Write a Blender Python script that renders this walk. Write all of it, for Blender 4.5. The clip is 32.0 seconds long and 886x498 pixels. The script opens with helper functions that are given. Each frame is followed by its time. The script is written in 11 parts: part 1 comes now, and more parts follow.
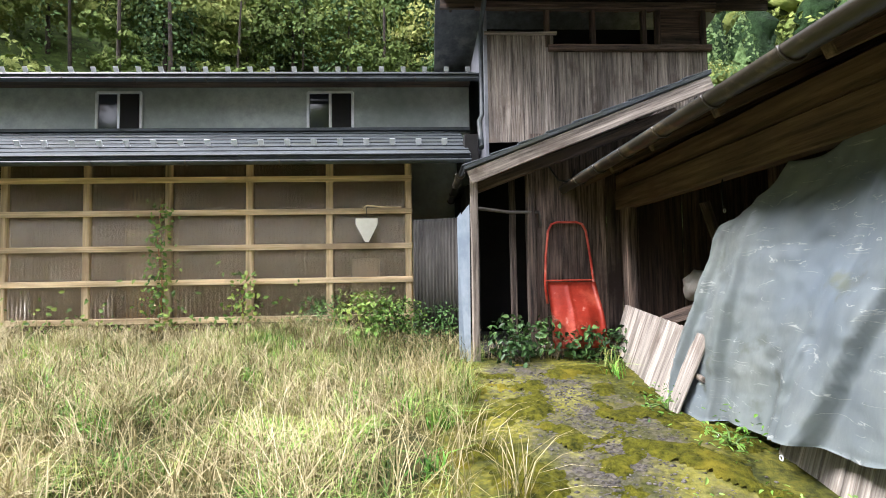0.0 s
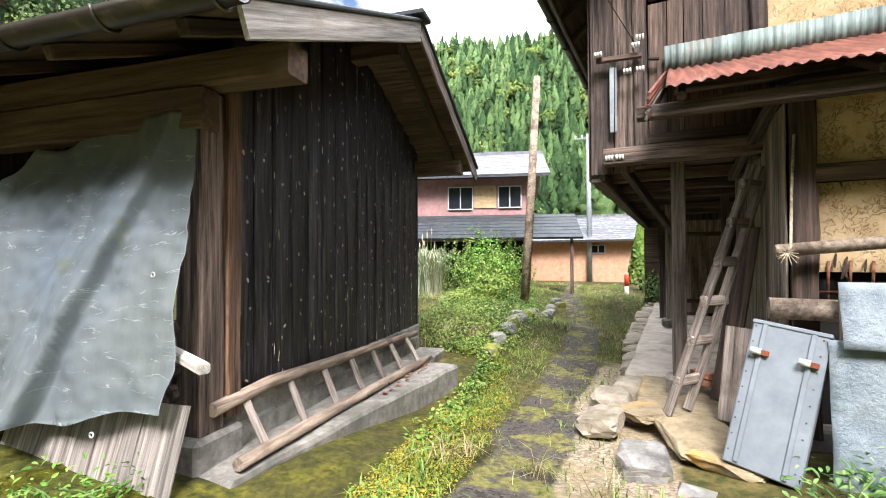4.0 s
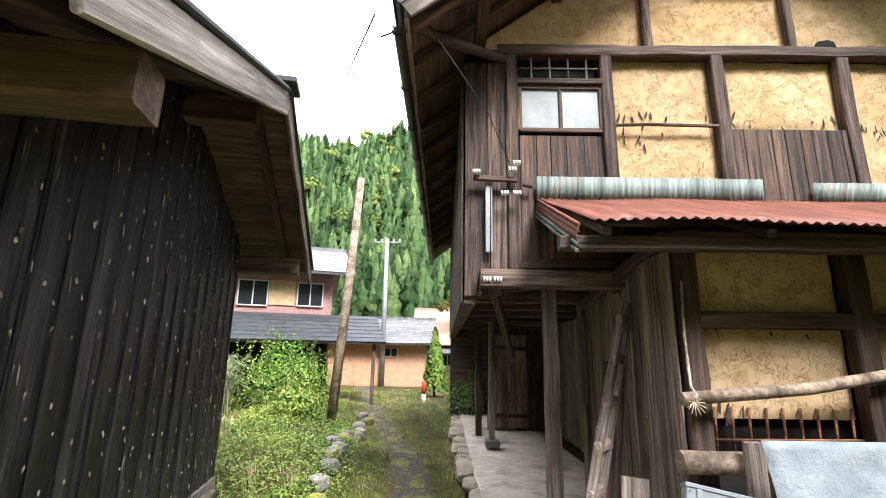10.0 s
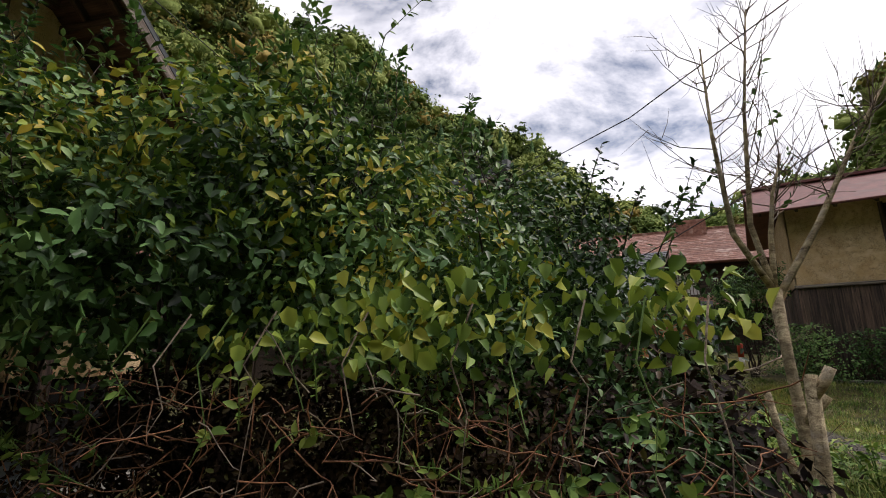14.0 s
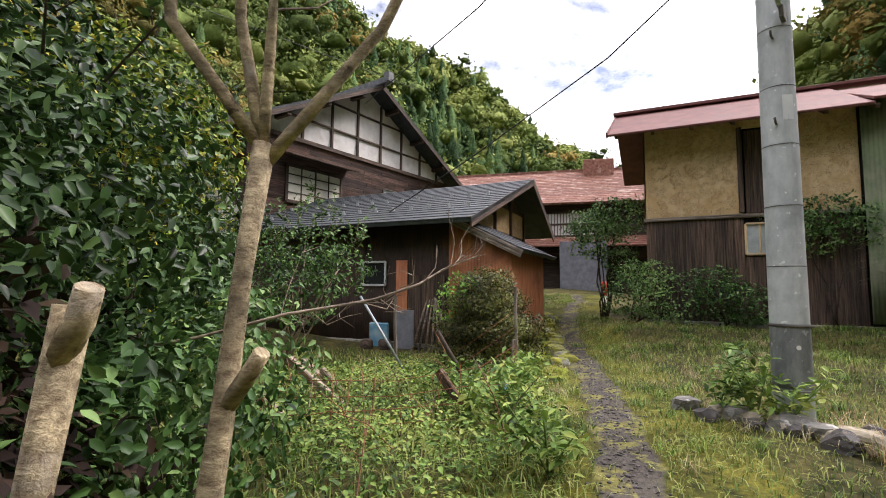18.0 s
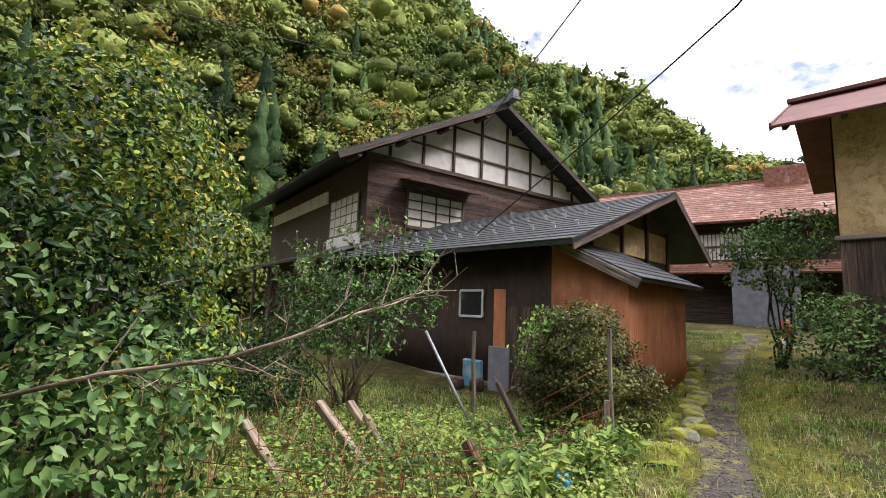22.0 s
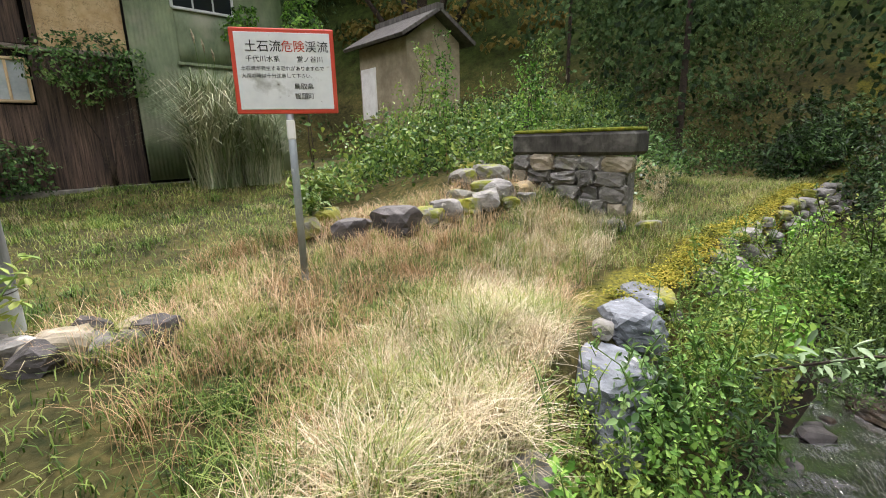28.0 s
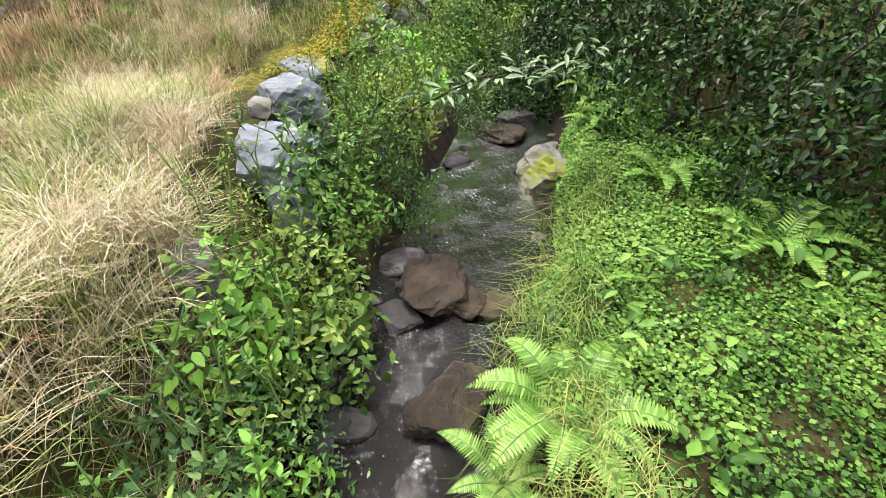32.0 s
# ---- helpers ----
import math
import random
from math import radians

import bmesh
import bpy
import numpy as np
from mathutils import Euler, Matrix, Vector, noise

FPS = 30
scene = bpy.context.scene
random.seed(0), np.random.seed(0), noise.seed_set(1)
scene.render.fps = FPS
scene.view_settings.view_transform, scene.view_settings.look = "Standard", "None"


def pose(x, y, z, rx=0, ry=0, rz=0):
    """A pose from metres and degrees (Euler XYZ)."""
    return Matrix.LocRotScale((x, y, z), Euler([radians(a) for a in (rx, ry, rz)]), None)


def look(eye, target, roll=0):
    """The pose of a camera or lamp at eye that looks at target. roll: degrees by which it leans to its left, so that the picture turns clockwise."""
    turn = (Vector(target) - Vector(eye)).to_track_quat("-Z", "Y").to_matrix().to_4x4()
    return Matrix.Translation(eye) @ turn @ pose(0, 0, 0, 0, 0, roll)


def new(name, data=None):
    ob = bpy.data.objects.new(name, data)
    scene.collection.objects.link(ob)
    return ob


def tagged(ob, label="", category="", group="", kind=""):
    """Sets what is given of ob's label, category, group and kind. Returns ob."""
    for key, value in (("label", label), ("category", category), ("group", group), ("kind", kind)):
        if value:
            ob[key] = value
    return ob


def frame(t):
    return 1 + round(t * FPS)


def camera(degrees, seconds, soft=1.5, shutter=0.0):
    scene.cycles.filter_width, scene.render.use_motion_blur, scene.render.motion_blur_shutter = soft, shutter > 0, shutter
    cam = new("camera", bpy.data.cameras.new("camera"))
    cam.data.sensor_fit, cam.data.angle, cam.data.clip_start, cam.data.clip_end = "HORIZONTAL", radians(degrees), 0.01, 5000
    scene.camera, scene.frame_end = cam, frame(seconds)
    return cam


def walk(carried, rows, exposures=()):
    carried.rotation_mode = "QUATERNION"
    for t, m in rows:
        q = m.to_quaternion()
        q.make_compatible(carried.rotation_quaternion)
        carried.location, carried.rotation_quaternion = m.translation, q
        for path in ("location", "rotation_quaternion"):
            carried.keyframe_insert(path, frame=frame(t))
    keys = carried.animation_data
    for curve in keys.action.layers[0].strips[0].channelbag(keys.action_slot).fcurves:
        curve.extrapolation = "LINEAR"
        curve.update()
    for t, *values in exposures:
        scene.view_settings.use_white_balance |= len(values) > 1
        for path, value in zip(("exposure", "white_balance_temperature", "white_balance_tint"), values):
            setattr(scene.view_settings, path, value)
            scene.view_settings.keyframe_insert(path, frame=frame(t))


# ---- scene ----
cam = camera(87.4, 32.0, soft=1.0)
PATH = [
    (0, 0.050, 0.012, 1.398, 92.58, 0.88, 8.01),
    (0.5, 0.102, 0.028, 1.388, 92.68, 0.97, -0.67),
    (1, 0.240, 0.038, 1.396, 92.79, 1.05, -9.61),
    (1.5, 0.360, 0.027, 1.399, 92.66, 0.96, -18.53),
    (2, 0.488, -0.012, 1.391, 92.42, 0.84, -28.15),
    (2.5, 0.515, -0.081, 1.381, 92.25, 0.81, -38.36),
    (3, 0.425, -0.170, 1.381, 92.02, 0.78, -48.80),
    (3.5, 0.390, -0.297, 1.375, 91.39, 0.63, -56.87),
    (4, 0.372, -0.494, 1.347, 90.91, 0.32, -63.42),
    (4.5, 0.404, -0.494, 1.332, 90.73, -0.06, -69.57),
    (6.5, 1.005, 0.234, 1.443, 89.63, -0.72, -84.60),
    (7, 1.027, 0.393, 1.449, 89.44, -0.65, -86.35),
    (7.5, 1.047, 0.459, 1.464, 90.33, -0.58, -87.50),
    (8, 1.080, 0.491, 1.507, 92.06, -0.60, -88.14),
    (8.5, 1.075, 0.513, 1.554, 94.46, -0.63, -88.52),
    (9, 1.051, 0.503, 1.588, 97.30, -0.71, -88.86),
    (9.5, 1.028, 0.491, 1.621, 100.21, -0.81, -89.18),
    (10, 1.022, 0.488, 1.638, 102.86, -0.84, -89.88),
    (10.5, 1.012, 0.483, 1.651, 104.50, -0.83, -91.84),
    (11, 1.032, 0.419, 1.636, 105.10, -0.68, -96.16),
    (11.5, 1.017, 0.216, 1.603, 105.29, -0.49, -103.19),
    (12, 0.910, -0.043, 1.581, 105.15, -0.11, -114.30),
    (12.5, 0.735, -0.280, 1.551, 104.96, 0.23, -128.03),
    (13, 0.578, -0.584, 1.518, 104.46, 0.54, -143.07),
    (13.5, 0.330, -0.904, 1.509, 103.51, 0.85, -157.34),
    (14, -0.346, -1.452, 1.457, 102.17, 0.91, -167.81),
    (14.5, -0.701, -1.665, 1.421, 100.66, 0.86, -176.66),
    (15, -1.090, -1.885, 1.339, 98.56, 0.70, -180.50),
    (15.5, -1.364, -2.142, 1.273, 96.77, 0.56, -182.43),
    (17.5, -2.703, -3.622, 1.256, 94.79, -0.07, -178.12),
    (18, -3.160, -3.949, 1.308, 94.56, -0.36, -174.69),
    (18.5, -3.416, -4.261, 1.336, 95.03, -0.72, -170.64),
    (19, -3.616, -4.582, 1.405, 95.61, -1.28, -166.95),
    (19.5, -3.877, -4.820, 1.422, 96.14, -1.59, -163.68),
    (20, -4.012, -5.082, 1.413, 96.66, -1.85, -160.98),
    (20.5, -4.050, -5.377, 1.450, 97.11, -2.07, -158.93),
    (21, -4.082, -5.414, 1.466, 97.34, -2.13, -157.41),
    (21.5, -4.102, -5.445, 1.465, 97.42, -2.15, -156.20),
    (22, -4.099, -5.445, 1.460, 97.32, -2.09, -155.56),
    (22.5, -4.083, -5.435, 1.458, 96.97, -2.00, -156.47),
    (23, -4.116, -5.462, 1.453, 96.46, -1.78, -158.95),
    (23.5, -4.156, -5.505, 1.456, 95.97, -1.47, -163.00),
    (24, -4.229, -5.520, 1.458, 95.47, -1.20, -168.70),
    (24.5, -4.348, -5.425, 1.456, 95.01, -0.77, -175.70),
    (25, -4.433, -5.298, 1.457, 94.33, -0.28, -185.42),
    (25.5, -4.555, -5.239, 1.433, 93.35, 0.17, -196.94),
    (26, -4.684, -5.166, 1.428, 91.48, 0.70, -209.03),
    (26.5, -4.749, -5.086, 1.383, 88.61, 1.13, -221.22),
    (28.5, -4.755, -4.847, 1.201, 72.64, 1.33, -251.93),
    (29, -4.741, -4.790, 1.168, 68.64, 1.25, -258.00),
    (29.5, -4.722, -4.734, 1.138, 64.95, 1.21, -263.17),
    (30, -4.714, -4.687, 1.096, 61.74, 1.20, -267.71),
    (30.5, -4.712, -4.635, 1.046, 59.11, 1.14, -271.85),
    (31, -4.750, -4.577, 0.994, 57.17, 1.12, -275.63),
    (31.5, -4.794, -4.536, 0.947, 55.37, 1.08, -278.81),
    (32, -4.840, -4.506, 0.883, 53.87, 1.01, -281.40),
]
EXPOSURES = [(0.0, 1.14, 6100, 16), (4.0, 1.04, 6200, 16), (7.0, 1.08, 6300, 17), (9.0, 1.16, 6300, 16), (11.0, 0.70, 6300, 16), (12.5, 0.28, 6350, 17), (13.0, 0.08, 6400, 18), (14.0, -0.75, 6500, 18), (15.0, -0.69, 6500, 20), (17.0, -0.04, 6500, 20), (19.0, 0.21, 6500, 21), (23.0, 0.25, 6500, 20), (26.0, 0.36, 6500, 19), (29.0, 0.56, 6500, 16), (32.0, 0.60, 6500, 14)]
walk(cam, [(t, pose(x, y, z, rx, ry, rz)) for t, x, y, z, rx, ry, rz in PATH], EXPOSURES)

# ---- light ----
world = bpy.data.worlds.new("world")
scene.world = world
world.use_nodes = True
wn, wl = world.node_tree.nodes, world.node_tree.links
wn.clear()
SUN_EL, SUN_ROT = radians(50), radians(245)
w_out = wn.new("ShaderNodeOutputWorld")
w_bg = wn.new("ShaderNodeBackground")
w_sky = wn.new("ShaderNodeTexSky")
w_sky.sky_type, w_sky.sun_disc = "NISHITA", False
w_sky.sun_elevation, w_sky.sun_rotation = SUN_EL, SUN_ROT
w_tc = wn.new("ShaderNodeTexCoord")
w_map = wn.new("ShaderNodeMapping")
w_map.inputs["Scale"].default_value = (1.0, 1.0, 2.2)
w_noise = wn.new("ShaderNodeTexNoise")
w_noise.inputs["Scale"].default_value = 2.4
w_noise.inputs["Detail"].default_value = 9
w_noise.inputs["Roughness"].default_value = 0.62
w_noise.inputs["Distortion"].default_value = 0.25
w_ramp = wn.new("ShaderNodeValToRGB")
w_ramp.color_ramp.elements[0].position, w_ramp.color_ramp.elements[1].position = 0.32, 0.50
w_mix = wn.new("ShaderNodeMix")
w_mix.data_type = "RGBA"
w_mix.inputs["B"].default_value = (19.0, 19.2, 19.6, 1)
w_bg.inputs["Strength"].default_value = 0.125
wl.new(w_tc.outputs["Generated"], w_map.inputs["Vector"])
wl.new(w_map.outputs["Vector"], w_noise.inputs["Vector"])
wl.new(w_noise.outputs["Fac"], w_ramp.inputs["Fac"])
wl.new(w_ramp.outputs["Color"], w_mix.inputs["Factor"])
wl.new(w_sky.outputs["Color"], w_mix.inputs["A"])
wl.new(w_mix.outputs["Result"], w_bg.inputs["Color"])
wl.new(w_bg.outputs["Background"], w_out.inputs["Surface"])
sun = new("sun", bpy.data.lights.new("sun", "SUN"))
sun.data.energy, sun.data.angle, sun.data.color = 4.1, radians(18), (1.0, 0.96, 0.9)
sun.matrix_basis = look((0, 0, 30), (-math.sin(SUN_ROT) * math.cos(SUN_EL), -math.cos(SUN_ROT) * math.cos(SUN_EL), 30 - math.sin(SUN_EL)))


# ---- materials ----
def hexc(h):
    """Linear colour from an sRGB hex string."""
    v = [int(h[i:i + 2], 16) / 255 for i in (0, 2, 4)]
    return tuple(c / 12.92 if c < 0.04045 else ((c + 0.055) / 1.055) ** 2.4 for c in v) + (1,)


def material(name, light, dark, grain=(2, 40, 40), rough=0.8, bump=0.25, patch=None, patch_scale=1.2, patch_at=(0.55, 0.7),
             vary=0.25, metal=0.0, on="object", detail=9, contrast=(0.36, 0.64), spots=None, spot_scale=6.0, spot_at=(0.66, 0.72), wave=None, spec=0.5, soft_light=0.0, bump_depth=0.02):
    """A weathered surface: grain from stretched noise, large patches, small spots and a tone of its own for each object."""
    m = bpy.data.materials.new(name)
    m.use_nodes = True
    n, l = m.node_tree.nodes, m.node_tree.links
    bsdf = n["Principled BSDF"]
    if on == "object":
        co = n.new("ShaderNodeTexCoord").outputs["Object"]
    else:
        co = n.new("ShaderNodeNewGeometry").outputs["Position"]
    info = n.new("ShaderNodeObjectInfo")
    off = n.new("ShaderNodeVectorMath")
    off.operation = "MULTIPLY_ADD"
    comb = n.new("ShaderNodeCombineXYZ")
    for k in range(3):
        l.new(info.outputs["Random"], comb.inputs[k])
    off.inputs[1].default_value = (37.0, 53.0, 71.0) if on == "object" else (0, 0, 0)
    l.new(comb.outputs[0], off.inputs[0])
    l.new(co, off.inputs[2])
    mp = n.new("ShaderNodeMapping")
    mp.inputs["Scale"].default_value = grain
    l.new(off.outputs[0], mp.inputs["Vector"])
    g = n.new("ShaderNodeTexNoise")
    g.inputs["Scale"].default_value, g.inputs["Detail"].default_value, g.inputs["Roughness"].default_value = 1.0, detail, 0.72
    l.new(mp.outputs[0], g.inputs["Vector"])
    r = n.new("ShaderNodeValToRGB")
    r.color_ramp.elements[0].position, r.color_ramp.elements[1].position = contrast
    r.color_ramp.elements[0].color, r.color_ramp.elements[1].color = dark, light
    l.new(g.outputs["Fac"], r.inputs["Fac"])
    colour = r.outputs["Color"]
    if grain[1] >= 25:
        # broad streaks along the grain, from rain and age
        mp2 = n.new("ShaderNodeMapping")
        mp2.inputs["Scale"].default_value = (grain[0] * 0.45, grain[1] * 0.26, grain[2] * 0.26)
        l.new(off.outputs[0], mp2.inputs["Vector"])
        st = n.new("ShaderNodeTexNoise")
        st.inputs["Scale"].default_value, st.inputs["Detail"].default_value, st.inputs["Roughness"].default_value = 1.0, 5, 0.6
        l.new(mp2.outputs[0], st.inputs["Vector"])
        sr = n.new("ShaderNodeMapRange")
        sr.inputs["From Min"].default_value, sr.inputs["From Max"].default_value = 0.32, 0.68
        sr.inputs["To Min"].default_value, sr.inputs["To Max"].default_value = 0.45, 1.55
        l.new(st.outputs["Fac"], sr.inputs["Value"])
        sh = n.new("ShaderNodeHueSaturation")
        l.new(colour, sh.inputs["Color"])
        l.new(sr.outputs["Result"], sh.inputs["Value"])
        colour = sh.outputs["Color"]

    def layer(colour, tone, scale, at, vec):
        t = n.new("ShaderNodeTexNoise")
        t.inputs["Scale"].default_value, t.inputs["Detail"].default_value, t.inputs["Roughness"].default_value = scale, 6, 0.6
        l.new(vec, t.inputs["Vector"])
        rr = n.new("ShaderNodeMapRange")
        rr.inputs["From Min"].default_value, rr.inputs["From Max"].default_value = at
        l.new(t.outputs["Fac"], rr.inputs["Value"])
        mx = n.new("ShaderNodeMix")
        mx.data_type = "RGBA"
        mx.inputs["B"].default_value = tone
        l.new(rr.outputs["Result"], mx.inputs["Factor"])
        l.new(colour, mx.inputs["A"])
        return mx.outputs["Result"]

    if patch:
        colour = layer(colour, patch, patch_scale, patch_at, off.outputs[0])
    if spots:
        colour = layer(colour, spots, spot_scale, spot_at, off.outputs[0])
    hsv = n.new("ShaderNodeHueSaturation")
    mr = n.new("ShaderNodeMapRange")
    mr.inputs["To Min"].default_value, mr.inputs["To Max"].default_value = 1 - vary, 1 + vary
    l.new(info.outputs["Random"], mr.inputs["Value"])
    l.new(mr.outputs["Result"], hsv.inputs["Value"])
    l.new(colour, hsv.inputs["Color"])
    l.new(hsv.outputs["Color"], bsdf.inputs["Base Color"])
    bsdf.inputs["Roughness"].default_value, bsdf.inputs["Metallic"].default_value = rough, metal
    bsdf.inputs["Specular IOR Level"].default_value = spec
    if bump:
        b = n.new("ShaderNodeBump")
        b.inputs["Strength"].default_value, b.inputs["Distance"].default_value = bump, bump_depth
        l.new(g.outputs["Fac"], b.inputs["Height"])
        l.new(b.outputs["Normal"], bsdf.inputs["Normal"])
    return m


def leaf_material(name, tones, rough=0.55, clear=0.25, patch=None, single=0.78):
    """Leaves: each its own tone out of a few, a little light shining through."""
    m = bpy.data.materials.new(name)
    m.use_nodes = True
    n, l = m.node_tree.nodes, m.node_tree.links
    bsdf, out = n["Principled BSDF"], n["Material Output"]
    geo = n.new("ShaderNodeNewGeometry")
    r = n.new("ShaderNodeValToRGB")
    while len(r.color_ramp.elements) < len(tones):
        r.color_ramp.elements.new(0.5)
    for k, tone in enumerate(tones):
        # the two darkest tones are deepened to stand in for shade between leaves
        deep = (0.5, 0.8)[k] if k < 2 else 1.0
        r.color_ramp.elements[k].position, r.color_ramp.elements[k].color = k / (len(tones) - 1), (tone[0] * deep, tone[1] * deep, tone[2] * deep, 1)
    t = n.new("ShaderNodeTexNoise")
    t.inputs["Scale"].default_value = patch or 0.8
    l.new(geo.outputs["Position"], t.inputs["Vector"])
    mix = n.new("ShaderNodeMath")
    mix.operation = "MULTIPLY_ADD"
    mix.inputs[1].default_value = single
    sub = n.new("ShaderNodeMath")
    sub.operation = "MULTIPLY_ADD"
    sub.inputs[1].default_value, sub.inputs[2].default_value = 1.7, -0.66
    l.new(t.outputs["Fac"], sub.inputs[0])
    l.new(geo.outputs["Random Per Island"], mix.inputs[0])
    l.new(sub.outputs[0], mix.inputs[2])
    l.new(mix.outputs[0], r.inputs["Fac"])
    l.new(r.outputs["Color"], bsdf.inputs["Base Color"])
    bsdf.inputs["Roughness"].default_value = rough
    bsdf.inputs["Specular IOR Level"].default_value = 0.25
    tr = n.new("ShaderNodeBsdfTranslucent")
    l.new(r.outputs["Color"], tr.inputs["Color"])
    ms = n.new("ShaderNodeMixShader")
    ms.inputs[0].default_value = clear * 0.55
    l.new(bsdf.outputs[0], ms.inputs[1])
    l.new(tr.outputs[0], ms.inputs[2])
    l.new(ms.outputs[0], out.inputs["Surface"])
    return m


def crown_material(name, tones, scale=1.1, relief=0.5):
    """Tree crowns from afar: clumps of light and dark leaves, each crown with a tone of its own."""
    m = bpy.data.materials.new(name)
    m.use_nodes = True
    n, l = m.node_tree.nodes, m.node_tree.links
    bsdf = n["Principled BSDF"]
    geo = n.new("ShaderNodeNewGeometry")
    fine, wide = n.new("ShaderNodeTexNoise"), n.new("ShaderNodeTexNoise")
    fine.inputs["Scale"].default_value, fine.inputs["Detail"].default_value, fine.inputs["Roughness"].default_value = scale, 9, 0.78
    wide.inputs["Scale"].default_value, wide.inputs["Detail"].default_value = 0.06, 3
    l.new(geo.outputs["Position"], fine.inputs["Vector"])
    l.new(geo.outputs["Position"], wide.inputs["Vector"])

    def add(sock, k, c):
        x = n.new("ShaderNodeMath")
        x.operation = "MULTIPLY_ADD"
        x.inputs[1].default_value = k
        l.new(sock, x.inputs[0])
        if isinstance(c, float):
            x.inputs[2].default_value = c
        else:
            l.new(c, x.inputs[2])
        return x.outputs[0]
    own = n.new("ShaderNodeAttribute")
    own.attribute_name = "tone"
    fac = add(own.outputs["Fac"], 0.62, add(wide.outputs["Fac"], 0.5, add(fine.outputs["Fac"], 1.0, -0.62)))
    r = n.new("ShaderNodeValToRGB")
    while len(r.color_ramp.elements) < len(tones):
        r.color_ramp.elements.new(0.5)
    for k, tone in enumerate(tones):
        r.color_ramp.elements[k].position, r.color_ramp.elements[k].color = k / (len(tones) - 1), tone
    l.new(fac, r.inputs["Fac"])
    l.new(r.outputs["Color"], bsdf.inputs["Base Color"])
    bsdf.inputs["Roughness"].default_value, bsdf.inputs["Specular IOR Level"].default_value = 0.9, 0.15
    b = n.new("ShaderNodeBump")
    b.inputs["Strength"].default_value, b.inputs["Distance"].default_value = 1.0, relief
    l.new(fine.outputs["Fac"], b.inputs["Height"])
    l.new(b.outputs["Normal"], bsdf.inputs["Normal"])
    return m


def cracked(m, tone=(0.16, 0.10, 0.05, 1)):
    """Short drying cracks: thin broken lines, darker and deeper than the daub."""
    n, l = m.node_tree.nodes, m.node_tree.links
    bsdf = n["Principled BSDF"]
    co = n.new("ShaderNodeNewGeometry").outputs["Position"]

    def noise_at(scale, detail, distortion):
        t = n.new("ShaderNodeTexNoise")
        t.inputs["Scale"].default_value, t.inputs["Detail"].default_value, t.inputs["Distortion"].default_value = scale, detail, distortion
        l.new(co, t.inputs["Vector"])
        return t.outputs["Fac"]

    def ranged(sock, a, b):
        r = n.new("ShaderNodeMapRange")
        r.inputs["From Min"].default_value, r.inputs["From Max"].default_value = a, b
        l.new(sock, r.inputs["Value"])
        return r.outputs["Result"]

    def maths(op, a, b):
        x = n.new("ShaderNodeMath")
        x.operation = op
        l.new(a, x.inputs[0])
        if isinstance(b, float):
            x.inputs[1].default_value = b
        else:
            l.new(b, x.inputs[1])
        return x.outputs[0]
    band = maths("ABSOLUTE", maths("SUBTRACT", noise_at(24, 2, 0.9), 0.5), 0.0)
    line = maths("MULTIPLY", ranged(band, 0.034, 0.008), ranged(noise_at(7, 3, 0.0), 0.42, 0.54))
    mx = n.new("ShaderNodeMix")
    mx.data_type = "RGBA"
    mx.inputs["B"].default_value = tone
    l.new(maths("MULTIPLY", line, 0.5), mx.inputs["Factor"])
    l.new(bsdf.inputs["Base Color"].links[0].from_socket, mx.inputs["A"])
    l.new(mx.outputs["Result"], bsdf.inputs["Base Color"])
    b = n.new("ShaderNodeBump")
    b.inputs["Strength"].default_value, b.inputs["Distance"].default_value, b.invert = 0.8, 0.02, True
    l.new(line, b.inputs["Height"])
    l.new(bsdf.inputs["Normal"].links[0].from_socket, b.inputs["Normal"])
    l.new(b.outputs["Normal"], bsdf.inputs["Normal"])


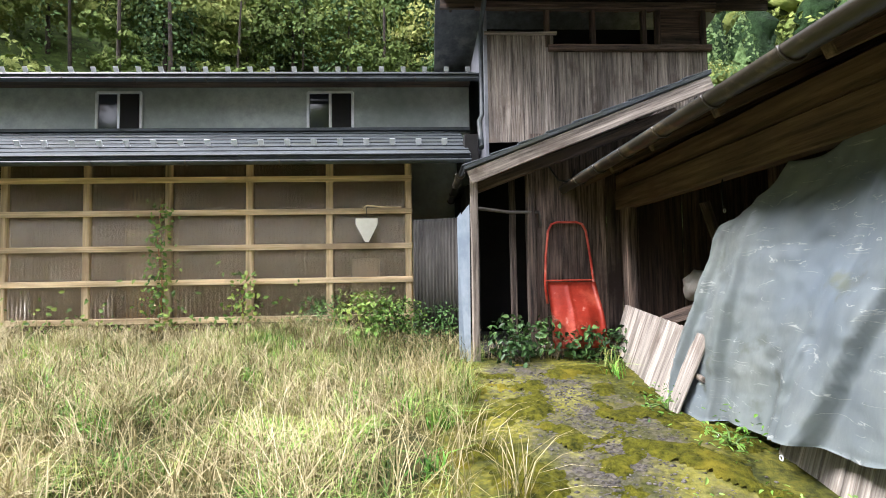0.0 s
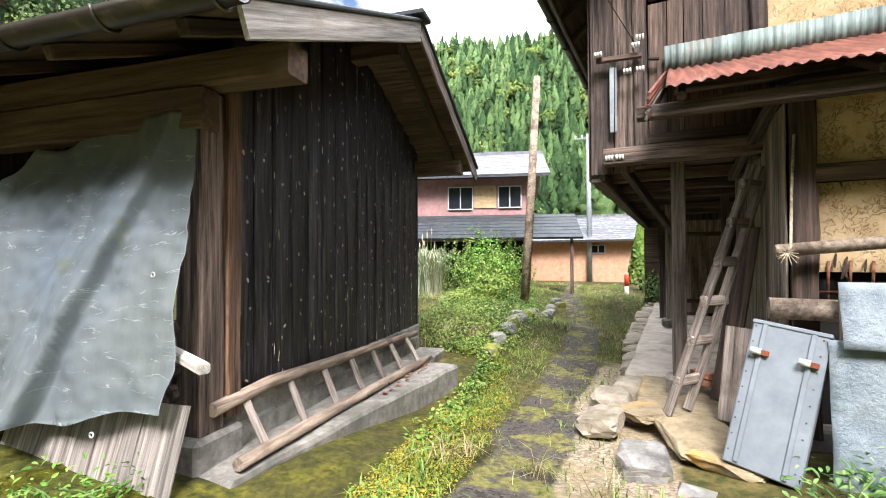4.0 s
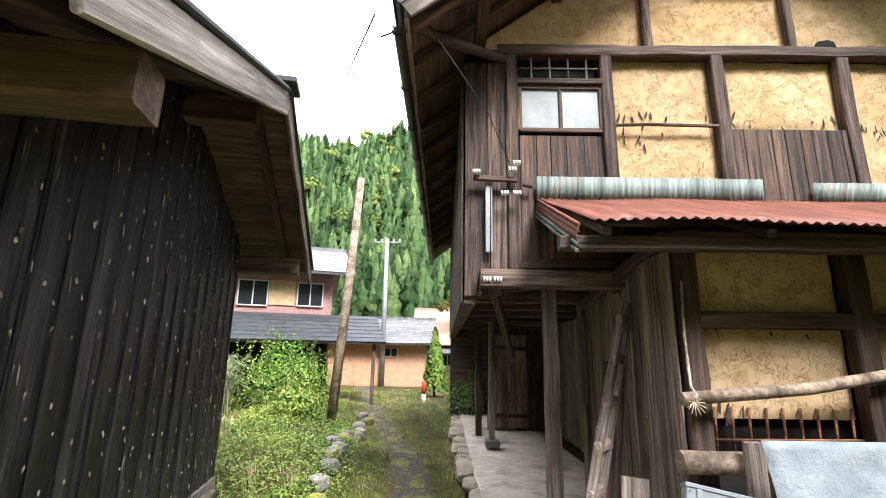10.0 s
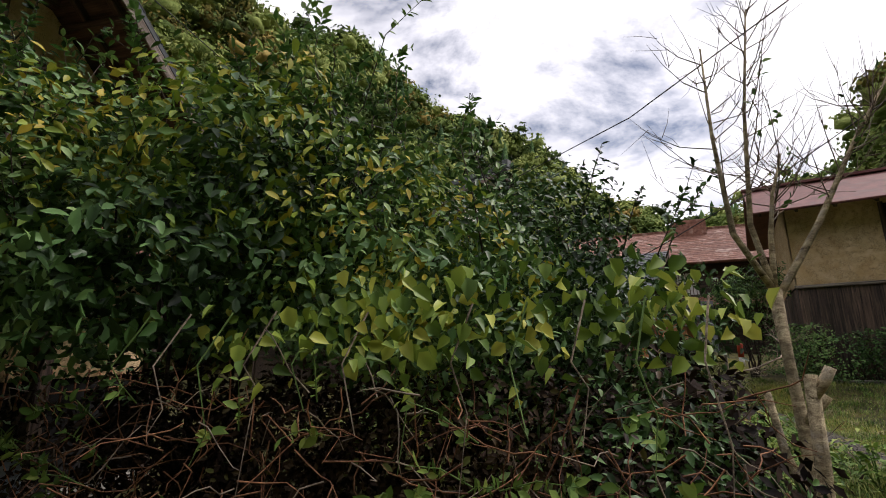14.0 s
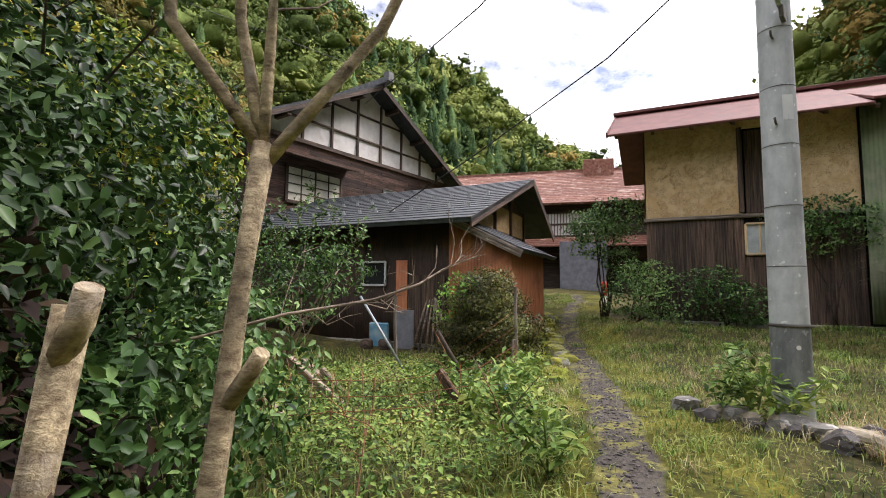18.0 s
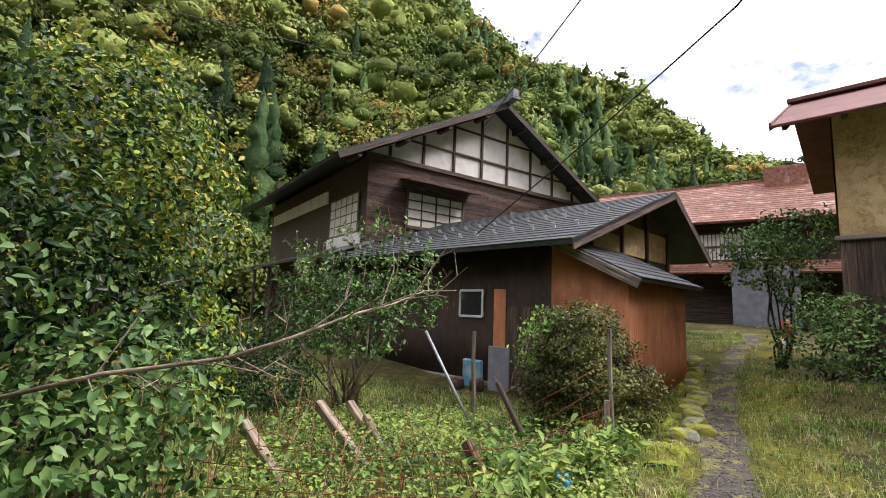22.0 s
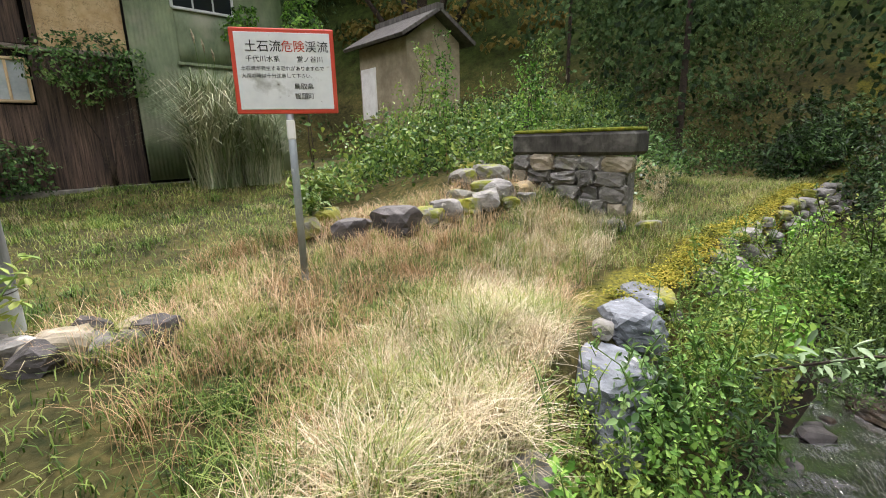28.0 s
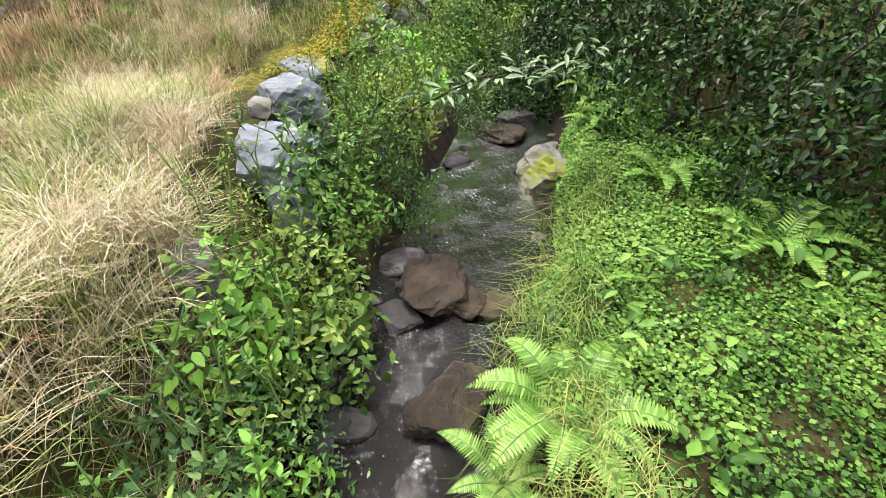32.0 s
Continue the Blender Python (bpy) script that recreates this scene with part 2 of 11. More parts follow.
def scratched(m, tone=(0.56, 0.59, 0.58, 1)):
    """Pale rubbed creases in a coated cloth: short broken strokes that run across it."""
    n, l = m.node_tree.nodes, m.node_tree.links
    bsdf = n["Principled BSDF"]
    mp = n.new("ShaderNodeMapping")
    mp.inputs["Scale"].default_value, mp.inputs["Rotation"].default_value = (1.0, 1.3, 5.5), (0.35, 0, 0)
    l.new(n.new("ShaderNodeNewGeometry").outputs["Position"], mp.inputs["Vector"])
    lines, where = n.new("ShaderNodeTexNoise"), n.new("ShaderNodeTexNoise")
    lines.inputs["Scale"].default_value, lines.inputs["Detail"].default_value, lines.inputs["Distortion"].default_value = 2.6, 4, 0.7
    where.inputs["Scale"].default_value, where.inputs["Detail"].default_value = 3.4, 4
    l.new(mp.outputs[0], lines.inputs["Vector"])
    l.new(mp.outputs[0], where.inputs["Vector"])
    off = n.new("ShaderNodeMath")
    off.operation = "SUBTRACT"
    off.inputs[1].default_value = 0.5
    l.new(lines.outputs["Fac"], off.inputs[0])
    size = n.new("ShaderNodeMath")
    size.operation = "ABSOLUTE"
    l.new(off.outputs[0], size.inputs[0])
    a, b = n.new("ShaderNodeMapRange"), n.new("ShaderNodeMapRange")
    a.inputs["From Min"].default_value, a.inputs["From Max"].default_value = 0.016, 0.003
    b.inputs["From Min"].default_value, b.inputs["From Max"].default_value = 0.53, 0.62
    l.new(size.outputs[0], a.inputs["Value"])
    l.new(where.outputs["Fac"], b.inputs["Value"])
    both = n.new("ShaderNodeMath")
    both.operation = "MULTIPLY"
    l.new(a.outputs["Result"], both.inputs[0])
    l.new(b.outputs["Result"], both.inputs[1])
    mx = n.new("ShaderNodeMix")
    mx.data_type = "RGBA"
    mx.inputs["B"].default_value = tone
    l.new(both.outputs[0], mx.inputs["Factor"])
    l.new(bsdf.inputs["Base Color"].links[0].from_socket, mx.inputs["A"])
    l.new(mx.outputs["Result"], bsdf.inputs["Base Color"])


M = {}
M["char"] = material("charred_board", hexc("5e5b60"), hexc("060607"), (1.6, 34, 34), 0.36, 1.0, vary=0.4, contrast=(0.44, 0.76), spots=hexc("5a4f45"), spot_scale=7, spot_at=(0.68, 0.74))
M["brown"] = material("weathered_brown_wood", hexc("877467"), hexc("1c1411"), (1.3, 32, 32), 0.8, 0.8, patch=hexc("3a2a23"), patch_scale=1.2, vary=0.4, contrast=(0.38, 0.72))
M["dark"] = material("sooty_brown_wood", hexc("786252"), hexc("201713"), (1.3, 32, 32), 0.75, 0.7, patch=hexc("4a3a33"), patch_scale=1.3, vary=0.35, contrast=(0.38, 0.74))
M["grey"] = material("silvered_wood", hexc("a89c90"), hexc("342b24"), (1.2, 32, 32), 0.85, 0.7, patch=hexc("53463c"), patch_scale=1.4, vary=0.3, contrast=(0.34, 0.7))
M["pale"] = material("new_pine", hexc("dcc6a2"), hexc("b0946a"), (1.2, 35, 35), 0.7, 0.2, patch=hexc("9c8468"), patch_scale=1.0, vary=0.12)
M["soffit"] = material("old_soffit_wood", hexc("6c5848"), hexc("2b2019"), (1.3, 26, 26), 0.8, 0.4, patch=hexc("3c3029"), vary=0.3)
M["beam"] = material("mid_brown_beam", hexc("7c6550"), hexc("2f2219"), (1.2, 26, 26), 0.75, 0.6, patch=hexc("544133"), patch_scale=1.6, vary=0.15, contrast=(0.32, 0.72))
M["screenwood"] = material("silver_grey_screen", hexc("b4ada4"), hexc("55493f"), (1.4, 60, 60), 0.85, 0.6, patch=hexc("6d6056"), patch_scale=1.5, vary=0.18, contrast=(0.3, 0.68))
M["log"] = material("peeled_log", hexc("a59582"), hexc("625347"), (2, 25, 25), 0.8, 0.4, patch=hexc("5b4b3c"), patch_scale=3, vary=0.15)
M["mud"] = material("mud_plaster", hexc("dac29a"), hexc("c2a47a"), (5, 5, 5), 0.95, 0.5, patch=hexc("bd9c68"), patch_scale=0.9, patch_at=(0.5, 0.78), vary=0.05, bump_depth=0.02, spec=0.15)
cracked(M["mud"])
M["white"] = material("white_plaster", hexc("f0efec"), hexc("dcd9d4"), (3, 3, 3), 0.9, 0.1, patch=hexc("b4aea6"), patch_scale=0.8, patch_at=(0.55, 0.8), vary=0.04)
M["stucco"] = material("grey_render", hexc("adb2ae"), hexc("949a96"), (6, 6, 6), 0.95, 0.2, patch=hexc("757b78"), patch_scale=0.5, patch_at=(0.45, 0.75), vary=0.02)
M["concrete"] = material("concrete", hexc("9b988f"), hexc("6a665e"), (8, 8, 8), 0.9, 0.6, patch=hexc("5c5a54"), patch_scale=1.4, patch_at=(0.5, 0.68), vary=0.08, spots=hexc("6d7350"), spot_scale=5, spot_at=(0.6, 0.72))
M["stone"] = material("field_stone", hexc("8f8d88"), hexc("55534f"), (5, 5, 9), 0.85, 0.6, patch=hexc("6a6a55"), patch_scale=3, vary=0.35, spots=hexc("b9b7b0"), spot_scale=9, spot_at=(0.62, 0.68), bump_depth=0.05)
M["flag"] = material("sandy_flagstone", hexc("a89878"), hexc("756850"), (5, 5, 9), 0.85, 0.5, patch=hexc("c29a52"), patch_scale=1.6, vary=0.2, bump_depth=0.04)
M["wetstone"] = material("brown_stream_stone", hexc("4a3b2a"), hexc("140f0a"), (9, 9, 16), 0.28, 0.8, patch=hexc("5a4f38"), patch_scale=3, vary=0.3, bump_depth=0.05)
M["rust"] = material("rusted_red_sheet", hexc("8f5a48"), hexc("582f24"), (1.2, 16, 1.2), 0.7, 0.15, patch=hexc("5f3a30"), patch_scale=1.6, patch_at=(0.5, 0.7), vary=0.06, spots=hexc("9c8c82"), spot_scale=4, spot_at=(0.66, 0.75), on="world")
M["verdigris"] = material("oxidised_flashing", hexc("84958f"), hexc("55645f"), (1.5, 40, 1.5), 0.6, 0.15, patch=hexc("7d7468"), patch_scale=3, vary=0.06, on="world")
M["maroon"] = material("maroon_sheet_roof", hexc("80504a"), hexc("623c38"), (3, 3, 3), 0.7, 0.1, patch=hexc("6e5550"), patch_scale=0.8, vary=0.05, on="world")
M["orange"] = material("faded_orange_sheet", hexc("d28c66"), hexc("b06c4a"), (3, 3, 1.2), 0.75, 0.12, patch=hexc("6b4436"), patch_scale=0.9, patch_at=(0.55, 0.78), vary=0.05, on="world")
M["darksheet"] = material("dark_brown_sheet", hexc("4b3833"), hexc("2c2220"), (3, 3, 1.2), 0.7, 0.12, patch=hexc("6d4637"), patch_scale=0.8, vary=0.05, on="world")
M["greensheet"] = material("faded_green_sheet", hexc("8d9a7a"), hexc("65735a"), (2.5, 2.5, 1.0), 0.75, 0.12, patch=hexc("9b9a88"), patch_scale=1.0, patch_at=(0.5, 0.7), vary=0.05, on="world")
M["zinc"] = material("dull_zinc_sheet", hexc("939ea3"), hexc("74828a"), (5, 5, 5), 0.5, 0.7, patch=hexc("68767d"), patch_scale=2.2, patch_at=(0.55, 0.7), vary=0.05, metal=0.15, spots=hexc("bcc5c8"), spot_scale=11, spot_at=(0.66, 0.74), bump_depth=0.05)
M["polesteel"] = material("galvanised_pole", hexc("c0c5c7"), hexc("a2a8ab"), (7, 7, 3), 0.55, 0.05, patch=hexc("8d9396"), patch_scale=2.5, patch_at=(0.55, 0.75), vary=0.03, spots=hexc("dfe3e4"), spot_scale=13, spot_at=(0.64, 0.68))
M["paleflag"] = material("pale_edging_stone", hexc("b5ab98"), hexc("857b6a"), (5, 5, 9), 0.9, 0.5, patch=hexc("6f6a50"), patch_scale=2.2, vary=0.2, spots=hexc("8a7a48"), spot_scale=5, spot_at=(0.62, 0.7), bump_depth=0.04)
M["poledark"] = material("stained_pole_foot", hexc("7f8284"), hexc("55585a"), (9, 9, 3), 0.65, 0.15, patch=hexc("6a6c6a"), patch_scale=5, vary=0.02, spots=hexc("9a9c9a"), spot_scale=14, spot_at=(0.6, 0.68))
M["knot"] = material("pale_knot", hexc("d6cec2"), hexc("847a6e"), (60, 60, 60), 0.8, 0.2, vary=0.4)
M["steel"] = material("galvanised_steel", hexc("a3abae"), hexc("868e92"), (7, 7, 3), 0.55, 0.06, patch=hexc("c6cccd"), patch_scale=9, patch_at=(0.62, 0.72), vary=0.04, metal=0.4)
M["locker"] = material("grey_enamel", hexc("868e93"), hexc("727a80"), (4, 4, 4), 0.45, 0.05, patch=hexc("7a848a"), patch_scale=2, vary=0.03)
M["roofdark"] = material("dark_roof_sheet", hexc("484e52"), hexc("2c3033"), (3, 3, 3), 0.5, 0.15, patch=hexc("43463f"), patch_scale=1.0, vary=0.12, spec=0.3)
M["slate"] = material("grey_roof_tile", hexc("75787c"), hexc("4c4f53"), (4, 4, 4), 0.55, 0.2, patch=hexc("8b8b86"), patch_scale=2, vary=0.2)
M["palegrey"] = material("pale_roof_sheet", hexc("85878f"), hexc("686a72"), (3, 3, 3), 0.5, 0.1, patch=hexc("878a90"), patch_scale=1.4, vary=0.08)
M["redtile"] = material("red_brown_tile", hexc("9c6c5a"), hexc("643f32"), (6, 6, 6), 0.7, 0.25, patch=hexc("b79a8c"), patch_scale=1.5, vary=0.2)
M["gutter"] = material("dark_brown_gutter", hexc("3c372e"), hexc("25211b"), (5, 20, 20), 0.35, 0.1, patch=hexc("6a5f4c"), patch_scale=4, vary=0.06)
M["pink"] = material("dusty_pink_wall", hexc("b08a86"), hexc("957270"), (5, 5, 5), 0.9, 0.1, patch=hexc("a07c76"), vary=0.03)
M["salmon"] = material("salmon_wall", hexc("c9a284"), hexc("b0886a"), (4, 4, 4), 0.9, 0.1, patch=hexc("ad7a5a"), vary=0.03)
M["thatch"] = material("old_thatch", hexc("b59f8a"), hexc("7e6b5b"), (20, 20, 6), 0.95, 0.6, patch=hexc("8b7462"), vary=0.05)
M["tarp"] = material("grey_green_tarpaulin", hexc("9aa19d"), hexc("838c88"), (2.2, 5, 2.2), 0.6, 0.3, patch=hexc("83909a"), patch_scale=0.8, patch_at=(0.4, 0.7), vary=0.02, spots=hexc("7b837a"), spot_scale=3.2, spot_at=(0.58, 0.7))
scratched(M["tarp"])
M["bluesheet"] = material("pale_blue_sheet", hexc("aab6c2"), hexc("8796a6"), (3, 3, 2), 0.5, 0.1, patch=hexc("c5ccd2"), vary=0.02)
M["red"] = material("red_painted_steel", hexc("c8452e"), hexc("a83422"), (5, 5, 5), 0.45, 0.05, patch=hexc("dc6a52"), patch_scale=3.5, patch_at=(0.5, 0.66), vary=0.02, spots=hexc("e2b6a8"), spot_scale=5, spot_at=(0.6, 0.7))
# near-black colour that stands in for shade inside buildings, openings and holes
M["black"] = material("shade_black", hexc("171412"), hexc("0b0a09"), (4, 4, 4), 0.95, 0.1, vary=0.1)
M["plastic"] = material("cloudy_plastic", hexc("a8a59c"), hexc("8c8980"), (4, 4, 4), 0.4, 0.2, vary=0.05)
M["alu"] = material("white_window_rail", hexc("d8dadb"), hexc("bfc2c4"), (4, 4, 4), 0.5, 0.05, vary=0.03)
M["bluetub"] = material("pale_blue_plastic", hexc("5f93ad"), hexc("467d9a"), (4, 4, 4), 0.5, 0.05, patch=hexc("9aaeb4"), vary=0.03)
M["signface"] = material("white_sign_face", hexc("dfe2e2"), hexc("cfd3d4"), (3, 3, 3), 0.5, 0.02, patch=hexc("a8aaa6"), patch_scale=3.5, patch_at=(0.62, 0.75), vary=0.0, spots=hexc("8d8a84"), spot_scale=14, spot_at=(0.68, 0.72))
M["signred"] = material("red_sign_paint", hexc("d0482f"), hexc("c03f28"), (3, 3, 3), 0.5, 0.02, patch=hexc("b8553f"), vary=0.0)
M["ink"] = material("black_paint", hexc("1d1d20"), hexc("141416"), (3, 3, 3), 0.6, 0.0, vary=0.0)
M["cable"] = material("black_cable", hexc("1b1b1c"), hexc("111112"), (3, 3, 3), 0.6, 0.0, vary=0.0)
M["porcelain"] = material("white_porcelain", hexc("e9e9e6"), hexc("dddcd8"), (3, 3, 3), 0.25, 0.0, vary=0.02)
M["bark"] = material("tan_bark", hexc("c8b894"), hexc("74624a"), (9, 26, 26), 0.9, 0.9, patch=hexc("bdb09c"), patch_scale=7, vary=0.1, spots=hexc("4a3a2c"), spot_scale=9, spot_at=(0.64, 0.7), bump_depth=0.03)
M["darkbark"] = material("dark_bark", hexc("4d4036"), hexc("2a221c"), (6, 30, 30), 0.9, 0.5, vary=0.15)
M["twigbark"] = material("grey_brown_twig", hexc("8a7a6a"), hexc("4c4036"), (6, 30, 30), 0.9, 0.2, vary=0.1)
M["clapboard"] = material("dark_red_brown_clapboard", hexc("7a5c4e"), hexc("160e0b"), (1.2, 24, 24), 0.7, 1.0, patch=hexc("2e211c"), patch_scale=0.9, vary=0.6, contrast=(0.36, 0.72))
M["vineleaf"] = leaf_material("yellow_green_vine_leaf", [hexc("42602a"), hexc("688834"), hexc("90a642"), hexc("b8b850")], 0.45, 0.3, 2.0)
M["twig"] = material("dry_stem", hexc("a07252"), hexc("623c2a"), (6, 30, 30), 0.9, 0.2, vary=0.2)
M["moss"] = material("moss", hexc("8a9138"), hexc("4e5a1e"), (14, 14, 14), 0.95, 0.7, patch=hexc("b09a3a"), patch_scale=2, vary=0.15, on="world", bump_depth=0.03, spec=0.1)
M["hill"] = material("wooded_slope", hexc("3d5226"), hexc("1e2c14"), (0.4, 0.4, 0.4), 0.95, 0.3, patch=hexc("5f6a2c"), patch_scale=0.08, vary=0.0, on="world", spec=0.1)

M["grass"] = leaf_material("green_grass", [hexc("3c5a22"), hexc("5c7c32"), hexc("82964a"), hexc("aaac66")], 0.6, 0.3, None, 0.85)
M["straw"] = leaf_material("straw_grass", [hexc("56602f"), hexc("7d764a"), hexc("9c8f68"), hexc("bcb08c")], 0.65, 0.25, None, 0.85)
M["hay"] = leaf_material("bleached_hay", [hexc("8a8a58"), hexc("b8a880"), hexc("d6c8a4"), hexc("ece0c4")], 0.65, 0.3, None, 0.85)
M["rustgrass"] = leaf_material("russet_grass", [hexc("8a8048"), hexc("b8946a"), hexc("cfae88"), hexc("e2cba8")], 0.65, 0.25)
M["leaf"] = leaf_material("dark_green_leaf", [hexc("22371a"), hexc("3d5d30"), hexc("587e42"), hexc("86a260")], 0.45, 0.2)
M["deepleaf"] = leaf_material("deep_green_leaf", [hexc("16240f"), hexc("2a4222"), hexc("3d5c30"), hexc("64824a")], 0.4, 0.15)
M["lime"] = leaf_material("bright_green_leaf", [hexc("40702a"), hexc("5f9438"), hexc("7fb04a"), hexc("a3c65c")], 0.5, 0.3)
M["mixleaf"] = leaf_material("mixed_shrub_leaf", [hexc("33502a"), hexc("5a8032"), hexc("8ca23a"), hexc("b8a63a")], 0.45, 0.3)
M["bronze"] = leaf_material("bronze_hedge_leaf", [hexc("241c12"), hexc("3c2c1c"), hexc("4c3c20"), hexc("5a602c")], 0.5, 0.2)
M["fernleaf"] = leaf_material("fern_frond", [hexc("4f7c2e"), hexc("67943c"), hexc("80a94c"), hexc("98ba60")], 0.5, 0.3)
M["cedar"] = crown_material("cedar_needles", [hexc("1e311a"), hexc("44603a"), hexc("6b8752"), hexc("98ad78")], 1.6, 0.5)
M["broad"] = crown_material("broadleaf_crown", [hexc("2a3819"), hexc("66793c"), hexc("959e58"), hexc("b6b470")], 1.2, 0.3)
M["autumn"] = crown_material("autumn_crown", [hexc("3a3c1c"), hexc("766e36"), hexc("a08a4c"), hexc("b89a5c")], 1.2, 0.3)
M["frost"] = material("frosted_glass", hexc("b9c2c4"), hexc("98a2a5"), (2, 2, 2), 0.25, 0.0, patch=hexc("8d9698"), patch_scale=1.5, vary=0.04)
M["paper"] = material("paper_screen", hexc("e6e3d6"), hexc("cfcbbb"), (3, 3, 3), 0.9, 0.0, patch=hexc("b9b29c"), patch_scale=2.5, patch_at=(0.58, 0.75), vary=0.03)
M["steeldark"] = material("weathered_dark_sheet", hexc("6a6661"), hexc("3c3834"), (6, 6, 1), 0.75, 0.2, patch=hexc("55504a"), patch_scale=3, vary=0.05)
M["cracked"] = material("cracked_post_wood", hexc("8a6a50"), hexc("2c1f18"), (1.2, 26, 26), 0.85, 1.0, patch=hexc("5c463a"), patch_scale=2.0, vary=0.1, bump_depth=0.04)
M["pale_grey"] = material("silvered_pale_wood", hexc("c9c4bc"), hexc("8d867c"), (1.3, 40, 40), 0.85, 0.4, patch=hexc("a08a70"), patch_scale=1.4, patch_at=(0.6, 0.75), vary=0.1)
M["stuccowarm"] = material("warm_grey_plaster", hexc("a89c84"), hexc("8c8068"), (4, 4, 4), 0.95, 0.2, patch=hexc("756a56"), patch_scale=0.8, patch_at=(0.45, 0.7), vary=0.02)
M["stalk"] = material("green_stalk", hexc("6f8a44"), hexc("4d6a30"), (5, 5, 5), 0.7, 0.0, vary=0.1)
M["reed"] = leaf_material("reed_blades", [hexc("556840"), hexc("788a5a"), hexc("9ca684"), hexc("c6c6a8")], 0.5, 0.2)
M["mixgreen"] = leaf_material("mixed_weed_leaf", [hexc("3a5626"), hexc("587a34"), hexc("7b9a48"), hexc("98a450")], 0.55, 0.25)
# dead-leaf browns taken near black to stand in for shade under the hedge
M["shade_deadleaf"] = leaf_material("shade_dark_dead_leaf", [hexc("170e09"), hexc("24170f"), hexc("33241a"), hexc("463826")], 0.8, 0.05)
M["hedgeleaf"] = leaf_material("olive_hedge_leaf", [hexc("1d2410"), hexc("3c4220"), hexc("5f5e2c"), hexc("808a44")], 0.5, 0.2)
M["lime2"] = leaf_material("cypress_leaf", [hexc("38521f"), hexc("55742c"), hexc("6f8c38")], 0.6, 0.15)
M["cement"] = material("cracked_cement", hexc("cfc6b6"), hexc("a69c8c"), (3, 3, 3), 0.9, 0.3, patch=hexc("76705f"), patch_scale=1.1, vary=0.05)
M["brickmat"] = material("orange_brick", hexc("c08a6c"), hexc("a06a4c"), (9, 9, 9), 0.9, 0.3, patch=hexc("8d6a58"), patch_scale=6, vary=0.15)
M["straw_rope"] = material("straw_rope", hexc("c9bda4"), hexc("94886e"), (20, 60, 60), 0.95, 0.3, vary=0.05)
M["rustspot"] = material("rust", hexc("8a4a28"), hexc("5d301c"), (12, 12, 12), 0.9, 0.3, vary=0.05)
M["greyboard"] = material("silver_grey_board", hexc("a59a8f"), hexc("43372f"), (1.4, 44, 44), 0.85, 0.6, patch=hexc("776a60"), patch_scale=2, vary=0.15)
M["mossstone"] = material("mossy_stone", hexc("8a8a80"), hexc("55544c"), (5, 5, 9), 0.9, 0.6, patch=hexc("8a8a30"), patch_scale=3.5, patch_at=(0.42, 0.55), vary=0.25, spots=hexc("6a7428"), spot_scale=8, spot_at=(0.55, 0.65), bump_depth=0.05)
M["wetgrey"] = material("dark_boulder", hexc("55504e"), hexc("262322"), (5, 5, 9), 0.6, 0.5, patch=hexc("7a7470"), patch_scale=3, vary=0.1, bump_depth=0.05)
M["darkcap"] = material("stained_concrete", hexc("4c4a46"), hexc("24231f"), (5, 5, 2), 0.9, 0.4, patch=hexc("6b6963"), patch_scale=2.5, vary=0.05)
M["bluescrap"] = material("blue_film", hexc("4aa0e0"), hexc("2f80c8"), (5, 5, 5), 0.4, 0.0, vary=0.0)
M["mossrock"] = material("mossy_boulder", hexc("8d8b80"), hexc("5f5d54"), (5, 5, 9), 0.8, 0.5, patch=hexc("7d8428"), patch_scale=2.5, patch_at=(0.52, 0.6), vary=0.05, bump_depth=0.05)
M["bluestone"] = material("blue_grey_stone", hexc("888e95"), hexc("4f545b"), (6, 6, 12), 0.75, 0.5, patch=hexc("7f8288"), patch_scale=3, vary=0.15, spots=hexc("c2c4c4"), spot_scale=5, spot_at=(0.62, 0.68), bump_depth=0.04)
M["mossleaf"] = leaf_material("moss_cushion", [hexc("586520"), hexc("788028"), hexc("969132"), hexc("b0a042")], 0.9, 0.1, 1.5)
M["clover"] = leaf_material("ground_cover_leaf", [hexc("315521"), hexc("4c762c"), hexc("68913a"), hexc("86a850")], 0.5, 0.25, 1.2)
M["paleleaf"] = leaf_material("pale_narrow_leaf", [hexc("5f7f50"), hexc("86a274"), hexc("a5ba92")], 0.45, 0.25)


# ---- helpers for things and parts ----
RNG = np.random.default_rng(7)
MESHES = {}


def thing(name, x=0, y=0, z=0, yaw=0, label="", category="", group="", kind="", rx=0, ry=0):
    """An empty at the base of a thing, to which its parts belong."""
    ob = new(name)
    ob.matrix_basis = pose(x, y, z, rx, ry, yaw)
    ob.empty_display_size = 0.2
    return tagged(ob, label, category, group, kind)


def link(name, me, mat, parent=None, m=None, label=""):
    if mat is not None and not me.materials:
        me.materials.append(mat)
    ob = new(name, me)
    ob.parent = parent
    if m is not None:
        ob.matrix_basis = m
    if label:
        ob["label"] = label
    return ob


def part(name, bm, mat, parent=None, label="", m=None, smooth=False):
    """One bmesh as one mesh object under a thing or a part."""
    me = bpy.data.meshes.new(name)
    bm.normal_update()
    bm.to_mesh(me)
    bm.free()
    if smooth:
        me.polygons.foreach_set("use_smooth", [True] * len(me.polygons))
    return link(name, me, mat, parent, m, label)


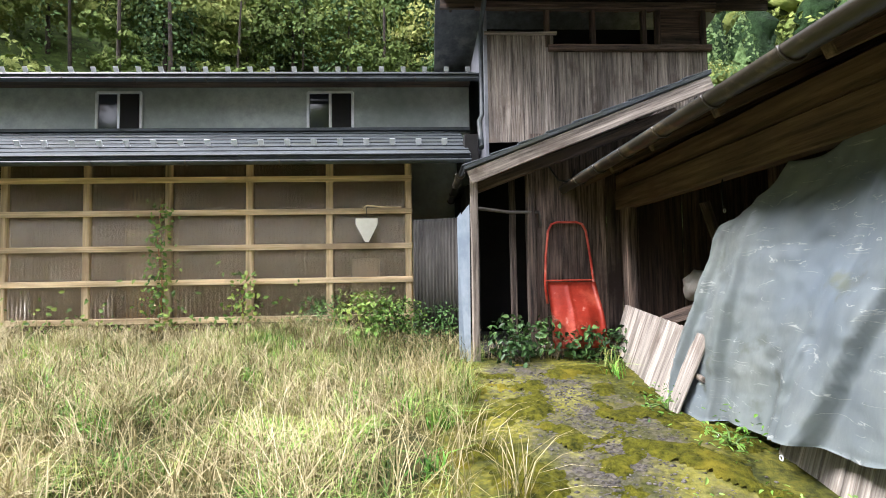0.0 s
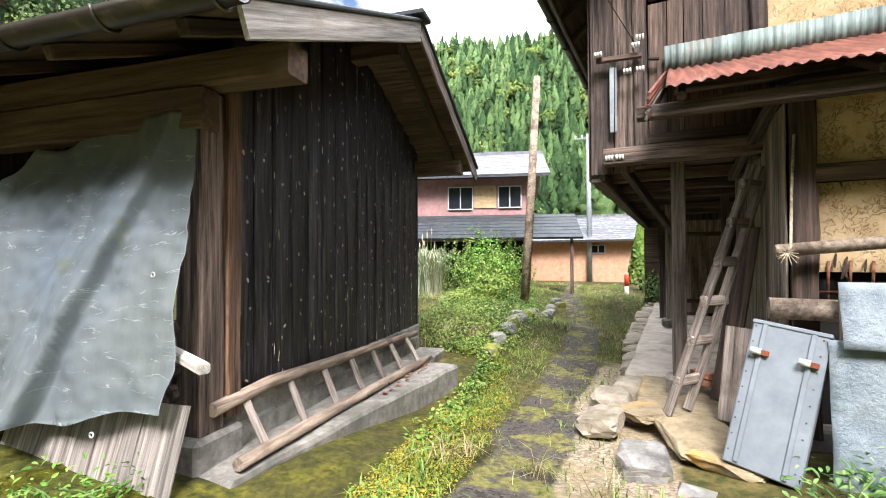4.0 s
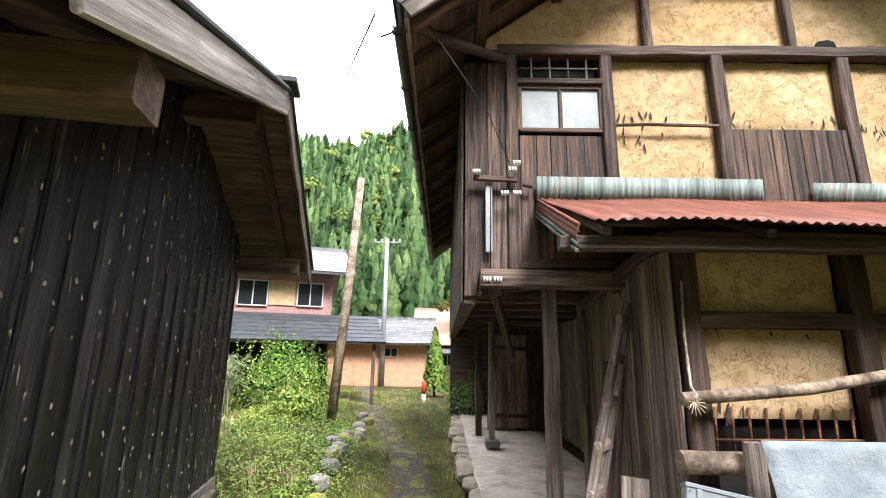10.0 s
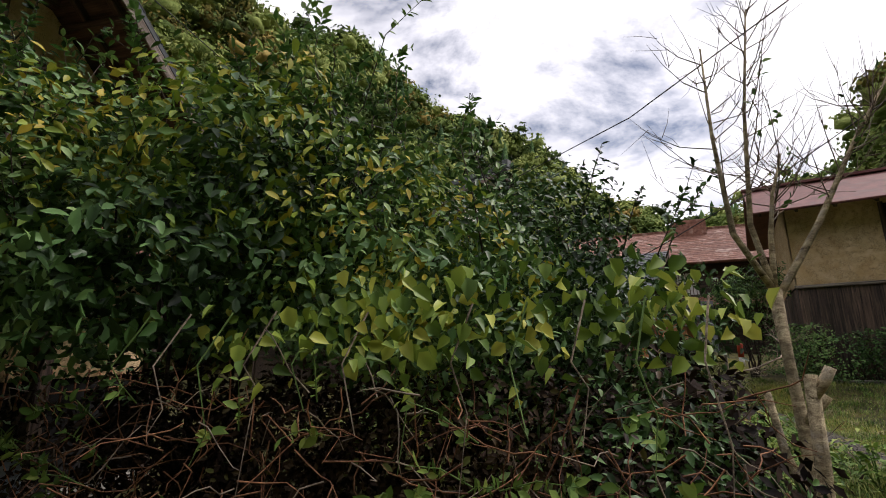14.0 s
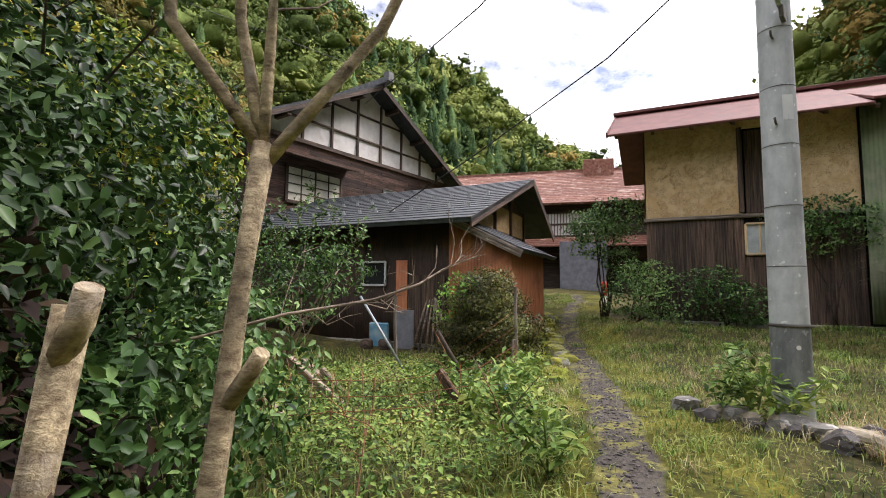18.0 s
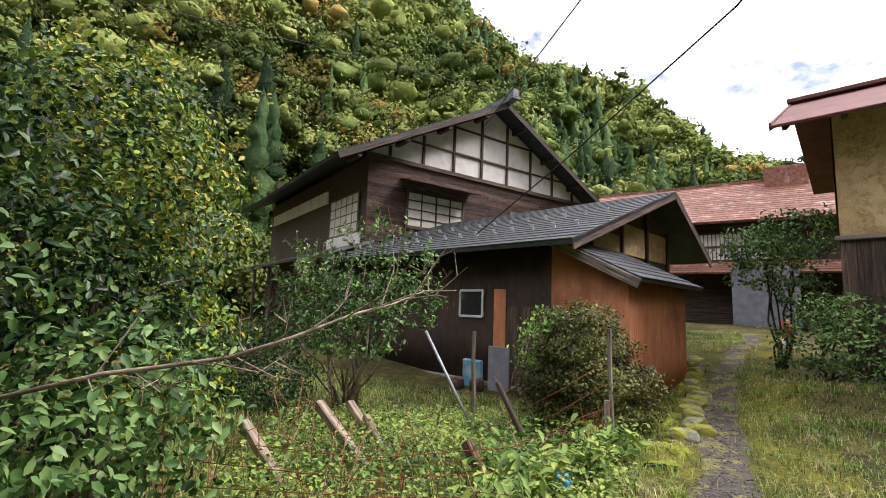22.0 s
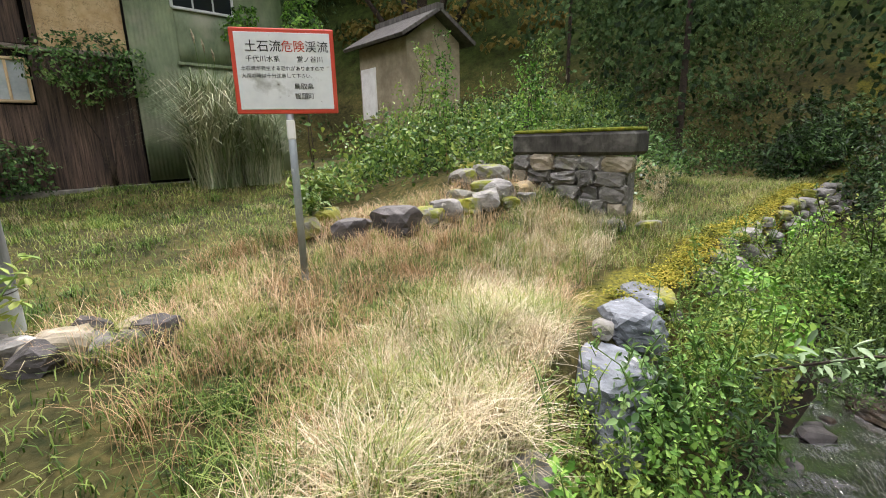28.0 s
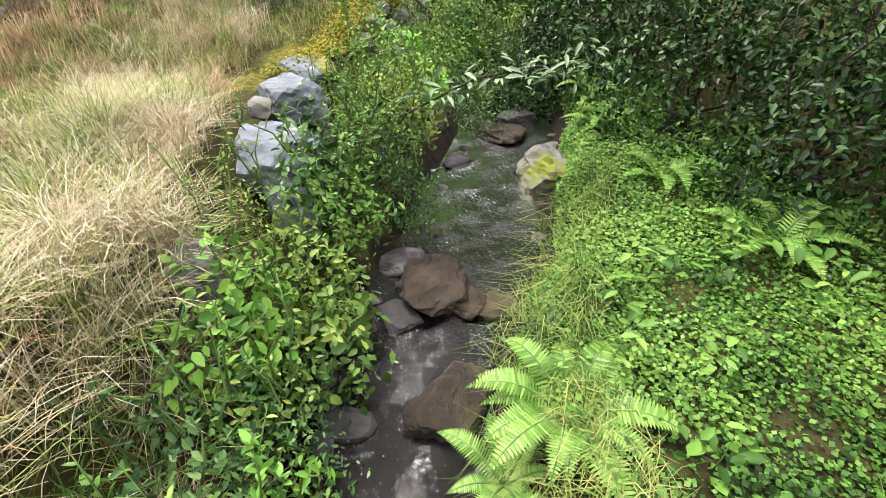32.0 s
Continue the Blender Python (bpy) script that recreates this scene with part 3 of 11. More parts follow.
def raw(name, verts, faces, mat, parent=None, label="", smooth=False, m=None):
    """Arrays of vertices and faces (all with the same number of corners) as one mesh object."""
    me = bpy.data.meshes.new(name)
    verts, faces = np.asarray(verts, np.float32), np.asarray(faces, np.int32)
    k = faces.shape[1]
    me.vertices.add(len(verts))
    me.vertices.foreach_set("co", verts.ravel())
    me.loops.add(faces.size)
    me.loops.foreach_set("vertex_index", faces.ravel())
    me.polygons.add(len(faces))
    me.polygons.foreach_set("loop_start", np.arange(0, faces.size, k, dtype=np.int32))
    me.polygons.foreach_set("loop_total", np.full(len(faces), k, np.int32))
    if smooth:
        me.polygons.foreach_set("use_smooth", np.ones(len(faces), bool))
    me.update(calc_edges=True)
    me.validate()
    return link(name, me, mat, parent, m, label)


def box_bm(lx, ly, lz, bevel=0.006, cx=0, cy=0, cz=0):
    bm = bmesh.new()
    bmesh.ops.create_cube(bm, size=1, matrix=Matrix.Translation((cx, cy, cz)) @ Matrix.Diagonal((lx, ly, lz, 1)))
    if bevel:
        bmesh.ops.bevel(bm, geom=bm.edges[:], offset=min(bevel, 0.3 * min(lx, ly, lz)), segments=1, affect="EDGES")
    return bm


def bar_mesh(length, w, t, mat, bevel=0.006, rough=0.0, seed=0):
    """A timber along x, with its width on y and its thickness on z; rough ones are a little crooked and worn."""
    key = ("bar", round(length, 2), round(w, 3), round(t, 3), mat.name, rough, seed)
    if key not in MESHES:
        me = bpy.data.meshes.new("timber")
        if rough:
            n = max(3, int(length / 0.35))
            xs = np.linspace(-length / 2, length / 2, n + 1)
            c = min(bevel * 2, 0.25 * min(w, t))
            ring = np.array([(-w / 2 + c, -t / 2), (w / 2 - c, -t / 2), (w / 2, -t / 2 + c), (w / 2, t / 2 - c), (w / 2 - c, t / 2), (-w / 2 + c, t / 2), (-w / 2, t / 2 - c), (-w / 2, -t / 2 + c)])
            r = np.random.default_rng(seed + int(length * 100))
            vs, fs = [], []
            bow = rough * 1.2 * np.sin(np.linspace(0, math.pi, n + 1)) * r.normal()
            for k, x in enumerate(xs):
                o = r.normal(0, rough * 0.35, 2)
                q = ring * (1 + r.normal(0, rough * 0.6)) + r.normal(0, rough * 0.12, ring.shape) + o + (0, bow[k] * 0.5)
                vs += [(x, a, b) for a, b in q]
            for k in range(n):
                for j in range(8):
                    fs.append((k * 8 + j, k * 8 + (j + 1) % 8, (k + 1) * 8 + (j + 1) % 8, (k + 1) * 8 + j))
            fs += [tuple(range(7, -1, -1)), tuple(n * 8 + j for j in range(8))]
            me.from_pydata(vs, [], fs)
        else:
            bm = box_bm(length, w, t, bevel)
            bm.to_mesh(me)
            bm.free()
        me.materials.append(mat)
        MESHES[key] = me
    return MESHES[key]


def along(p0, p1, up=(0, 0, 1), roll=0.0):
    """The pose that lays x from p0 to p1, centred between them, with z as near to up as it can be."""
    p0, p1 = Vector(p0), Vector(p1)
    x = (p1 - p0).normalized()
    z = Vector(up)
    if abs(x.dot(z)) > 0.98:
        z = Vector((0, 1, 0))
    y = z.cross(x).normalized()
    z = x.cross(y)
    m = Matrix((x, y, z)).transposed().to_4x4()
    m.translation = (p0 + p1) / 2
    return m @ Matrix.Rotation(roll, 4, "X")


def bar(name, parent, p0, p1, w, t, mat, up=(0, 0, 1), bevel=0.006, rough=0.0, label="", roll=0.0, seed=0):
    """A timber from p0 to p1; w lies across, t along up."""
    length = (Vector(p1) - Vector(p0)).length
    return link(name, bar_mesh(length, w, t, M[mat], bevel, rough, seed), None, parent, along(p0, p1, up, roll), label)


def slab(name, parent, x0, x1, y0, y1, z0, z1, mat, bevel=0.006, label=""):
    """A block given by its bounds."""
    bm = box_bm(x1 - x0, y1 - y0, z1 - z0, bevel)
    return part(name, bm, M[mat], parent, label, Matrix.Translation(((x0 + x1) / 2, (y0 + y1) / 2, (z0 + z1) / 2)))


def tube(name, parent, pts, radii, mat, label="", sides=8, knobby=0.0, seed=1, closed=True):
    """A round stick, branch, pipe or cable along points."""
    pts = [Vector(p) for p in pts]
    radii = list(radii) if hasattr(radii, "__len__") else [radii] * len(pts)
    r = np.random.default_rng(seed)
    vs, fs = [], []
    side = None
    for k, p in enumerate(pts):
        d = (pts[min(k + 1, len(pts) - 1)] - pts[max(k - 1, 0)]).normalized()
        if side is None:
            side = d.cross(Vector((0, 0, 1)) if abs(d.z) < 0.9 else Vector((1, 0, 0))).normalized()
        side = (side - d * side.dot(d)).normalized()
        other = d.cross(side)
        for j in range(sides):
            a = 2 * math.pi * j / sides
            q = radii[k] * (1 + knobby * r.normal())
            vs.append(p + side * math.cos(a) * q + other * math.sin(a) * q)
    for k in range(len(pts) - 1):
        for j in range(sides):
            fs.append((k * sides + j, k * sides + (j + 1) % sides, (k + 1) * sides + (j + 1) % sides, (k + 1) * sides + j))
    me = bpy.data.meshes.new(name)
    ends = [tuple(range(sides - 1, -1, -1)), tuple((len(pts) - 1) * sides + j for j in range(sides))] if closed else []
    me.from_pydata(vs, [], fs + ends)
    me.polygons.foreach_set("use_smooth", [len(f) == 4 for f in fs + ends])
    return link(name, me, M[mat], parent, None, label)


def sheet(name, parent, origin, du, dv, nu, nv, mat, label="", wave=0.0, pitch=0.076, jitter=0.0, thick=0.004, sag=None, seed=3):
    """A sheet from origin along du and dv, corrugated across du, with a thickness of its own."""
    o, du, dv = Vector(origin), Vector(du), Vector(dv)
    nrm = du.cross(dv).normalized()
    r = np.random.default_rng(seed)
    if wave:
        nu = max(4, int(du.length / pitch * 4))
    vs = []
    for j in range(nv + 1):
        for i in range(nu + 1):
            a, b = i / nu, j / nv
            p = o + du * a + dv * b
            h = wave * math.sin(a * du.length / pitch * 2 * math.pi) if wave else 0.0
            h += jitter * float(noise.noise(Vector((a * 5 + seed, b * 4, seed))))
            if sag:
                h += sag(a, b)
            vs.append(p + nrm * h)
    k = len(vs)
    vs += [v - nrm * thick for v in vs]
    fs = []
    for j in range(nv):
        for i in range(nu):
            a = j * (nu + 1) + i
            fs.append((a, a + 1, a + nu + 2, a + nu + 1))
            fs.append((a + k, a + k + nu + 1, a + k + nu + 2, a + k + 1))
    rim = [i for i in range(nu + 1)] + [j * (nu + 1) + nu for j in range(1, nv + 1)] + [nv * (nu + 1) + i for i in range(nu - 1, -1, -1)] + [j * (nu + 1) for j in range(nv - 1, 0, -1)]
    for a, b in zip(rim, rim[1:] + rim[:1]):
        fs.append((a, a + k, b + k, b))
    me = bpy.data.meshes.new(name)
    me.from_pydata(vs, [], fs)
    me.polygons.foreach_set("use_smooth", [True] * len(fs))
    return link(name, me, M[mat], parent, None, label)


def boards(parent, p0, p1, z0, z1, width, mat, facing, name="board", thick=0.018, gap=0.004, top=None, rough=0.0, seed=0, vary=0.15, label=""):
    """Upright boards side by side from p0 to p1 (plan points); top(s) gives the height where the wall is not level."""
    p0, p1, f = Vector((*p0, 0)), Vector((*p1, 0)), Vector((*facing, 0)).normalized()
    total = (p1 - p0).length
    d = (p1 - p0) / total
    r = np.random.default_rng(seed + 11)
    s = 0.0
    made = []
    while s < total - 0.03:
        w = min(width * (1 + r.uniform(-vary, vary)), total - s)
        if total - s - w < 0.05:
            w = total - s
        zt = top(s + w / 2) if top else z1
        zb = z0 + r.uniform(-0.015, 0.015)
        q = p0 + d * (s + w / 2) + f * r.uniform(-0.004, 0.004)
        if zt - zb > 0.05:
            made.append(bar(name, parent, (q.x, q.y, zb), (q.x, q.y, zt), round(w - gap, 2), thick, mat, up=f, bevel=0.004, rough=rough, seed=seed + len(made) % 4, label=label))
        s += w
    return made


def ridge_boards(parent, p0, p1, z0, z1, height, mat, facing, name="clapboard", thick=0.034, piece=2.6):
    """Overlapping level boards up a wall, in uneven lengths."""
    f = Vector((*facing, 0)).normalized()
    r = np.random.default_rng(int(z0 * 10 + z1))
    a, b = Vector((*p0, 0)) + f * 0.02, Vector((*p1, 0)) + f * 0.02
    z = z0
    while z < z1 - 0.04:
        h = min(height, z1 - z)
        t = 0.0
        while t < 1.0:
            e = min(1.0, t + piece * r.uniform(0.7, 1.3) / (b - a).length)
            e = 1.0 if e > 0.93 else e
            up = Vector((0, 0, z + h / 2 + r.normal(0, 0.006)))
            bar(name, parent, a.lerp(b, t) + up, a.lerp(b, e) - (b - a).normalized() * 0.006 + up, h + 0.02, thick, mat, up=f, bevel=0.004, roll=0.16 + r.normal(0, 0.03), seed=int(r.integers(4)))
            t = e
        z += h


def leaf_cards(centres, size, normals=None, aspect=0.5, spread=0.8, droop=0.0, rng=RNG, up_bias=0.6, fold=0.25, rounded=True):
    """Leaves as small folded blades, one at each centre: vertices and triangles."""
    n = len(centres)
    size = size * rng.uniform(0.65, 1.35, n)[:, None]
    nn = rng.normal(0, 1, (n, 3))
    if normals is not None:
        nn = normals + nn * spread
    nn[:, 2] += up_bias
    nn /= np.linalg.norm(nn, axis=1, keepdims=True) + 1e-9
    a = np.cross(nn, rng.normal(0, 1, (n, 3)))
    a /= np.linalg.norm(a, axis=1, keepdims=True) + 1e-9
    a[:, 2] -= droop
    a /= np.linalg.norm(a, axis=1, keepdims=True) + 1e-9
    b = np.cross(nn, a)
    base, tip = centres - a * size * 0.5, centres + a * size * 0.5
    wide, lift = b * size * aspect * 0.5, nn * size * fold * 0.25
    q0, q1 = centres - a * size * 0.22, centres + a * size * 0.14
    v = np.stack([base, q0 + wide * 0.92 + lift, q1 + wide * 0.8 + lift, tip - nn * size * 0.08, q1 - wide * 0.8 + lift, q0 - wide * 0.92 + lift], 1).reshape(-1, 3)
    i = np.arange(n)[:, None] * 6
    if rounded:
        return v, np.concatenate([i + [0, 2, 1], i + [0, 3, 2], i + [0, 4, 3], i + [0, 5, 4]])
    mid = centres - a * size * 0.06
    v = np.stack([base, mid + wide + lift, tip, mid - wide + lift], 1).reshape(-1, 3)
    i = np.arange(n)[:, None] * 4
    return v, np.concatenate([i + [0, 2, 1], i + [0, 3, 2]])


def stem_leaves(pts, n, size, rng, aspect=0.5, rise=0.55):
    """Leaves set alternately along a stem, each pointing out and up from it."""
    p = np.array([tuple(q) for q in pts], float)
    seg = np.linalg.norm(np.diff(p, axis=0), axis=1)
    at = np.concatenate([[0], np.cumsum(seg)])
    t = np.sort(rng.uniform(0.08, 1.0, n)) * at[-1]
    c = np.stack([np.interp(t, at, p[:, k]) for k in range(3)], 1)
    d = (p[-1] - p[0]) / (np.linalg.norm(p[-1] - p[0]) + 1e-9)
    side = np.cross(d, rng.normal(0, 1, (n, 3)))
    side /= np.linalg.norm(side, axis=1, keepdims=True) + 1e-9
    a = side + d * rise + rng.normal(0, 0.18, (n, 3))
    a /= np.linalg.norm(a, axis=1, keepdims=True)
    b = np.cross(a, d + rng.normal(0, 0.3, (n, 3)))
    b /= np.linalg.norm(b, axis=1, keepdims=True) + 1e-9
    up = np.cross(b, a)
    s = size * rng.uniform(0.6, 1.3, n)[:, None]
    w = b * s * aspect * 0.5
    v = np.stack([c, c + a * s * 0.3 + w * 0.92 + up * s * 0.05, c + a * s * 0.66 + w * 0.8 + up * s * 0.04, c + a * s - up * s * 0.1, c + a * s * 0.66 - w * 0.8 + up * s * 0.04, c + a * s * 0.3 - w * 0.92 + up * s * 0.05], 1).reshape(-1, 3)
    i = np.arange(n)[:, None] * 6
    return v, np.concatenate([i + [0, 2, 1], i + [0, 3, 2], i + [0, 4, 3], i + [0, 5, 4]])


def join(parts_):
    vs, fs, k = [], [], 0
    for v, f in parts_:
        vs.append(v)
        fs.append(np.asarray(f) + k)
        k += len(v)
    return np.concatenate(vs), np.concatenate(fs)


def blades(points, height, width, lean=0.5, rng=RNG, curl=0.5, wind=(0, 0)):
    """Blades of grass: a lower and an upper piece, bent over."""
    n = len(points)
    h = height * rng.uniform(0.55, 1.3, n)[:, None]
    ang = rng.uniform(0, 2 * math.pi, n)
    out = np.stack([np.cos(ang), np.sin(ang), np.zeros(n)], 1)
    side = np.stack([-np.sin(ang), np.cos(ang), np.zeros(n)], 1)
    ln = lean * rng.uniform(0.2, 1.4, n)[:, None]
    out = out + np.array([wind[0], wind[1], 0.0])
    w = width * rng.uniform(0.7, 1.3, n)[:, None]
    p1 = points + out * h * ln * 0.35 + np.array([0, 0, 1]) * h * 0.55
    p2 = points + out * h * (ln * (0.35 + 0.65 * (1 + curl))) + np.array([0, 0, 1]) * h * np.clip(1 - ln * curl * 0.7, 0.25, 1)
    v = np.stack([points - side * w / 2, points + side * w / 2, p1 + side * w * 0.4, p1 - side * w * 0.4, p2], 1).reshape(-1, 3)
    i = np.arange(n)[:, None] * 5
    return v, np.concatenate([i + [0, 1, 2], i + [0, 2, 3], i + [3, 2, 4]])


def arching(points, height, reach, width, rng, droop=0.9):
    """Long blades that rise, arch over and hang at the tip."""
    n = len(points)
    ang = rng.uniform(0, 2 * math.pi, n)
    out = np.stack([np.cos(ang), np.sin(ang), np.zeros(n)], 1)
    side = np.stack([-np.sin(ang), np.cos(ang), np.zeros(n)], 1)
    h, d = height * rng.uniform(0.5, 1.15, n), reach * rng.uniform(0.1, 1.2, n)
    hang = droop * 0.8 * np.clip(d / reach, 0.1, 1.0)
    rows = []
    for t, w in ((0, 1.0), (0.4, 1.0), (0.72, 0.7), (1.0, 0.1)):
        c = points + out * (d * t ** 1.7)[:, None] + np.array([0, 0, 1.0]) * (h * (t * (1 + 0.75 * hang) - hang * t ** 2.4))[:, None]
        rows += [c - side * width * w / 2, c + side * width * w / 2]
    v = np.stack(rows, 1).reshape(-1, 3)
    i = np.arange(n)[:, None] * 8
    return v, np.concatenate([i + k for a in (0, 2, 4) for k in ([a, a + 1, a + 3], [a, a + 3, a + 2])])


# ---- the ground ----
# heights of the ground, place by place
LANE_HEIGHTS = [(0, 0, 0), (2, 0.6, -0.05), (4, 0.6, -0.17), (5.2, 1.4, -0.22), (6.2, 0.8, -0.22), (8, 0.8, -0.24), (12, 1.2, -0.26), (20, 2.2, -0.28), (30, 3.5, -0.3), (1.2, 2.5, 0.05), (-1, 3, 0.12), (-3, 3.5, 0.3), (-6, 3.5, 0.45), (-3, 6.5, 0.5), (-8, 5.5, 0.6), (0.5, 5.2, 0.32), (1.5, 3.5, 0.2)]
YARD_HEIGHTS = [(-3, 0, 0.05), (8, 3, 0.25), (11, 4.5, 0.35), (16, 6, 0.3), (5, -3, 0), (9, -3, 0), (1, -1.5, -0.02), (3, -1.2, 0), (-1, -2, -0.1), (-2.6, -3.6, -0.14), (-4, -5.2, -0.08), (-4.3, -8, 0.0), (-4.6, -10.7, 0), (-4.8, -14, 0.02), (-5.4, -18, 0.4)]
PATH_HEIGHTS = [(-6.4, -21, 0.75), (-7, -26, 0.95), (-6, -32, 1.2), (-6.2, -8.9, 0.03), (-7, -15, 0.48), (-10.5, -13.6, 0.52), (-14, -12.3, 0.6), (-8, -11.5, 0.25), (-8, -8, -0.03), (-10, -8.6, 0.25), (-9, -5.3, -0.36), (-7.4, -5.6, -0.32), (-6, -5.4, -0.25), (-4.9, -4.7, -0.28), (-13, -5, -0.1)]
GARDEN_HEIGHTS = [(-18, -3, 0.1), (-12, -8, 0.7), (-16, -8, 1.3), (-16, -11, 1.0), (-22, -8, 1.8), (-2, -9, -0.15), (-1, -12, -0.2), (2, -13, -0.1), (-3.7, -13.5, -0.1), (4, -16, 0.2), (0, -20, 0.2), (1, -5, 0), (3, -9, 0)]
SPOTS = LANE_HEIGHTS + YARD_HEIGHTS + PATH_HEIGHTS + GARDEN_HEIGHTS
SPOT_XY, SPOT_Z = np.array([s[:2] for s in SPOTS], float), np.array([s[2] for s in SPOTS], float)
STREAM = np.array([(-5.2, -4.62), (-6.05, -4.56), (-6.85, -4.28), (-7.35, -3.84), (-8.4, -3.4), (-9.5, -2.85), (-11.0, -2.4), (-14.0, -1.15), (-20.0, 1.6), (-30.0, 6.0)], float)
LANE = np.array([(-3.9, -5.6), (-2.7, -3.9), (-1.2, -2.2), (0.6, -0.4), (2.6, 0.45), (5.0, 0.75), (8.0, 0.95), (11.0, 1.4), (14.0, 2.2), (18.0, 3.2), (26.0, 4.5), (40.0, 8.0)], float)
FOOTPATH = np.array([(-3.7, -5.4), (-4.3, -8.2), (-4.65, -10.7), (-4.95, -14.0), (-5.35, -17.0), (-5.9, -19.5), (-6.7, -22.0), (-7.2, -26.0)], float)
APRON = np.array([(0.2, 1.2), (0.9, 2.6), (0.6, 4.2), (0.2, 5.0)], float)
# direction, height of the skyline in degrees, where the slope starts and where it tops out
RIDGES = [(-180, 36, 20, 75), (-150, 38, 24, 70), (-131, 33, 28, 80), (-121, 14, 60, 160), (-105, 12, 80, 220), (-98, 16, 60, 200), (-90, 22, 52, 160), (-75, 28, 42, 130),
          (-65, 33, 36, 110), (-45, 36, 32, 100), (-20, 36, 36, 110), (-5, 26.5, 62, 160), (8, 23.6, 66, 180), (18, 22.4, 70, 190), (30, 21, 75, 190), (45, 24, 60, 160), (60, 30, 32, 110), (98, 38, 18, 80), (141, 38, 18, 80), (180, 36, 20, 75)]
RIDGE_T = np.array(RIDGES, float)


def line_distance(x, y, pts):
    best = np.full(np.shape(x), 1e9)
    for a, b in zip(pts[:-1], pts[1:]):
        d = b - a
        t = np.clip(((x - a[0]) * d[0] + (y - a[1]) * d[1]) / (d @ d), 0, 1)
        best = np.minimum(best, np.hypot(x - a[0] - t * d[0], y - a[1] - t * d[1]))
    return best


def side_of_stream(x, y):
    """Which bank a place lies on: below nought on the side of the road."""
    best, sign = np.full(np.shape(x), 1e9), np.zeros(np.shape(x))
    for a, b in zip(STREAM[:-1], STREAM[1:]):
        d = b - a
        t = np.clip(((x - a[0]) * d[0] + (y - a[1]) * d[1]) / (d @ d), 0, 1)
        g = np.hypot(x - a[0] - t * d[0], y - a[1] - t * d[1])
        c = d[0] * (y - a[1]) - d[1] * (x - a[0])
        sign = np.where(g < best, -np.sign(c), sign)
        best = np.minimum(best, g)
    return sign


def smooth(t):
    t = np.clip(t, 0, 1)
    return t * t * (3 - 2 * t)


def hill(x, y):
    r, az = np.hypot(x + 2, y + 4), np.degrees(np.arctan2(y + 4, x + 2))
    el, r0, r1 = (np.interp(az, RIDGE_T[:, 0], RIDGE_T[:, k]) for k in (1, 2, 3))
    top = np.tan(np.radians(el)) * r1
    rise = np.clip((r - r0) / (r1 - r0), 0, 1)
    h = top * (0.75 * rise + 0.25 * smooth(rise))
    h = h * (1 + 0.08 * np.sin(x * 0.11 + 1.3) * np.sin(y * 0.09 + 0.4))
    return h * np.where(r > r1, np.clip(1 - (r - r1) / 700, 0.3, 1), 1)


def ground_z(x, y):
    """The height of the ground at a place."""
    x, y = np.asarray(x, float), np.asarray(y, float)
    d2 = (x[..., None] - SPOT_XY[:, 0]) ** 2 + (y[..., None] - SPOT_XY[:, 1]) ** 2
    w = 1 / (d2 + 0.35) ** 1.6
    z = (w * SPOT_Z).sum(-1) / w.sum(-1)
    z = z + 0.025 * np.sin(x * 2.1 + 0.7 * y) * np.sin(y * 1.7 - 0.4 * x) * np.clip(line_distance(x, y, FOOTPATH) - 0.2, 0, 1)
    ds, side = line_distance(x, y, STREAM), side_of_stream(x, y)
    bed = -1.36 + 0.05 * np.clip(-5 - x, 0, 30)
    step = np.interp(-x, [5, 6, 7, 8, 10, 14], [0.8, 0.95, 1.05, 1.35, 1.5, 1.6])
    wall = 0.42 * smooth((ds - 0.5) / 0.5) + 0.58 * smooth((ds - step) / 0.25)
    far = bed + 0.42 * smooth((ds - 0.45) / 0.35) + 0.12 * smooth((ds - 1.2) / 1.6) + 0.3 * np.clip(ds - 2.6, 0, 40)
    cut = np.where(side < 0, bed + (z - bed) * wall, far)
    end = smooth((-4.95 - x) / 0.25)
    z = z + (cut - z) * end * np.where(side < 0, ds < 2.2, smooth((6.5 - ds) / 3.5) * smooth((1.5 - y) / 2))
    return z + hill(x, y)


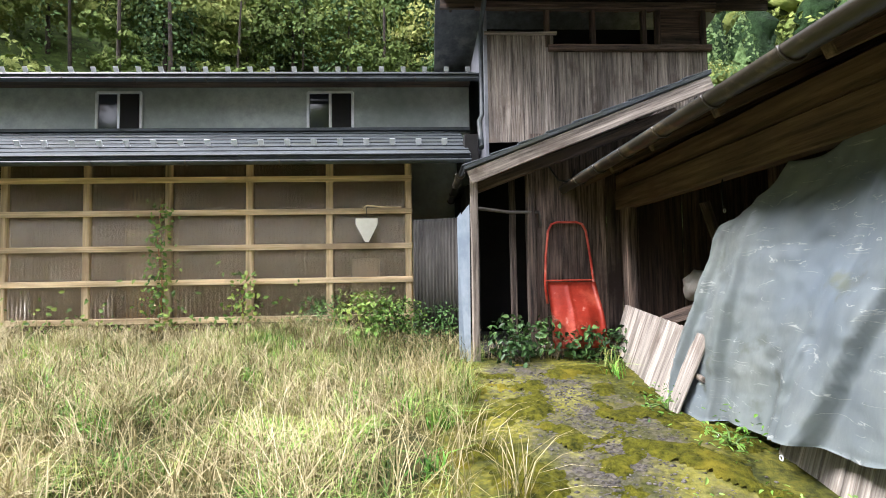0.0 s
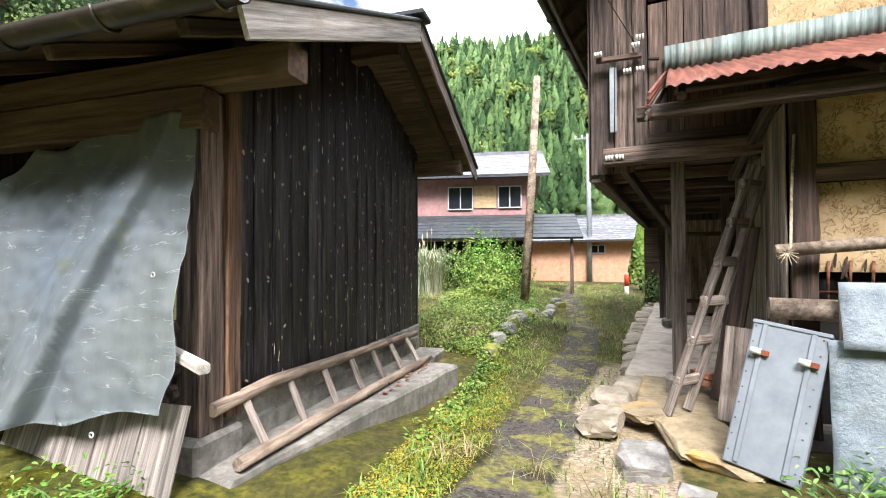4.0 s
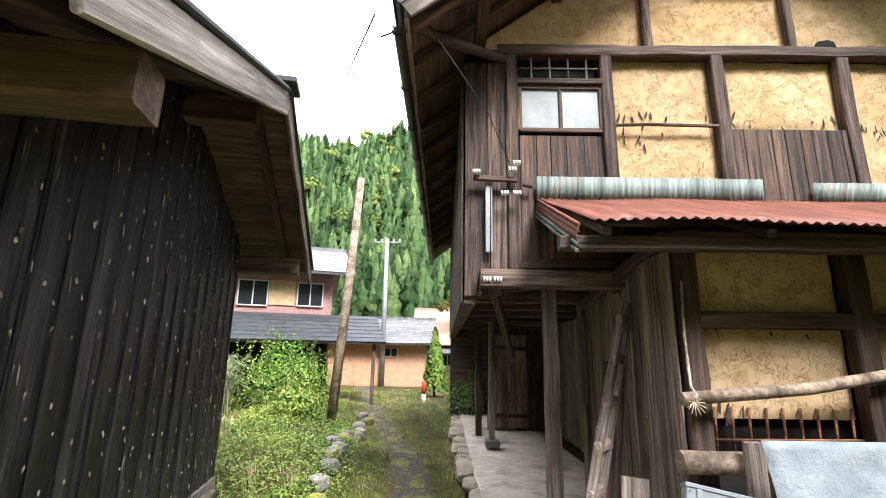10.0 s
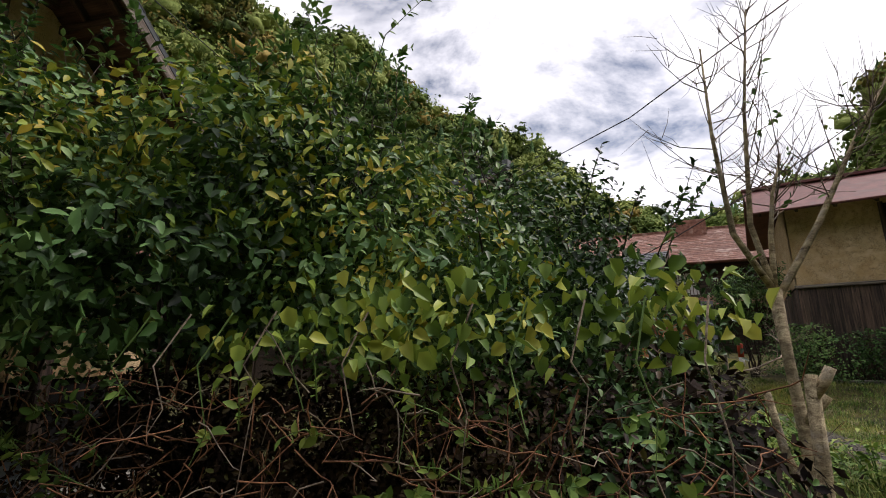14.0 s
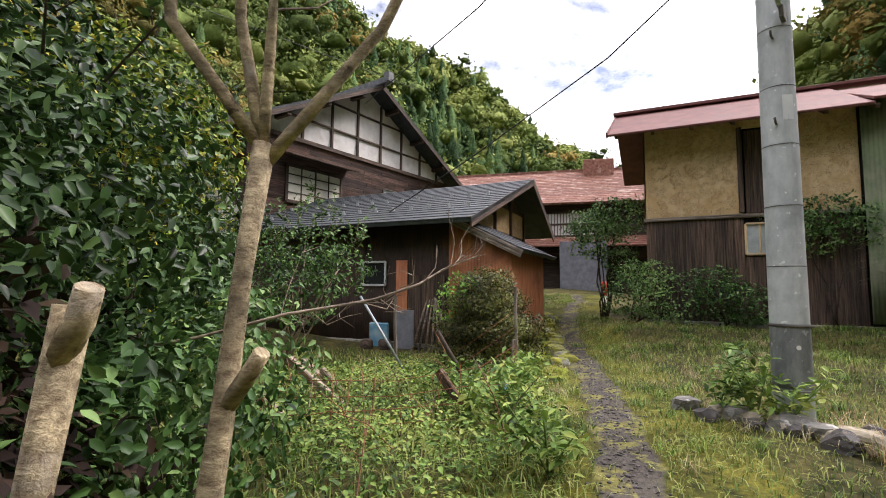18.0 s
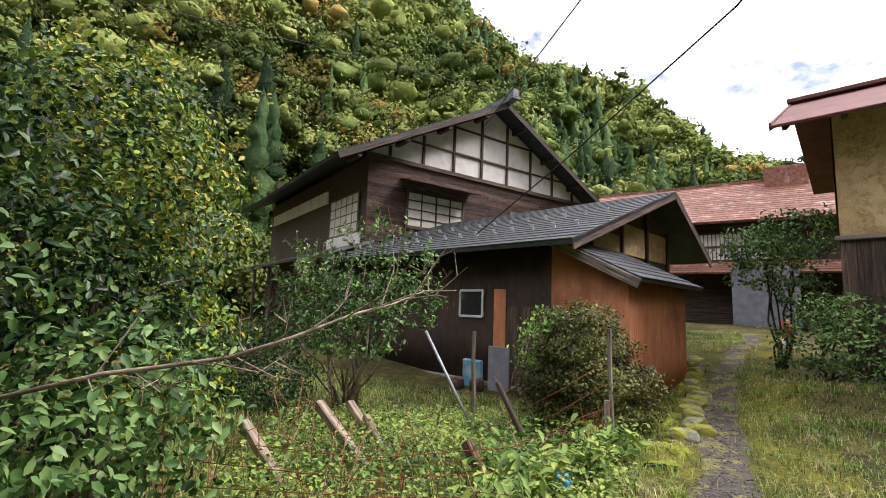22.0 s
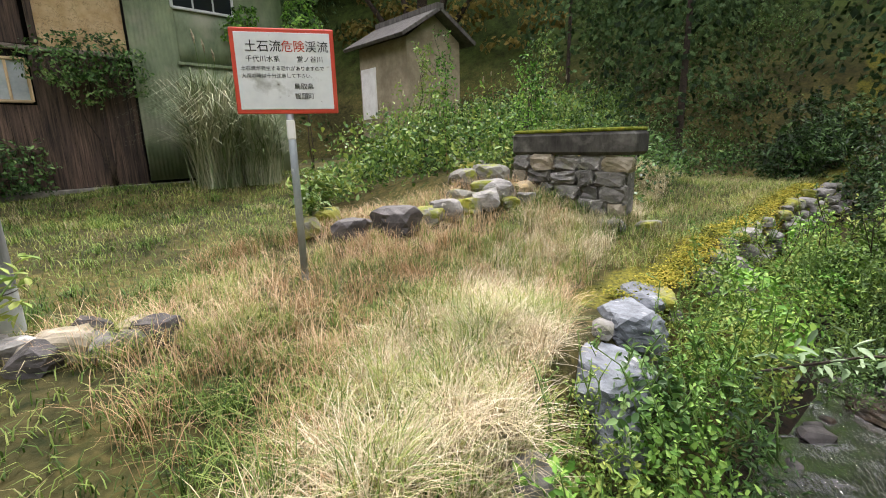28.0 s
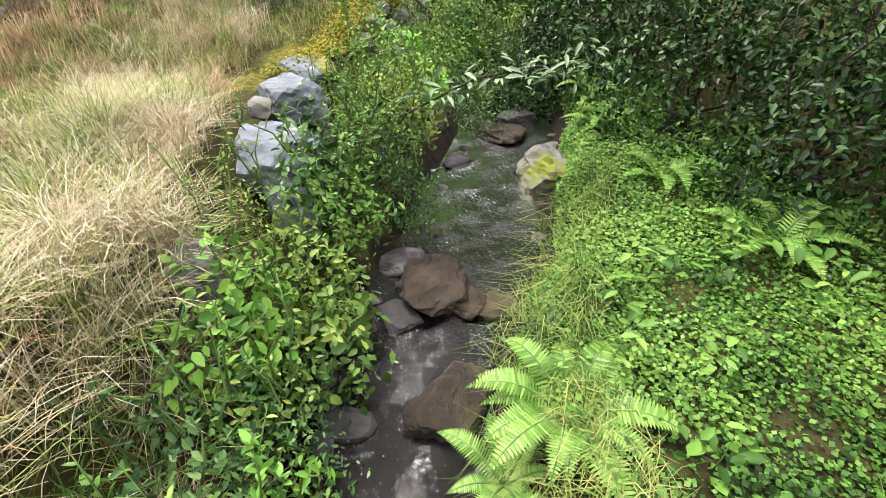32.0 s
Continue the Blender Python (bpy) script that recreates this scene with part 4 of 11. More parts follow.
def ground():
    def axis(lo, hi, step):
        far = np.array([0.4, 0.9, 1.6, 2.5, 4, 6, 9, 13, 18, 24, 32, 42, 55, 70, 90, 115, 150, 200, 270, 380, 560, 800, 1200, 1800])
        return np.concatenate([lo - far[::-1], np.arange(lo, hi + 1e-6, step), hi + far])
    xs, ys = axis(-22, 26, 0.2), axis(-30, 12, 0.2)
    gx, gy = np.meshgrid(xs, ys)
    gz = ground_z(gx, gy)
    v = np.stack([gx, gy, gz], -1).reshape(-1, 3)
    nx, ny = len(xs), len(ys)
    i, j = np.meshgrid(np.arange(nx - 1), np.arange(ny - 1))
    a = (j * nx + i).ravel()
    ob = raw("ground", v, np.stack([a, a + 1, a + nx + 1, a + nx], 1), ground_material(), smooth=True)
    x, y = v[:, 0], v[:, 1]
    lane = smooth((1.15 - line_distance(x, y, LANE)) / 0.5)
    apron = smooth((1.1 - line_distance(x, y, APRON)) / 0.7)
    foot = smooth((0.31 - line_distance(x + 0.03, y, FOOTPATH)) / 0.16)
    centre = smooth((0.36 - line_distance(x, y + 0.08, LANE)) / 0.2) * smooth((x - 0.8) / 1.5)
    sand = smooth((0.55 - line_distance(x, y + 0.72, LANE)) / 0.3) * smooth((x - 1.0) / 1.2) * smooth((9 - x) / 3)
    sand_at = ob.data.attributes.new("sandy", "FLOAT", "POINT")
    sand_at.data.foreach_set("value", sand.astype(np.float32))
    path_at = ob.data.attributes.new("trodden", "FLOAT", "POINT")
    path_at.data.foreach_set("value", np.clip(np.maximum.reduce([lane * 0.38, apron * 0.54, foot, centre]), 0, 1).astype(np.float32))
    moss = smooth((0.9 - np.abs(line_distance(x, y, FOOTPATH) - 0.65)) / 0.7) * 0.75 + smooth((1.7 - line_distance(x, y, APRON)) / 0.8) * 0.95
    moss += smooth((0.8 - np.abs(line_distance(x, y - 0.25, LANE) - 0.8)) / 0.5) * 0.5
    bank = (side_of_stream(x, y) < 0) * smooth((0.5 - np.abs(line_distance(x, y, STREAM) - 2.1)) / 0.4) * (x < -9.2)
    moss_at = ob.data.attributes.new("mossy", "FLOAT", "POINT")
    moss_at.data.foreach_set("value", np.clip(moss + bank, 0, 1).astype(np.float32))
    bed = smooth((0.8 - line_distance(x, y, STREAM)) / 0.25) * (x < -4.9)
    bed_at = ob.data.attributes.new("bed", "FLOAT", "POINT")
    bed_at.data.foreach_set("value", bed.astype(np.float32))
    return tagged(ob, "grassy ground with gravel paths, moss and wooded slopes", "ground", kind="structure")


def ground_material():
    m = bpy.data.materials.new("ground")
    m.use_nodes = True
    n, l = m.node_tree.nodes, m.node_tree.links
    bsdf = n["Principled BSDF"]
    geo = n.new("ShaderNodeNewGeometry").outputs["Position"]

    def ns(scale, detail=6, rough=0.6):
        t = n.new("ShaderNodeTexNoise")
        t.inputs["Scale"].default_value, t.inputs["Detail"].default_value, t.inputs["Roughness"].default_value = scale, detail, rough
        l.new(geo, t.inputs["Vector"])
        return t.outputs["Fac"]

    def ramp(fac, c0, c1, p0=0.35, p1=0.65):
        r = n.new("ShaderNodeValToRGB")
        r.color_ramp.elements[0].position, r.color_ramp.elements[1].position = p0, p1
        r.color_ramp.elements[0].color, r.color_ramp.elements[1].color = c0, c1
        l.new(fac, r.inputs["Fac"])
        return r.outputs["Color"]

    def attr(name):
        a = n.new("ShaderNodeAttribute")
        a.attribute_name = name
        return a.outputs["Fac"]

    def edge(fac, scale, lo=0.35, hi=0.6, strength=0.9):
        a = n.new("ShaderNodeMath")
        a.operation = "MULTIPLY_ADD"
        a.inputs[1].default_value, a.inputs[2].default_value = strength, -strength / 2
        l.new(ns(scale, 8, 0.7), a.inputs[0])
        b = n.new("ShaderNodeMath")
        b.operation = "ADD"
        l.new(fac, b.inputs[0])
        l.new(a.outputs[0], b.inputs[1])
        c = n.new("ShaderNodeMapRange")
        c.inputs["From Min"].default_value, c.inputs["From Max"].default_value = lo, hi
        l.new(b.outputs[0], c.inputs["Value"])
        return c.outputs["Result"]

    def mix(fac, a, b):
        x = n.new("ShaderNodeMix")
        x.data_type = "RGBA"
        l.new(fac, x.inputs["Factor"])
        l.new(a, x.inputs["A"])
        l.new(b, x.inputs["B"])
        return x.outputs["Result"]

    soil = ramp(ns(9), hexc("22280f"), hexc("4c4628"))
    soil = mix(edge(ns(0.7), 3, 0.45, 0.6, 0.5), soil, ramp(ns(14), hexc("353e1a"), hexc("6e6238")))
    mosscol = mix(edge(ns(1.3), 4, 0.42, 0.6, 0.5), ramp(ns(16), hexc("282d12"), hexc("55551f")), ramp(ns(22), hexc("42451a"), hexc("7d772b")))
    gravel = n.new("ShaderNodeTexVoronoi")
    gravel.inputs["Scale"].default_value = 42
    l.new(geo, gravel.inputs["Vector"])
    stones = ramp(gravel.outputs["Color"], hexc("312d29"), hexc("5f5a54"), 0.1, 0.9)
    stones = mix(edge(ns(1.6), 6, 0.5, 0.62, 0.4), stones, ramp(ns(30), hexc("433f39"), hexc("625c54")))
    stones = mix(edge(ns(2.5), 9, 0.5, 0.58, 0.5), stones, ramp(ns(20), hexc("5c5a30"), hexc("84804c")))
    col = mix(edge(attr("mossy"), 3.5, 0.42, 0.62), soil, mosscol)
    pale = ramp(gravel.outputs["Color"], hexc("6f6250"), hexc("b3a58e"), 0.1, 0.9)
    pale = mix(edge(ns(2.2), 7, 0.5, 0.6, 0.5), pale, ramp(ns(26), hexc("7a6c52"), hexc("a39478")))
    col = mix(edge(attr("sandy"), 3.0, 0.42, 0.62, 0.9), col, pale)
    col = mix(edge(attr("trodden"), 4.0, 0.45, 0.6, 0.7), col, stones)
    col = mix(edge(attr("bed"), 5, 0.3, 0.5, 0.4), col, ramp(ns(12), hexc("16130f"), hexc("352d22")))
    sep = n.new("ShaderNodeSeparateXYZ")
    l.new(geo, sep.inputs[0])
    hi = n.new("ShaderNodeMapRange")
    hi.inputs["From Min"].default_value, hi.inputs["From Max"].default_value = 3.0, 6.0
    l.new(sep.outputs["Z"], hi.inputs["Value"])
    col = mix(hi.outputs["Result"], col, ramp(ns(1.8, 10, 0.8), hexc("16210e"), hexc("56682e"), 0.36, 0.66))
    l.new(col, bsdf.inputs["Base Color"])
    bsdf.inputs["Roughness"].default_value = 0.95
    bsdf.inputs["Specular IOR Level"].default_value = 0.2
    b = n.new("ShaderNodeBump")
    b.inputs["Strength"].default_value, b.inputs["Distance"].default_value = 0.6, 0.03
    l.new(ns(24, 8, 0.7), b.inputs["Height"])
    l.new(b.outputs["Normal"], bsdf.inputs["Normal"])
    return m


ground()


def pitched(parent, name, x_eave, z_eave, x_ridge, z_ridge, y0, y1, mat, thick=0.06, rows=0, label="", guards=(), seam=0.0, fringe=None):
    """One slope of a roof in the plane x-z, running along y; optional seams up the slope or tile rows across it."""
    d = Vector((x_ridge - x_eave, 0, z_ridge - z_eave))
    up = Vector((-d.z, 0, d.x)).normalized()
    if up.z < 0:
        up = -up
    c = Vector(((x_eave + x_ridge) / 2, (y0 + y1) / 2, (z_eave + z_ridge) / 2))
    m = Matrix((Vector((0, 1, 0)), up.cross(Vector((0, 1, 0))), up)).transposed().to_4x4()
    m.translation = c + up * thick / 2
    ob = part(name, box_bm(y1 - y0, d.length, thick, 0.01), M[mat], parent, label, m)
    if seam:
        k = int((y1 - y0) / seam)
        for i in range(k + 1):
            y = y0 + 0.03 + (y1 - y0 - 0.06) * i / k
            bar("seam", ob, *(m.inverted() @ (Vector((x, y, z)) + up * (thick + 0.012)) for x, z in ((x_eave, z_eave), (x_ridge, z_ridge))), 0.03, 0.03, mat)
    if rows:
        n = int(d.length / rows)
        for i in range(n):
            p = Vector((x_eave, 0, z_eave)) + d * (i + 0.5) / n + up * (thick + 0.006)
            a, b = Vector((p.x, y0, p.z)), Vector((p.x, y1, p.z))
            course = link("tile_course", bar_mesh((b - a).length, d.length / n + 0.02, 0.02, M[mat], 0.005), None, ob, m.inverted() @ (along(a, b, up) @ Matrix.Rotation(0.055 if d.x > 0 else -0.055, 4, "X")))
    return ob


def guards(parent, x, z, y0, y1, step, slope, size=0.09, rows=1):
    """Small snow stops in a row along a roof."""
    k = int((y1 - y0) / step)
    for i in range(k + 1):
        y = y0 + step * (i + 0.5)
        if y > y1:
            break
        ob = link("snow_stop", stop_mesh(), None, parent, Matrix.Translation((x, y, z)) @ Matrix.Rotation(slope, 4, "Y"))


def stop_mesh():
    if "stop" not in MESHES:
        bm = box_bm(0.05, 0.05, 0.012, 0.002, 0.03, 0, 0.0)
        b2 = box_bm(0.012, 0.085, 0.085, 0.002, 0, 0, 0.05)
        me2 = bpy.data.meshes.new("t")
        b2.to_mesh(me2)
        bm.from_mesh(me2)
        b2.free()
        me = bpy.data.meshes.new("snow_stop")
        bm.to_mesh(me)
        bm.free()
        me.materials.append(M["alu"])
        MESHES["stop"] = me
    return MESHES["stop"]


def half_gutter(parent, p0, p1, r, mat="gutter", hooks=0.6):
    """A half-round gutter with its hooks."""
    p0, p1 = Vector(p0), Vector(p1)
    m = along(p0, p1)
    length = (p1 - p0).length
    bm = bmesh.new()
    n = 8
    rings = []
    for x in np.linspace(-length / 2, length / 2, 13):
        row = [bm.verts.new((x, -r * math.cos(math.pi * k / n), -r * math.sin(math.pi * k / n))) for k in range(n + 1)]
        row += [bm.verts.new((x, r * 0.93 * math.cos(math.pi * k / n), -r * 0.93 * math.sin(math.pi * k / n))) for k in range(n + 1)]
        rings.append(row)
    for a, b in zip(rings[:-1], rings[1:]):
        for k in range(len(a)):
            bm.faces.new((a[k], a[(k + 1) % len(a)], b[(k + 1) % len(a)], b[k]))
    g = part("gutter", bm, M[mat], parent, "dull brown half-round gutter", m, smooth=True)
    k = int(length / hooks)
    for i in range(k + 1):
        x = -length / 2 + 0.1 + (length - 0.2) * i / max(k, 1)
        pts = [(x, -(r + 0.008) * math.cos(math.pi * j / 8), -(r + 0.008) * math.sin(math.pi * j / 8)) for j in range(9)]
        tube("gutter_hook", g, pts, 0.009, "gutter", sides=5)
    return g


def glazed(parent, x0, x1, z0, z1, y, cols, rows, mat_frame="alu", bar_w=0.035, glass="pane", depth=0.04, name="window", sash=0, outer=0.05):
    """A window in the plane of x and z at y, with its rails and panes."""
    w = thing(name)
    w.parent = parent
    for a, b in (((x0, y, z0), (x1, y, z0)), ((x0, y, z1), (x1, y, z1))):
        bar("window_frame", w, a, b, depth, outer, mat_frame)
    for x in (x0, x1):
        bar("window_frame", w, (x, y, z0), (x, y, z1), depth, outer, mat_frame, up=(1, 0, 0))
    for i in range(1, cols):
        x = x0 + (x1 - x0) * i / cols
        bar("glazing_bar", w, (x, y, z0), (x, y, z1), depth * 0.7, bar_w * (1.6 if sash and i % sash == 0 else 1), mat_frame, up=(1, 0, 0))
    for j in range(1, rows):
        z = z0 + (z1 - z0) * j / rows
        bar("glazing_bar", w, (x0, y, z), (x1, y, z), depth * 0.6, bar_w, mat_frame)
    for i in range(cols):
        for j in range(rows):
            a, b = x0 + (x1 - x0) * i / cols, x0 + (x1 - x0) * (i + 1) / cols
            c, d = z0 + (z1 - z0) * j / rows, z0 + (z1 - z0) * (j + 1) / rows
            slab("pane", w, a, b, y + 0.004, y + 0.01, c, d, glass, 0)
    return w


def glass_material(name, tint, rough=0.08, alpha=0.0):
    m = bpy.data.materials.new(name)
    m.use_nodes = True
    b = m.node_tree.nodes["Principled BSDF"]
    b.inputs["Base Color"].default_value, b.inputs["Roughness"].default_value = tint, rough
    if alpha:
        b.inputs["Transmission Weight"].default_value = alpha
        b.inputs["IOR"].default_value = 1.2
    return m


M["pane"] = glass_material("dark_window_glass", (0.02, 0.024, 0.028, 1), 0.05)
M["polycarb"] = glass_material("clouded_corrugated_plastic", (0.70, 0.60, 0.47, 1), 0.2, 0.78)


# ---- the yard with the long house and the black shed ----
SX, SY, SYAW = 2.29, 2.2, 10


def long_house():
    h = thing("long_house", SX, SY, 0, SYAW, "two-storey grey rendered house with dark sheet roofs and glazed lean-to", "house")
    x0, x1 = -16.0, -2.85
    slab("wall", h, x0, -1.75, 6.8, 7.0, 0.3, 5.05, "stucco", 0.01, "grey rendered upper wall")
    slab("wall", h, -1.75 - 0.2, -1.75, 7.0, 11.0, 0.3, 5.05, "stucco", 0.01)
    slab("wall", h, x0, -1.75, 10.8, 11.0, 0.3, 5.05, "stucco", 0.01)
    slab("wall", h, x0 - 0.2, x0, 6.8, 11.0, 0.3, 5.05, "stucco", 0.01)
    for a, b in ((-8.55, -7.76), (-4.74, -3.92)):
        glazed(h, a, b, 4.02, 4.72, 6.765, 2, 1, sash=1)
        bar("window_sill", h, (a - 0.03, 6.74, 4.0), (b + 0.03, 6.74, 4.0), 0.09, 0.03, "alu")
        # black panel painted in for the unlit room behind the open sash
        slab("dark_opening", h, (a + b) / 2 + 0.03, b - 0.03, 6.738, 6.75, 4.05, 4.69, "black", 0, "black panel standing in for the dark room behind an open sash")
    # roofs: long slopes along x, built in a turned frame
    r = thing("roof_frame", 0, 0, 0, 90)
    r.parent = h
    r.name = "roof"
    pitched(r, "lower_roof", 4.62, 2.95, 6.82, 3.95, 1.95, -x0, "roofdark", 0.05, seam=0, rows=0.32)
    guards(r, 5.15, 3.29, 2.1, -x0, 0.39, -0.43)
    pitched(r, "upper_roof", 6.25, 4.77, 9.0, 5.99, 1.45, -x0 + 0.3, "roofdark", 0.06, rows=0.32)
    pitched(r, "upper_roof", 11.75, 4.77, 9.0, 5.99, 1.45, -x0 + 0.3, "roofdark", 0.06)
    guards(r, 6.5, 4.99, 1.6, -x0, 0.39, -0.42)
    bar("flashing", h, (x0, 6.72, 4.0), (-1.75, 6.72, 4.0), 0.12, 0.06, "roofdark")
    half_gutter(h, (x0, 4.6, 2.93), (-1.95, 4.6, 2.93), 0.055, "roofdark", 1.2)
    half_gutter(h, (x0, 6.22, 4.76), (-1.45, 6.22, 4.76), 0.055, "roofdark", 1.2)
    bar("soffit", h, (x0, 6.5, 4.82), (-1.75, 6.5, 4.82), 0.5, 0.03, "soffit")
    # glazed lean-to
    x = -2.85
    while x > x0:
        bar("post", h, (x, 5.2, 0.35), (x, 5.2, 3.06), 0.10, 0.10, "pale", up=(0, 1, 0), rough=0.004)
        x -= 1.175
    for z in (0.72, 1.27, 1.77, 2.29, 2.78):
        bar("rail", h, (x0, 5.14, z), (x1 + 0.06, 5.14, z), 0.035, 0.085, "pale")
    s = -2.9
    k = 0
    while s > x0:
        sheet("corrugated_panel", h, (s - 1.175, 5.19, 0.55), (1.17, 0, 0), (0, 0, 2.5), 4, 1, "polycarb", wave=0.013, pitch=0.06, thick=0.002)
        s -= 1.175
        k += 1
    # what shows through the sheets
    slab("inner_wall", h, x0, -2.9, 6.5, 6.6, 0.35, 3.3, "cracked", 0, "brown boarded inner wall")
    slab("floor_slab", h, x0, -2.0, 5.0, 6.8, 0.2, 0.42, "concrete", 0.02)
    # pale panels put the warm glow seen through the sheets into their colour
    for k, x in enumerate((-4.4, -6.9, -9.4, -11.9)):
        slab("door_panel", h, x - 0.9, x, 6.44, 6.49, 0.45, 2.3, "pale" if k % 2 else "cracked", 0.01)
    # near-black wall puts the shade of the recess into its colour
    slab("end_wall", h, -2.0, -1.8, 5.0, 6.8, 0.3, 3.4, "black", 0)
    # dark corrugated fence panel beside it
    f = thing("corrugated_fence_panel", SX, SY, 0, SYAW, "dark grey corrugated fence panel beside the lean-to", "fence panel")
    sheet("panel", f, (-2.78, 5.05, 0.42), (0.72, -0.25, 0), (0, 0, 1.72), 4, 2, "steeldark", wave=0.018, pitch=0.05)
    bar("stake", f, (-2.76, 5.12, 0.3), (-2.76, 5.12, 2.1), 0.05, 0.05, "pale", up=(0, 1, 0))




def lean_to():
    h = thing("lean_to_shed", SX, SY, 0, SYAW, "weathered wooden lean-to with a sloping sheet roof", "shed")
    # verge and roof fall to the side
    pitched(h, "roof", -2.12, 2.58, 0.95, 3.76, 3.7, 6.1, "roofdark", 0.05, rows=0.35)
    bar("verge_board", h, (-2.06, 3.74, 2.50), (0.95, 3.74, 3.66), 0.035, 0.17, "grey", up=(0, 0, 1), rough=0.006)
    half_gutter(h, (-2.17, 3.65, 2.55), (-2.17, 6.0, 2.55), 0.05)
    bar("post", h, (-2.0, 3.85, 0.2), (-2.0, 3.85, 2.55), 0.09, 0.09, "grey", up=(0, 1, 0), rough=0.008)
    bar("beam", h, (-2.0, 3.95, 2.4), (0.6, 3.95, 3.35), 0.1, 0.14, "dark", rough=0.008)
    boards(h, (-1.2, 4.32), (0.25, 4.32), 0.42, 3.2, 0.19, "brown", (0, -1), rough=0.005, seed=3)
    boards(h, (0.25, 4.32), (3.9, 4.32), 0.42, 3.4, 0.2, "dark", (0, -1), seed=4)
    bar("door_post", h, (-1.22, 4.25, 0.4), (-1.22, 4.25, 2.9), 0.11, 0.11, "brown", up=(0, 1, 0), rough=0.008)
    bar("door_post", h, (-1.42, 4.45, 0.4), (-1.42, 4.45, 2.9), 0.08, 0.08, "brown", up=(0, 1, 0), rough=0.006)
    # near-black wall and floor paint the shade inside the lean-to
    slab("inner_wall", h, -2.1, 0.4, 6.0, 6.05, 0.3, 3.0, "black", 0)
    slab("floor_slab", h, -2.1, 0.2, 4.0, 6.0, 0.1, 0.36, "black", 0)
    tube("pipe", h, [(-1.95, 3.9, 2.15), (-1.5, 4.1, 2.12), (-1.1, 4.26, 2.14), (-1.08, 4.26, 1.95)], 0.022, "steeldark", sides=7)
    tube("hanging_wire", h, [(-0.95, 4.28, 2.75), (-0.85, 4.2, 2.55), (-0.7, 4.2, 2.52), (-0.6, 4.28, 2.7)], 0.012, "cable", sides=5)
    p = thing("sheet_of_plastic", SX, SY, 0, SYAW, "pale blue rigid sheet standing against a post", "sheet")
    # torn to a narrow foot, with a second strip behind it
    for name, pts, y in (("sheet", ((-2.12, 0.12), (-2.07, 0.14), (-2.055, 2.2), (-2.14, 2.1), (-2.21, 1.95)), 3.86), ("torn_strip", ((-2.2, 0.3), (-2.13, 0.3), (-2.15, 2.12), (-2.2, 2.05)), 3.98)):
        bm = bmesh.new()
        face = bm.faces.new([bm.verts.new((x, y, z)) for x, z in pts])
        out = bmesh.ops.extrude_face_region(bm, geom=[face])
        for v in [g for g in out["geom"] if isinstance(g, bmesh.types.BMVert)]:
            v.co.y += 0.012
        bmesh.ops.recalc_face_normals(bm, faces=bm.faces[:])
        part(name, bm, M["bluesheet"], p)
    b = thing("fallen_boards", SX, SY, 0.3, SYAW, "rotten boards and stones below the shed wall", "debris")
    for k in range(5):
        x = -1.4 + 0.35 * k
        bar("plank", b, (x, 3.9, 0.05), (x + 0.4, 4.15, 0.1), 0.12, 0.06, "grey", rough=0.01, seed=k)


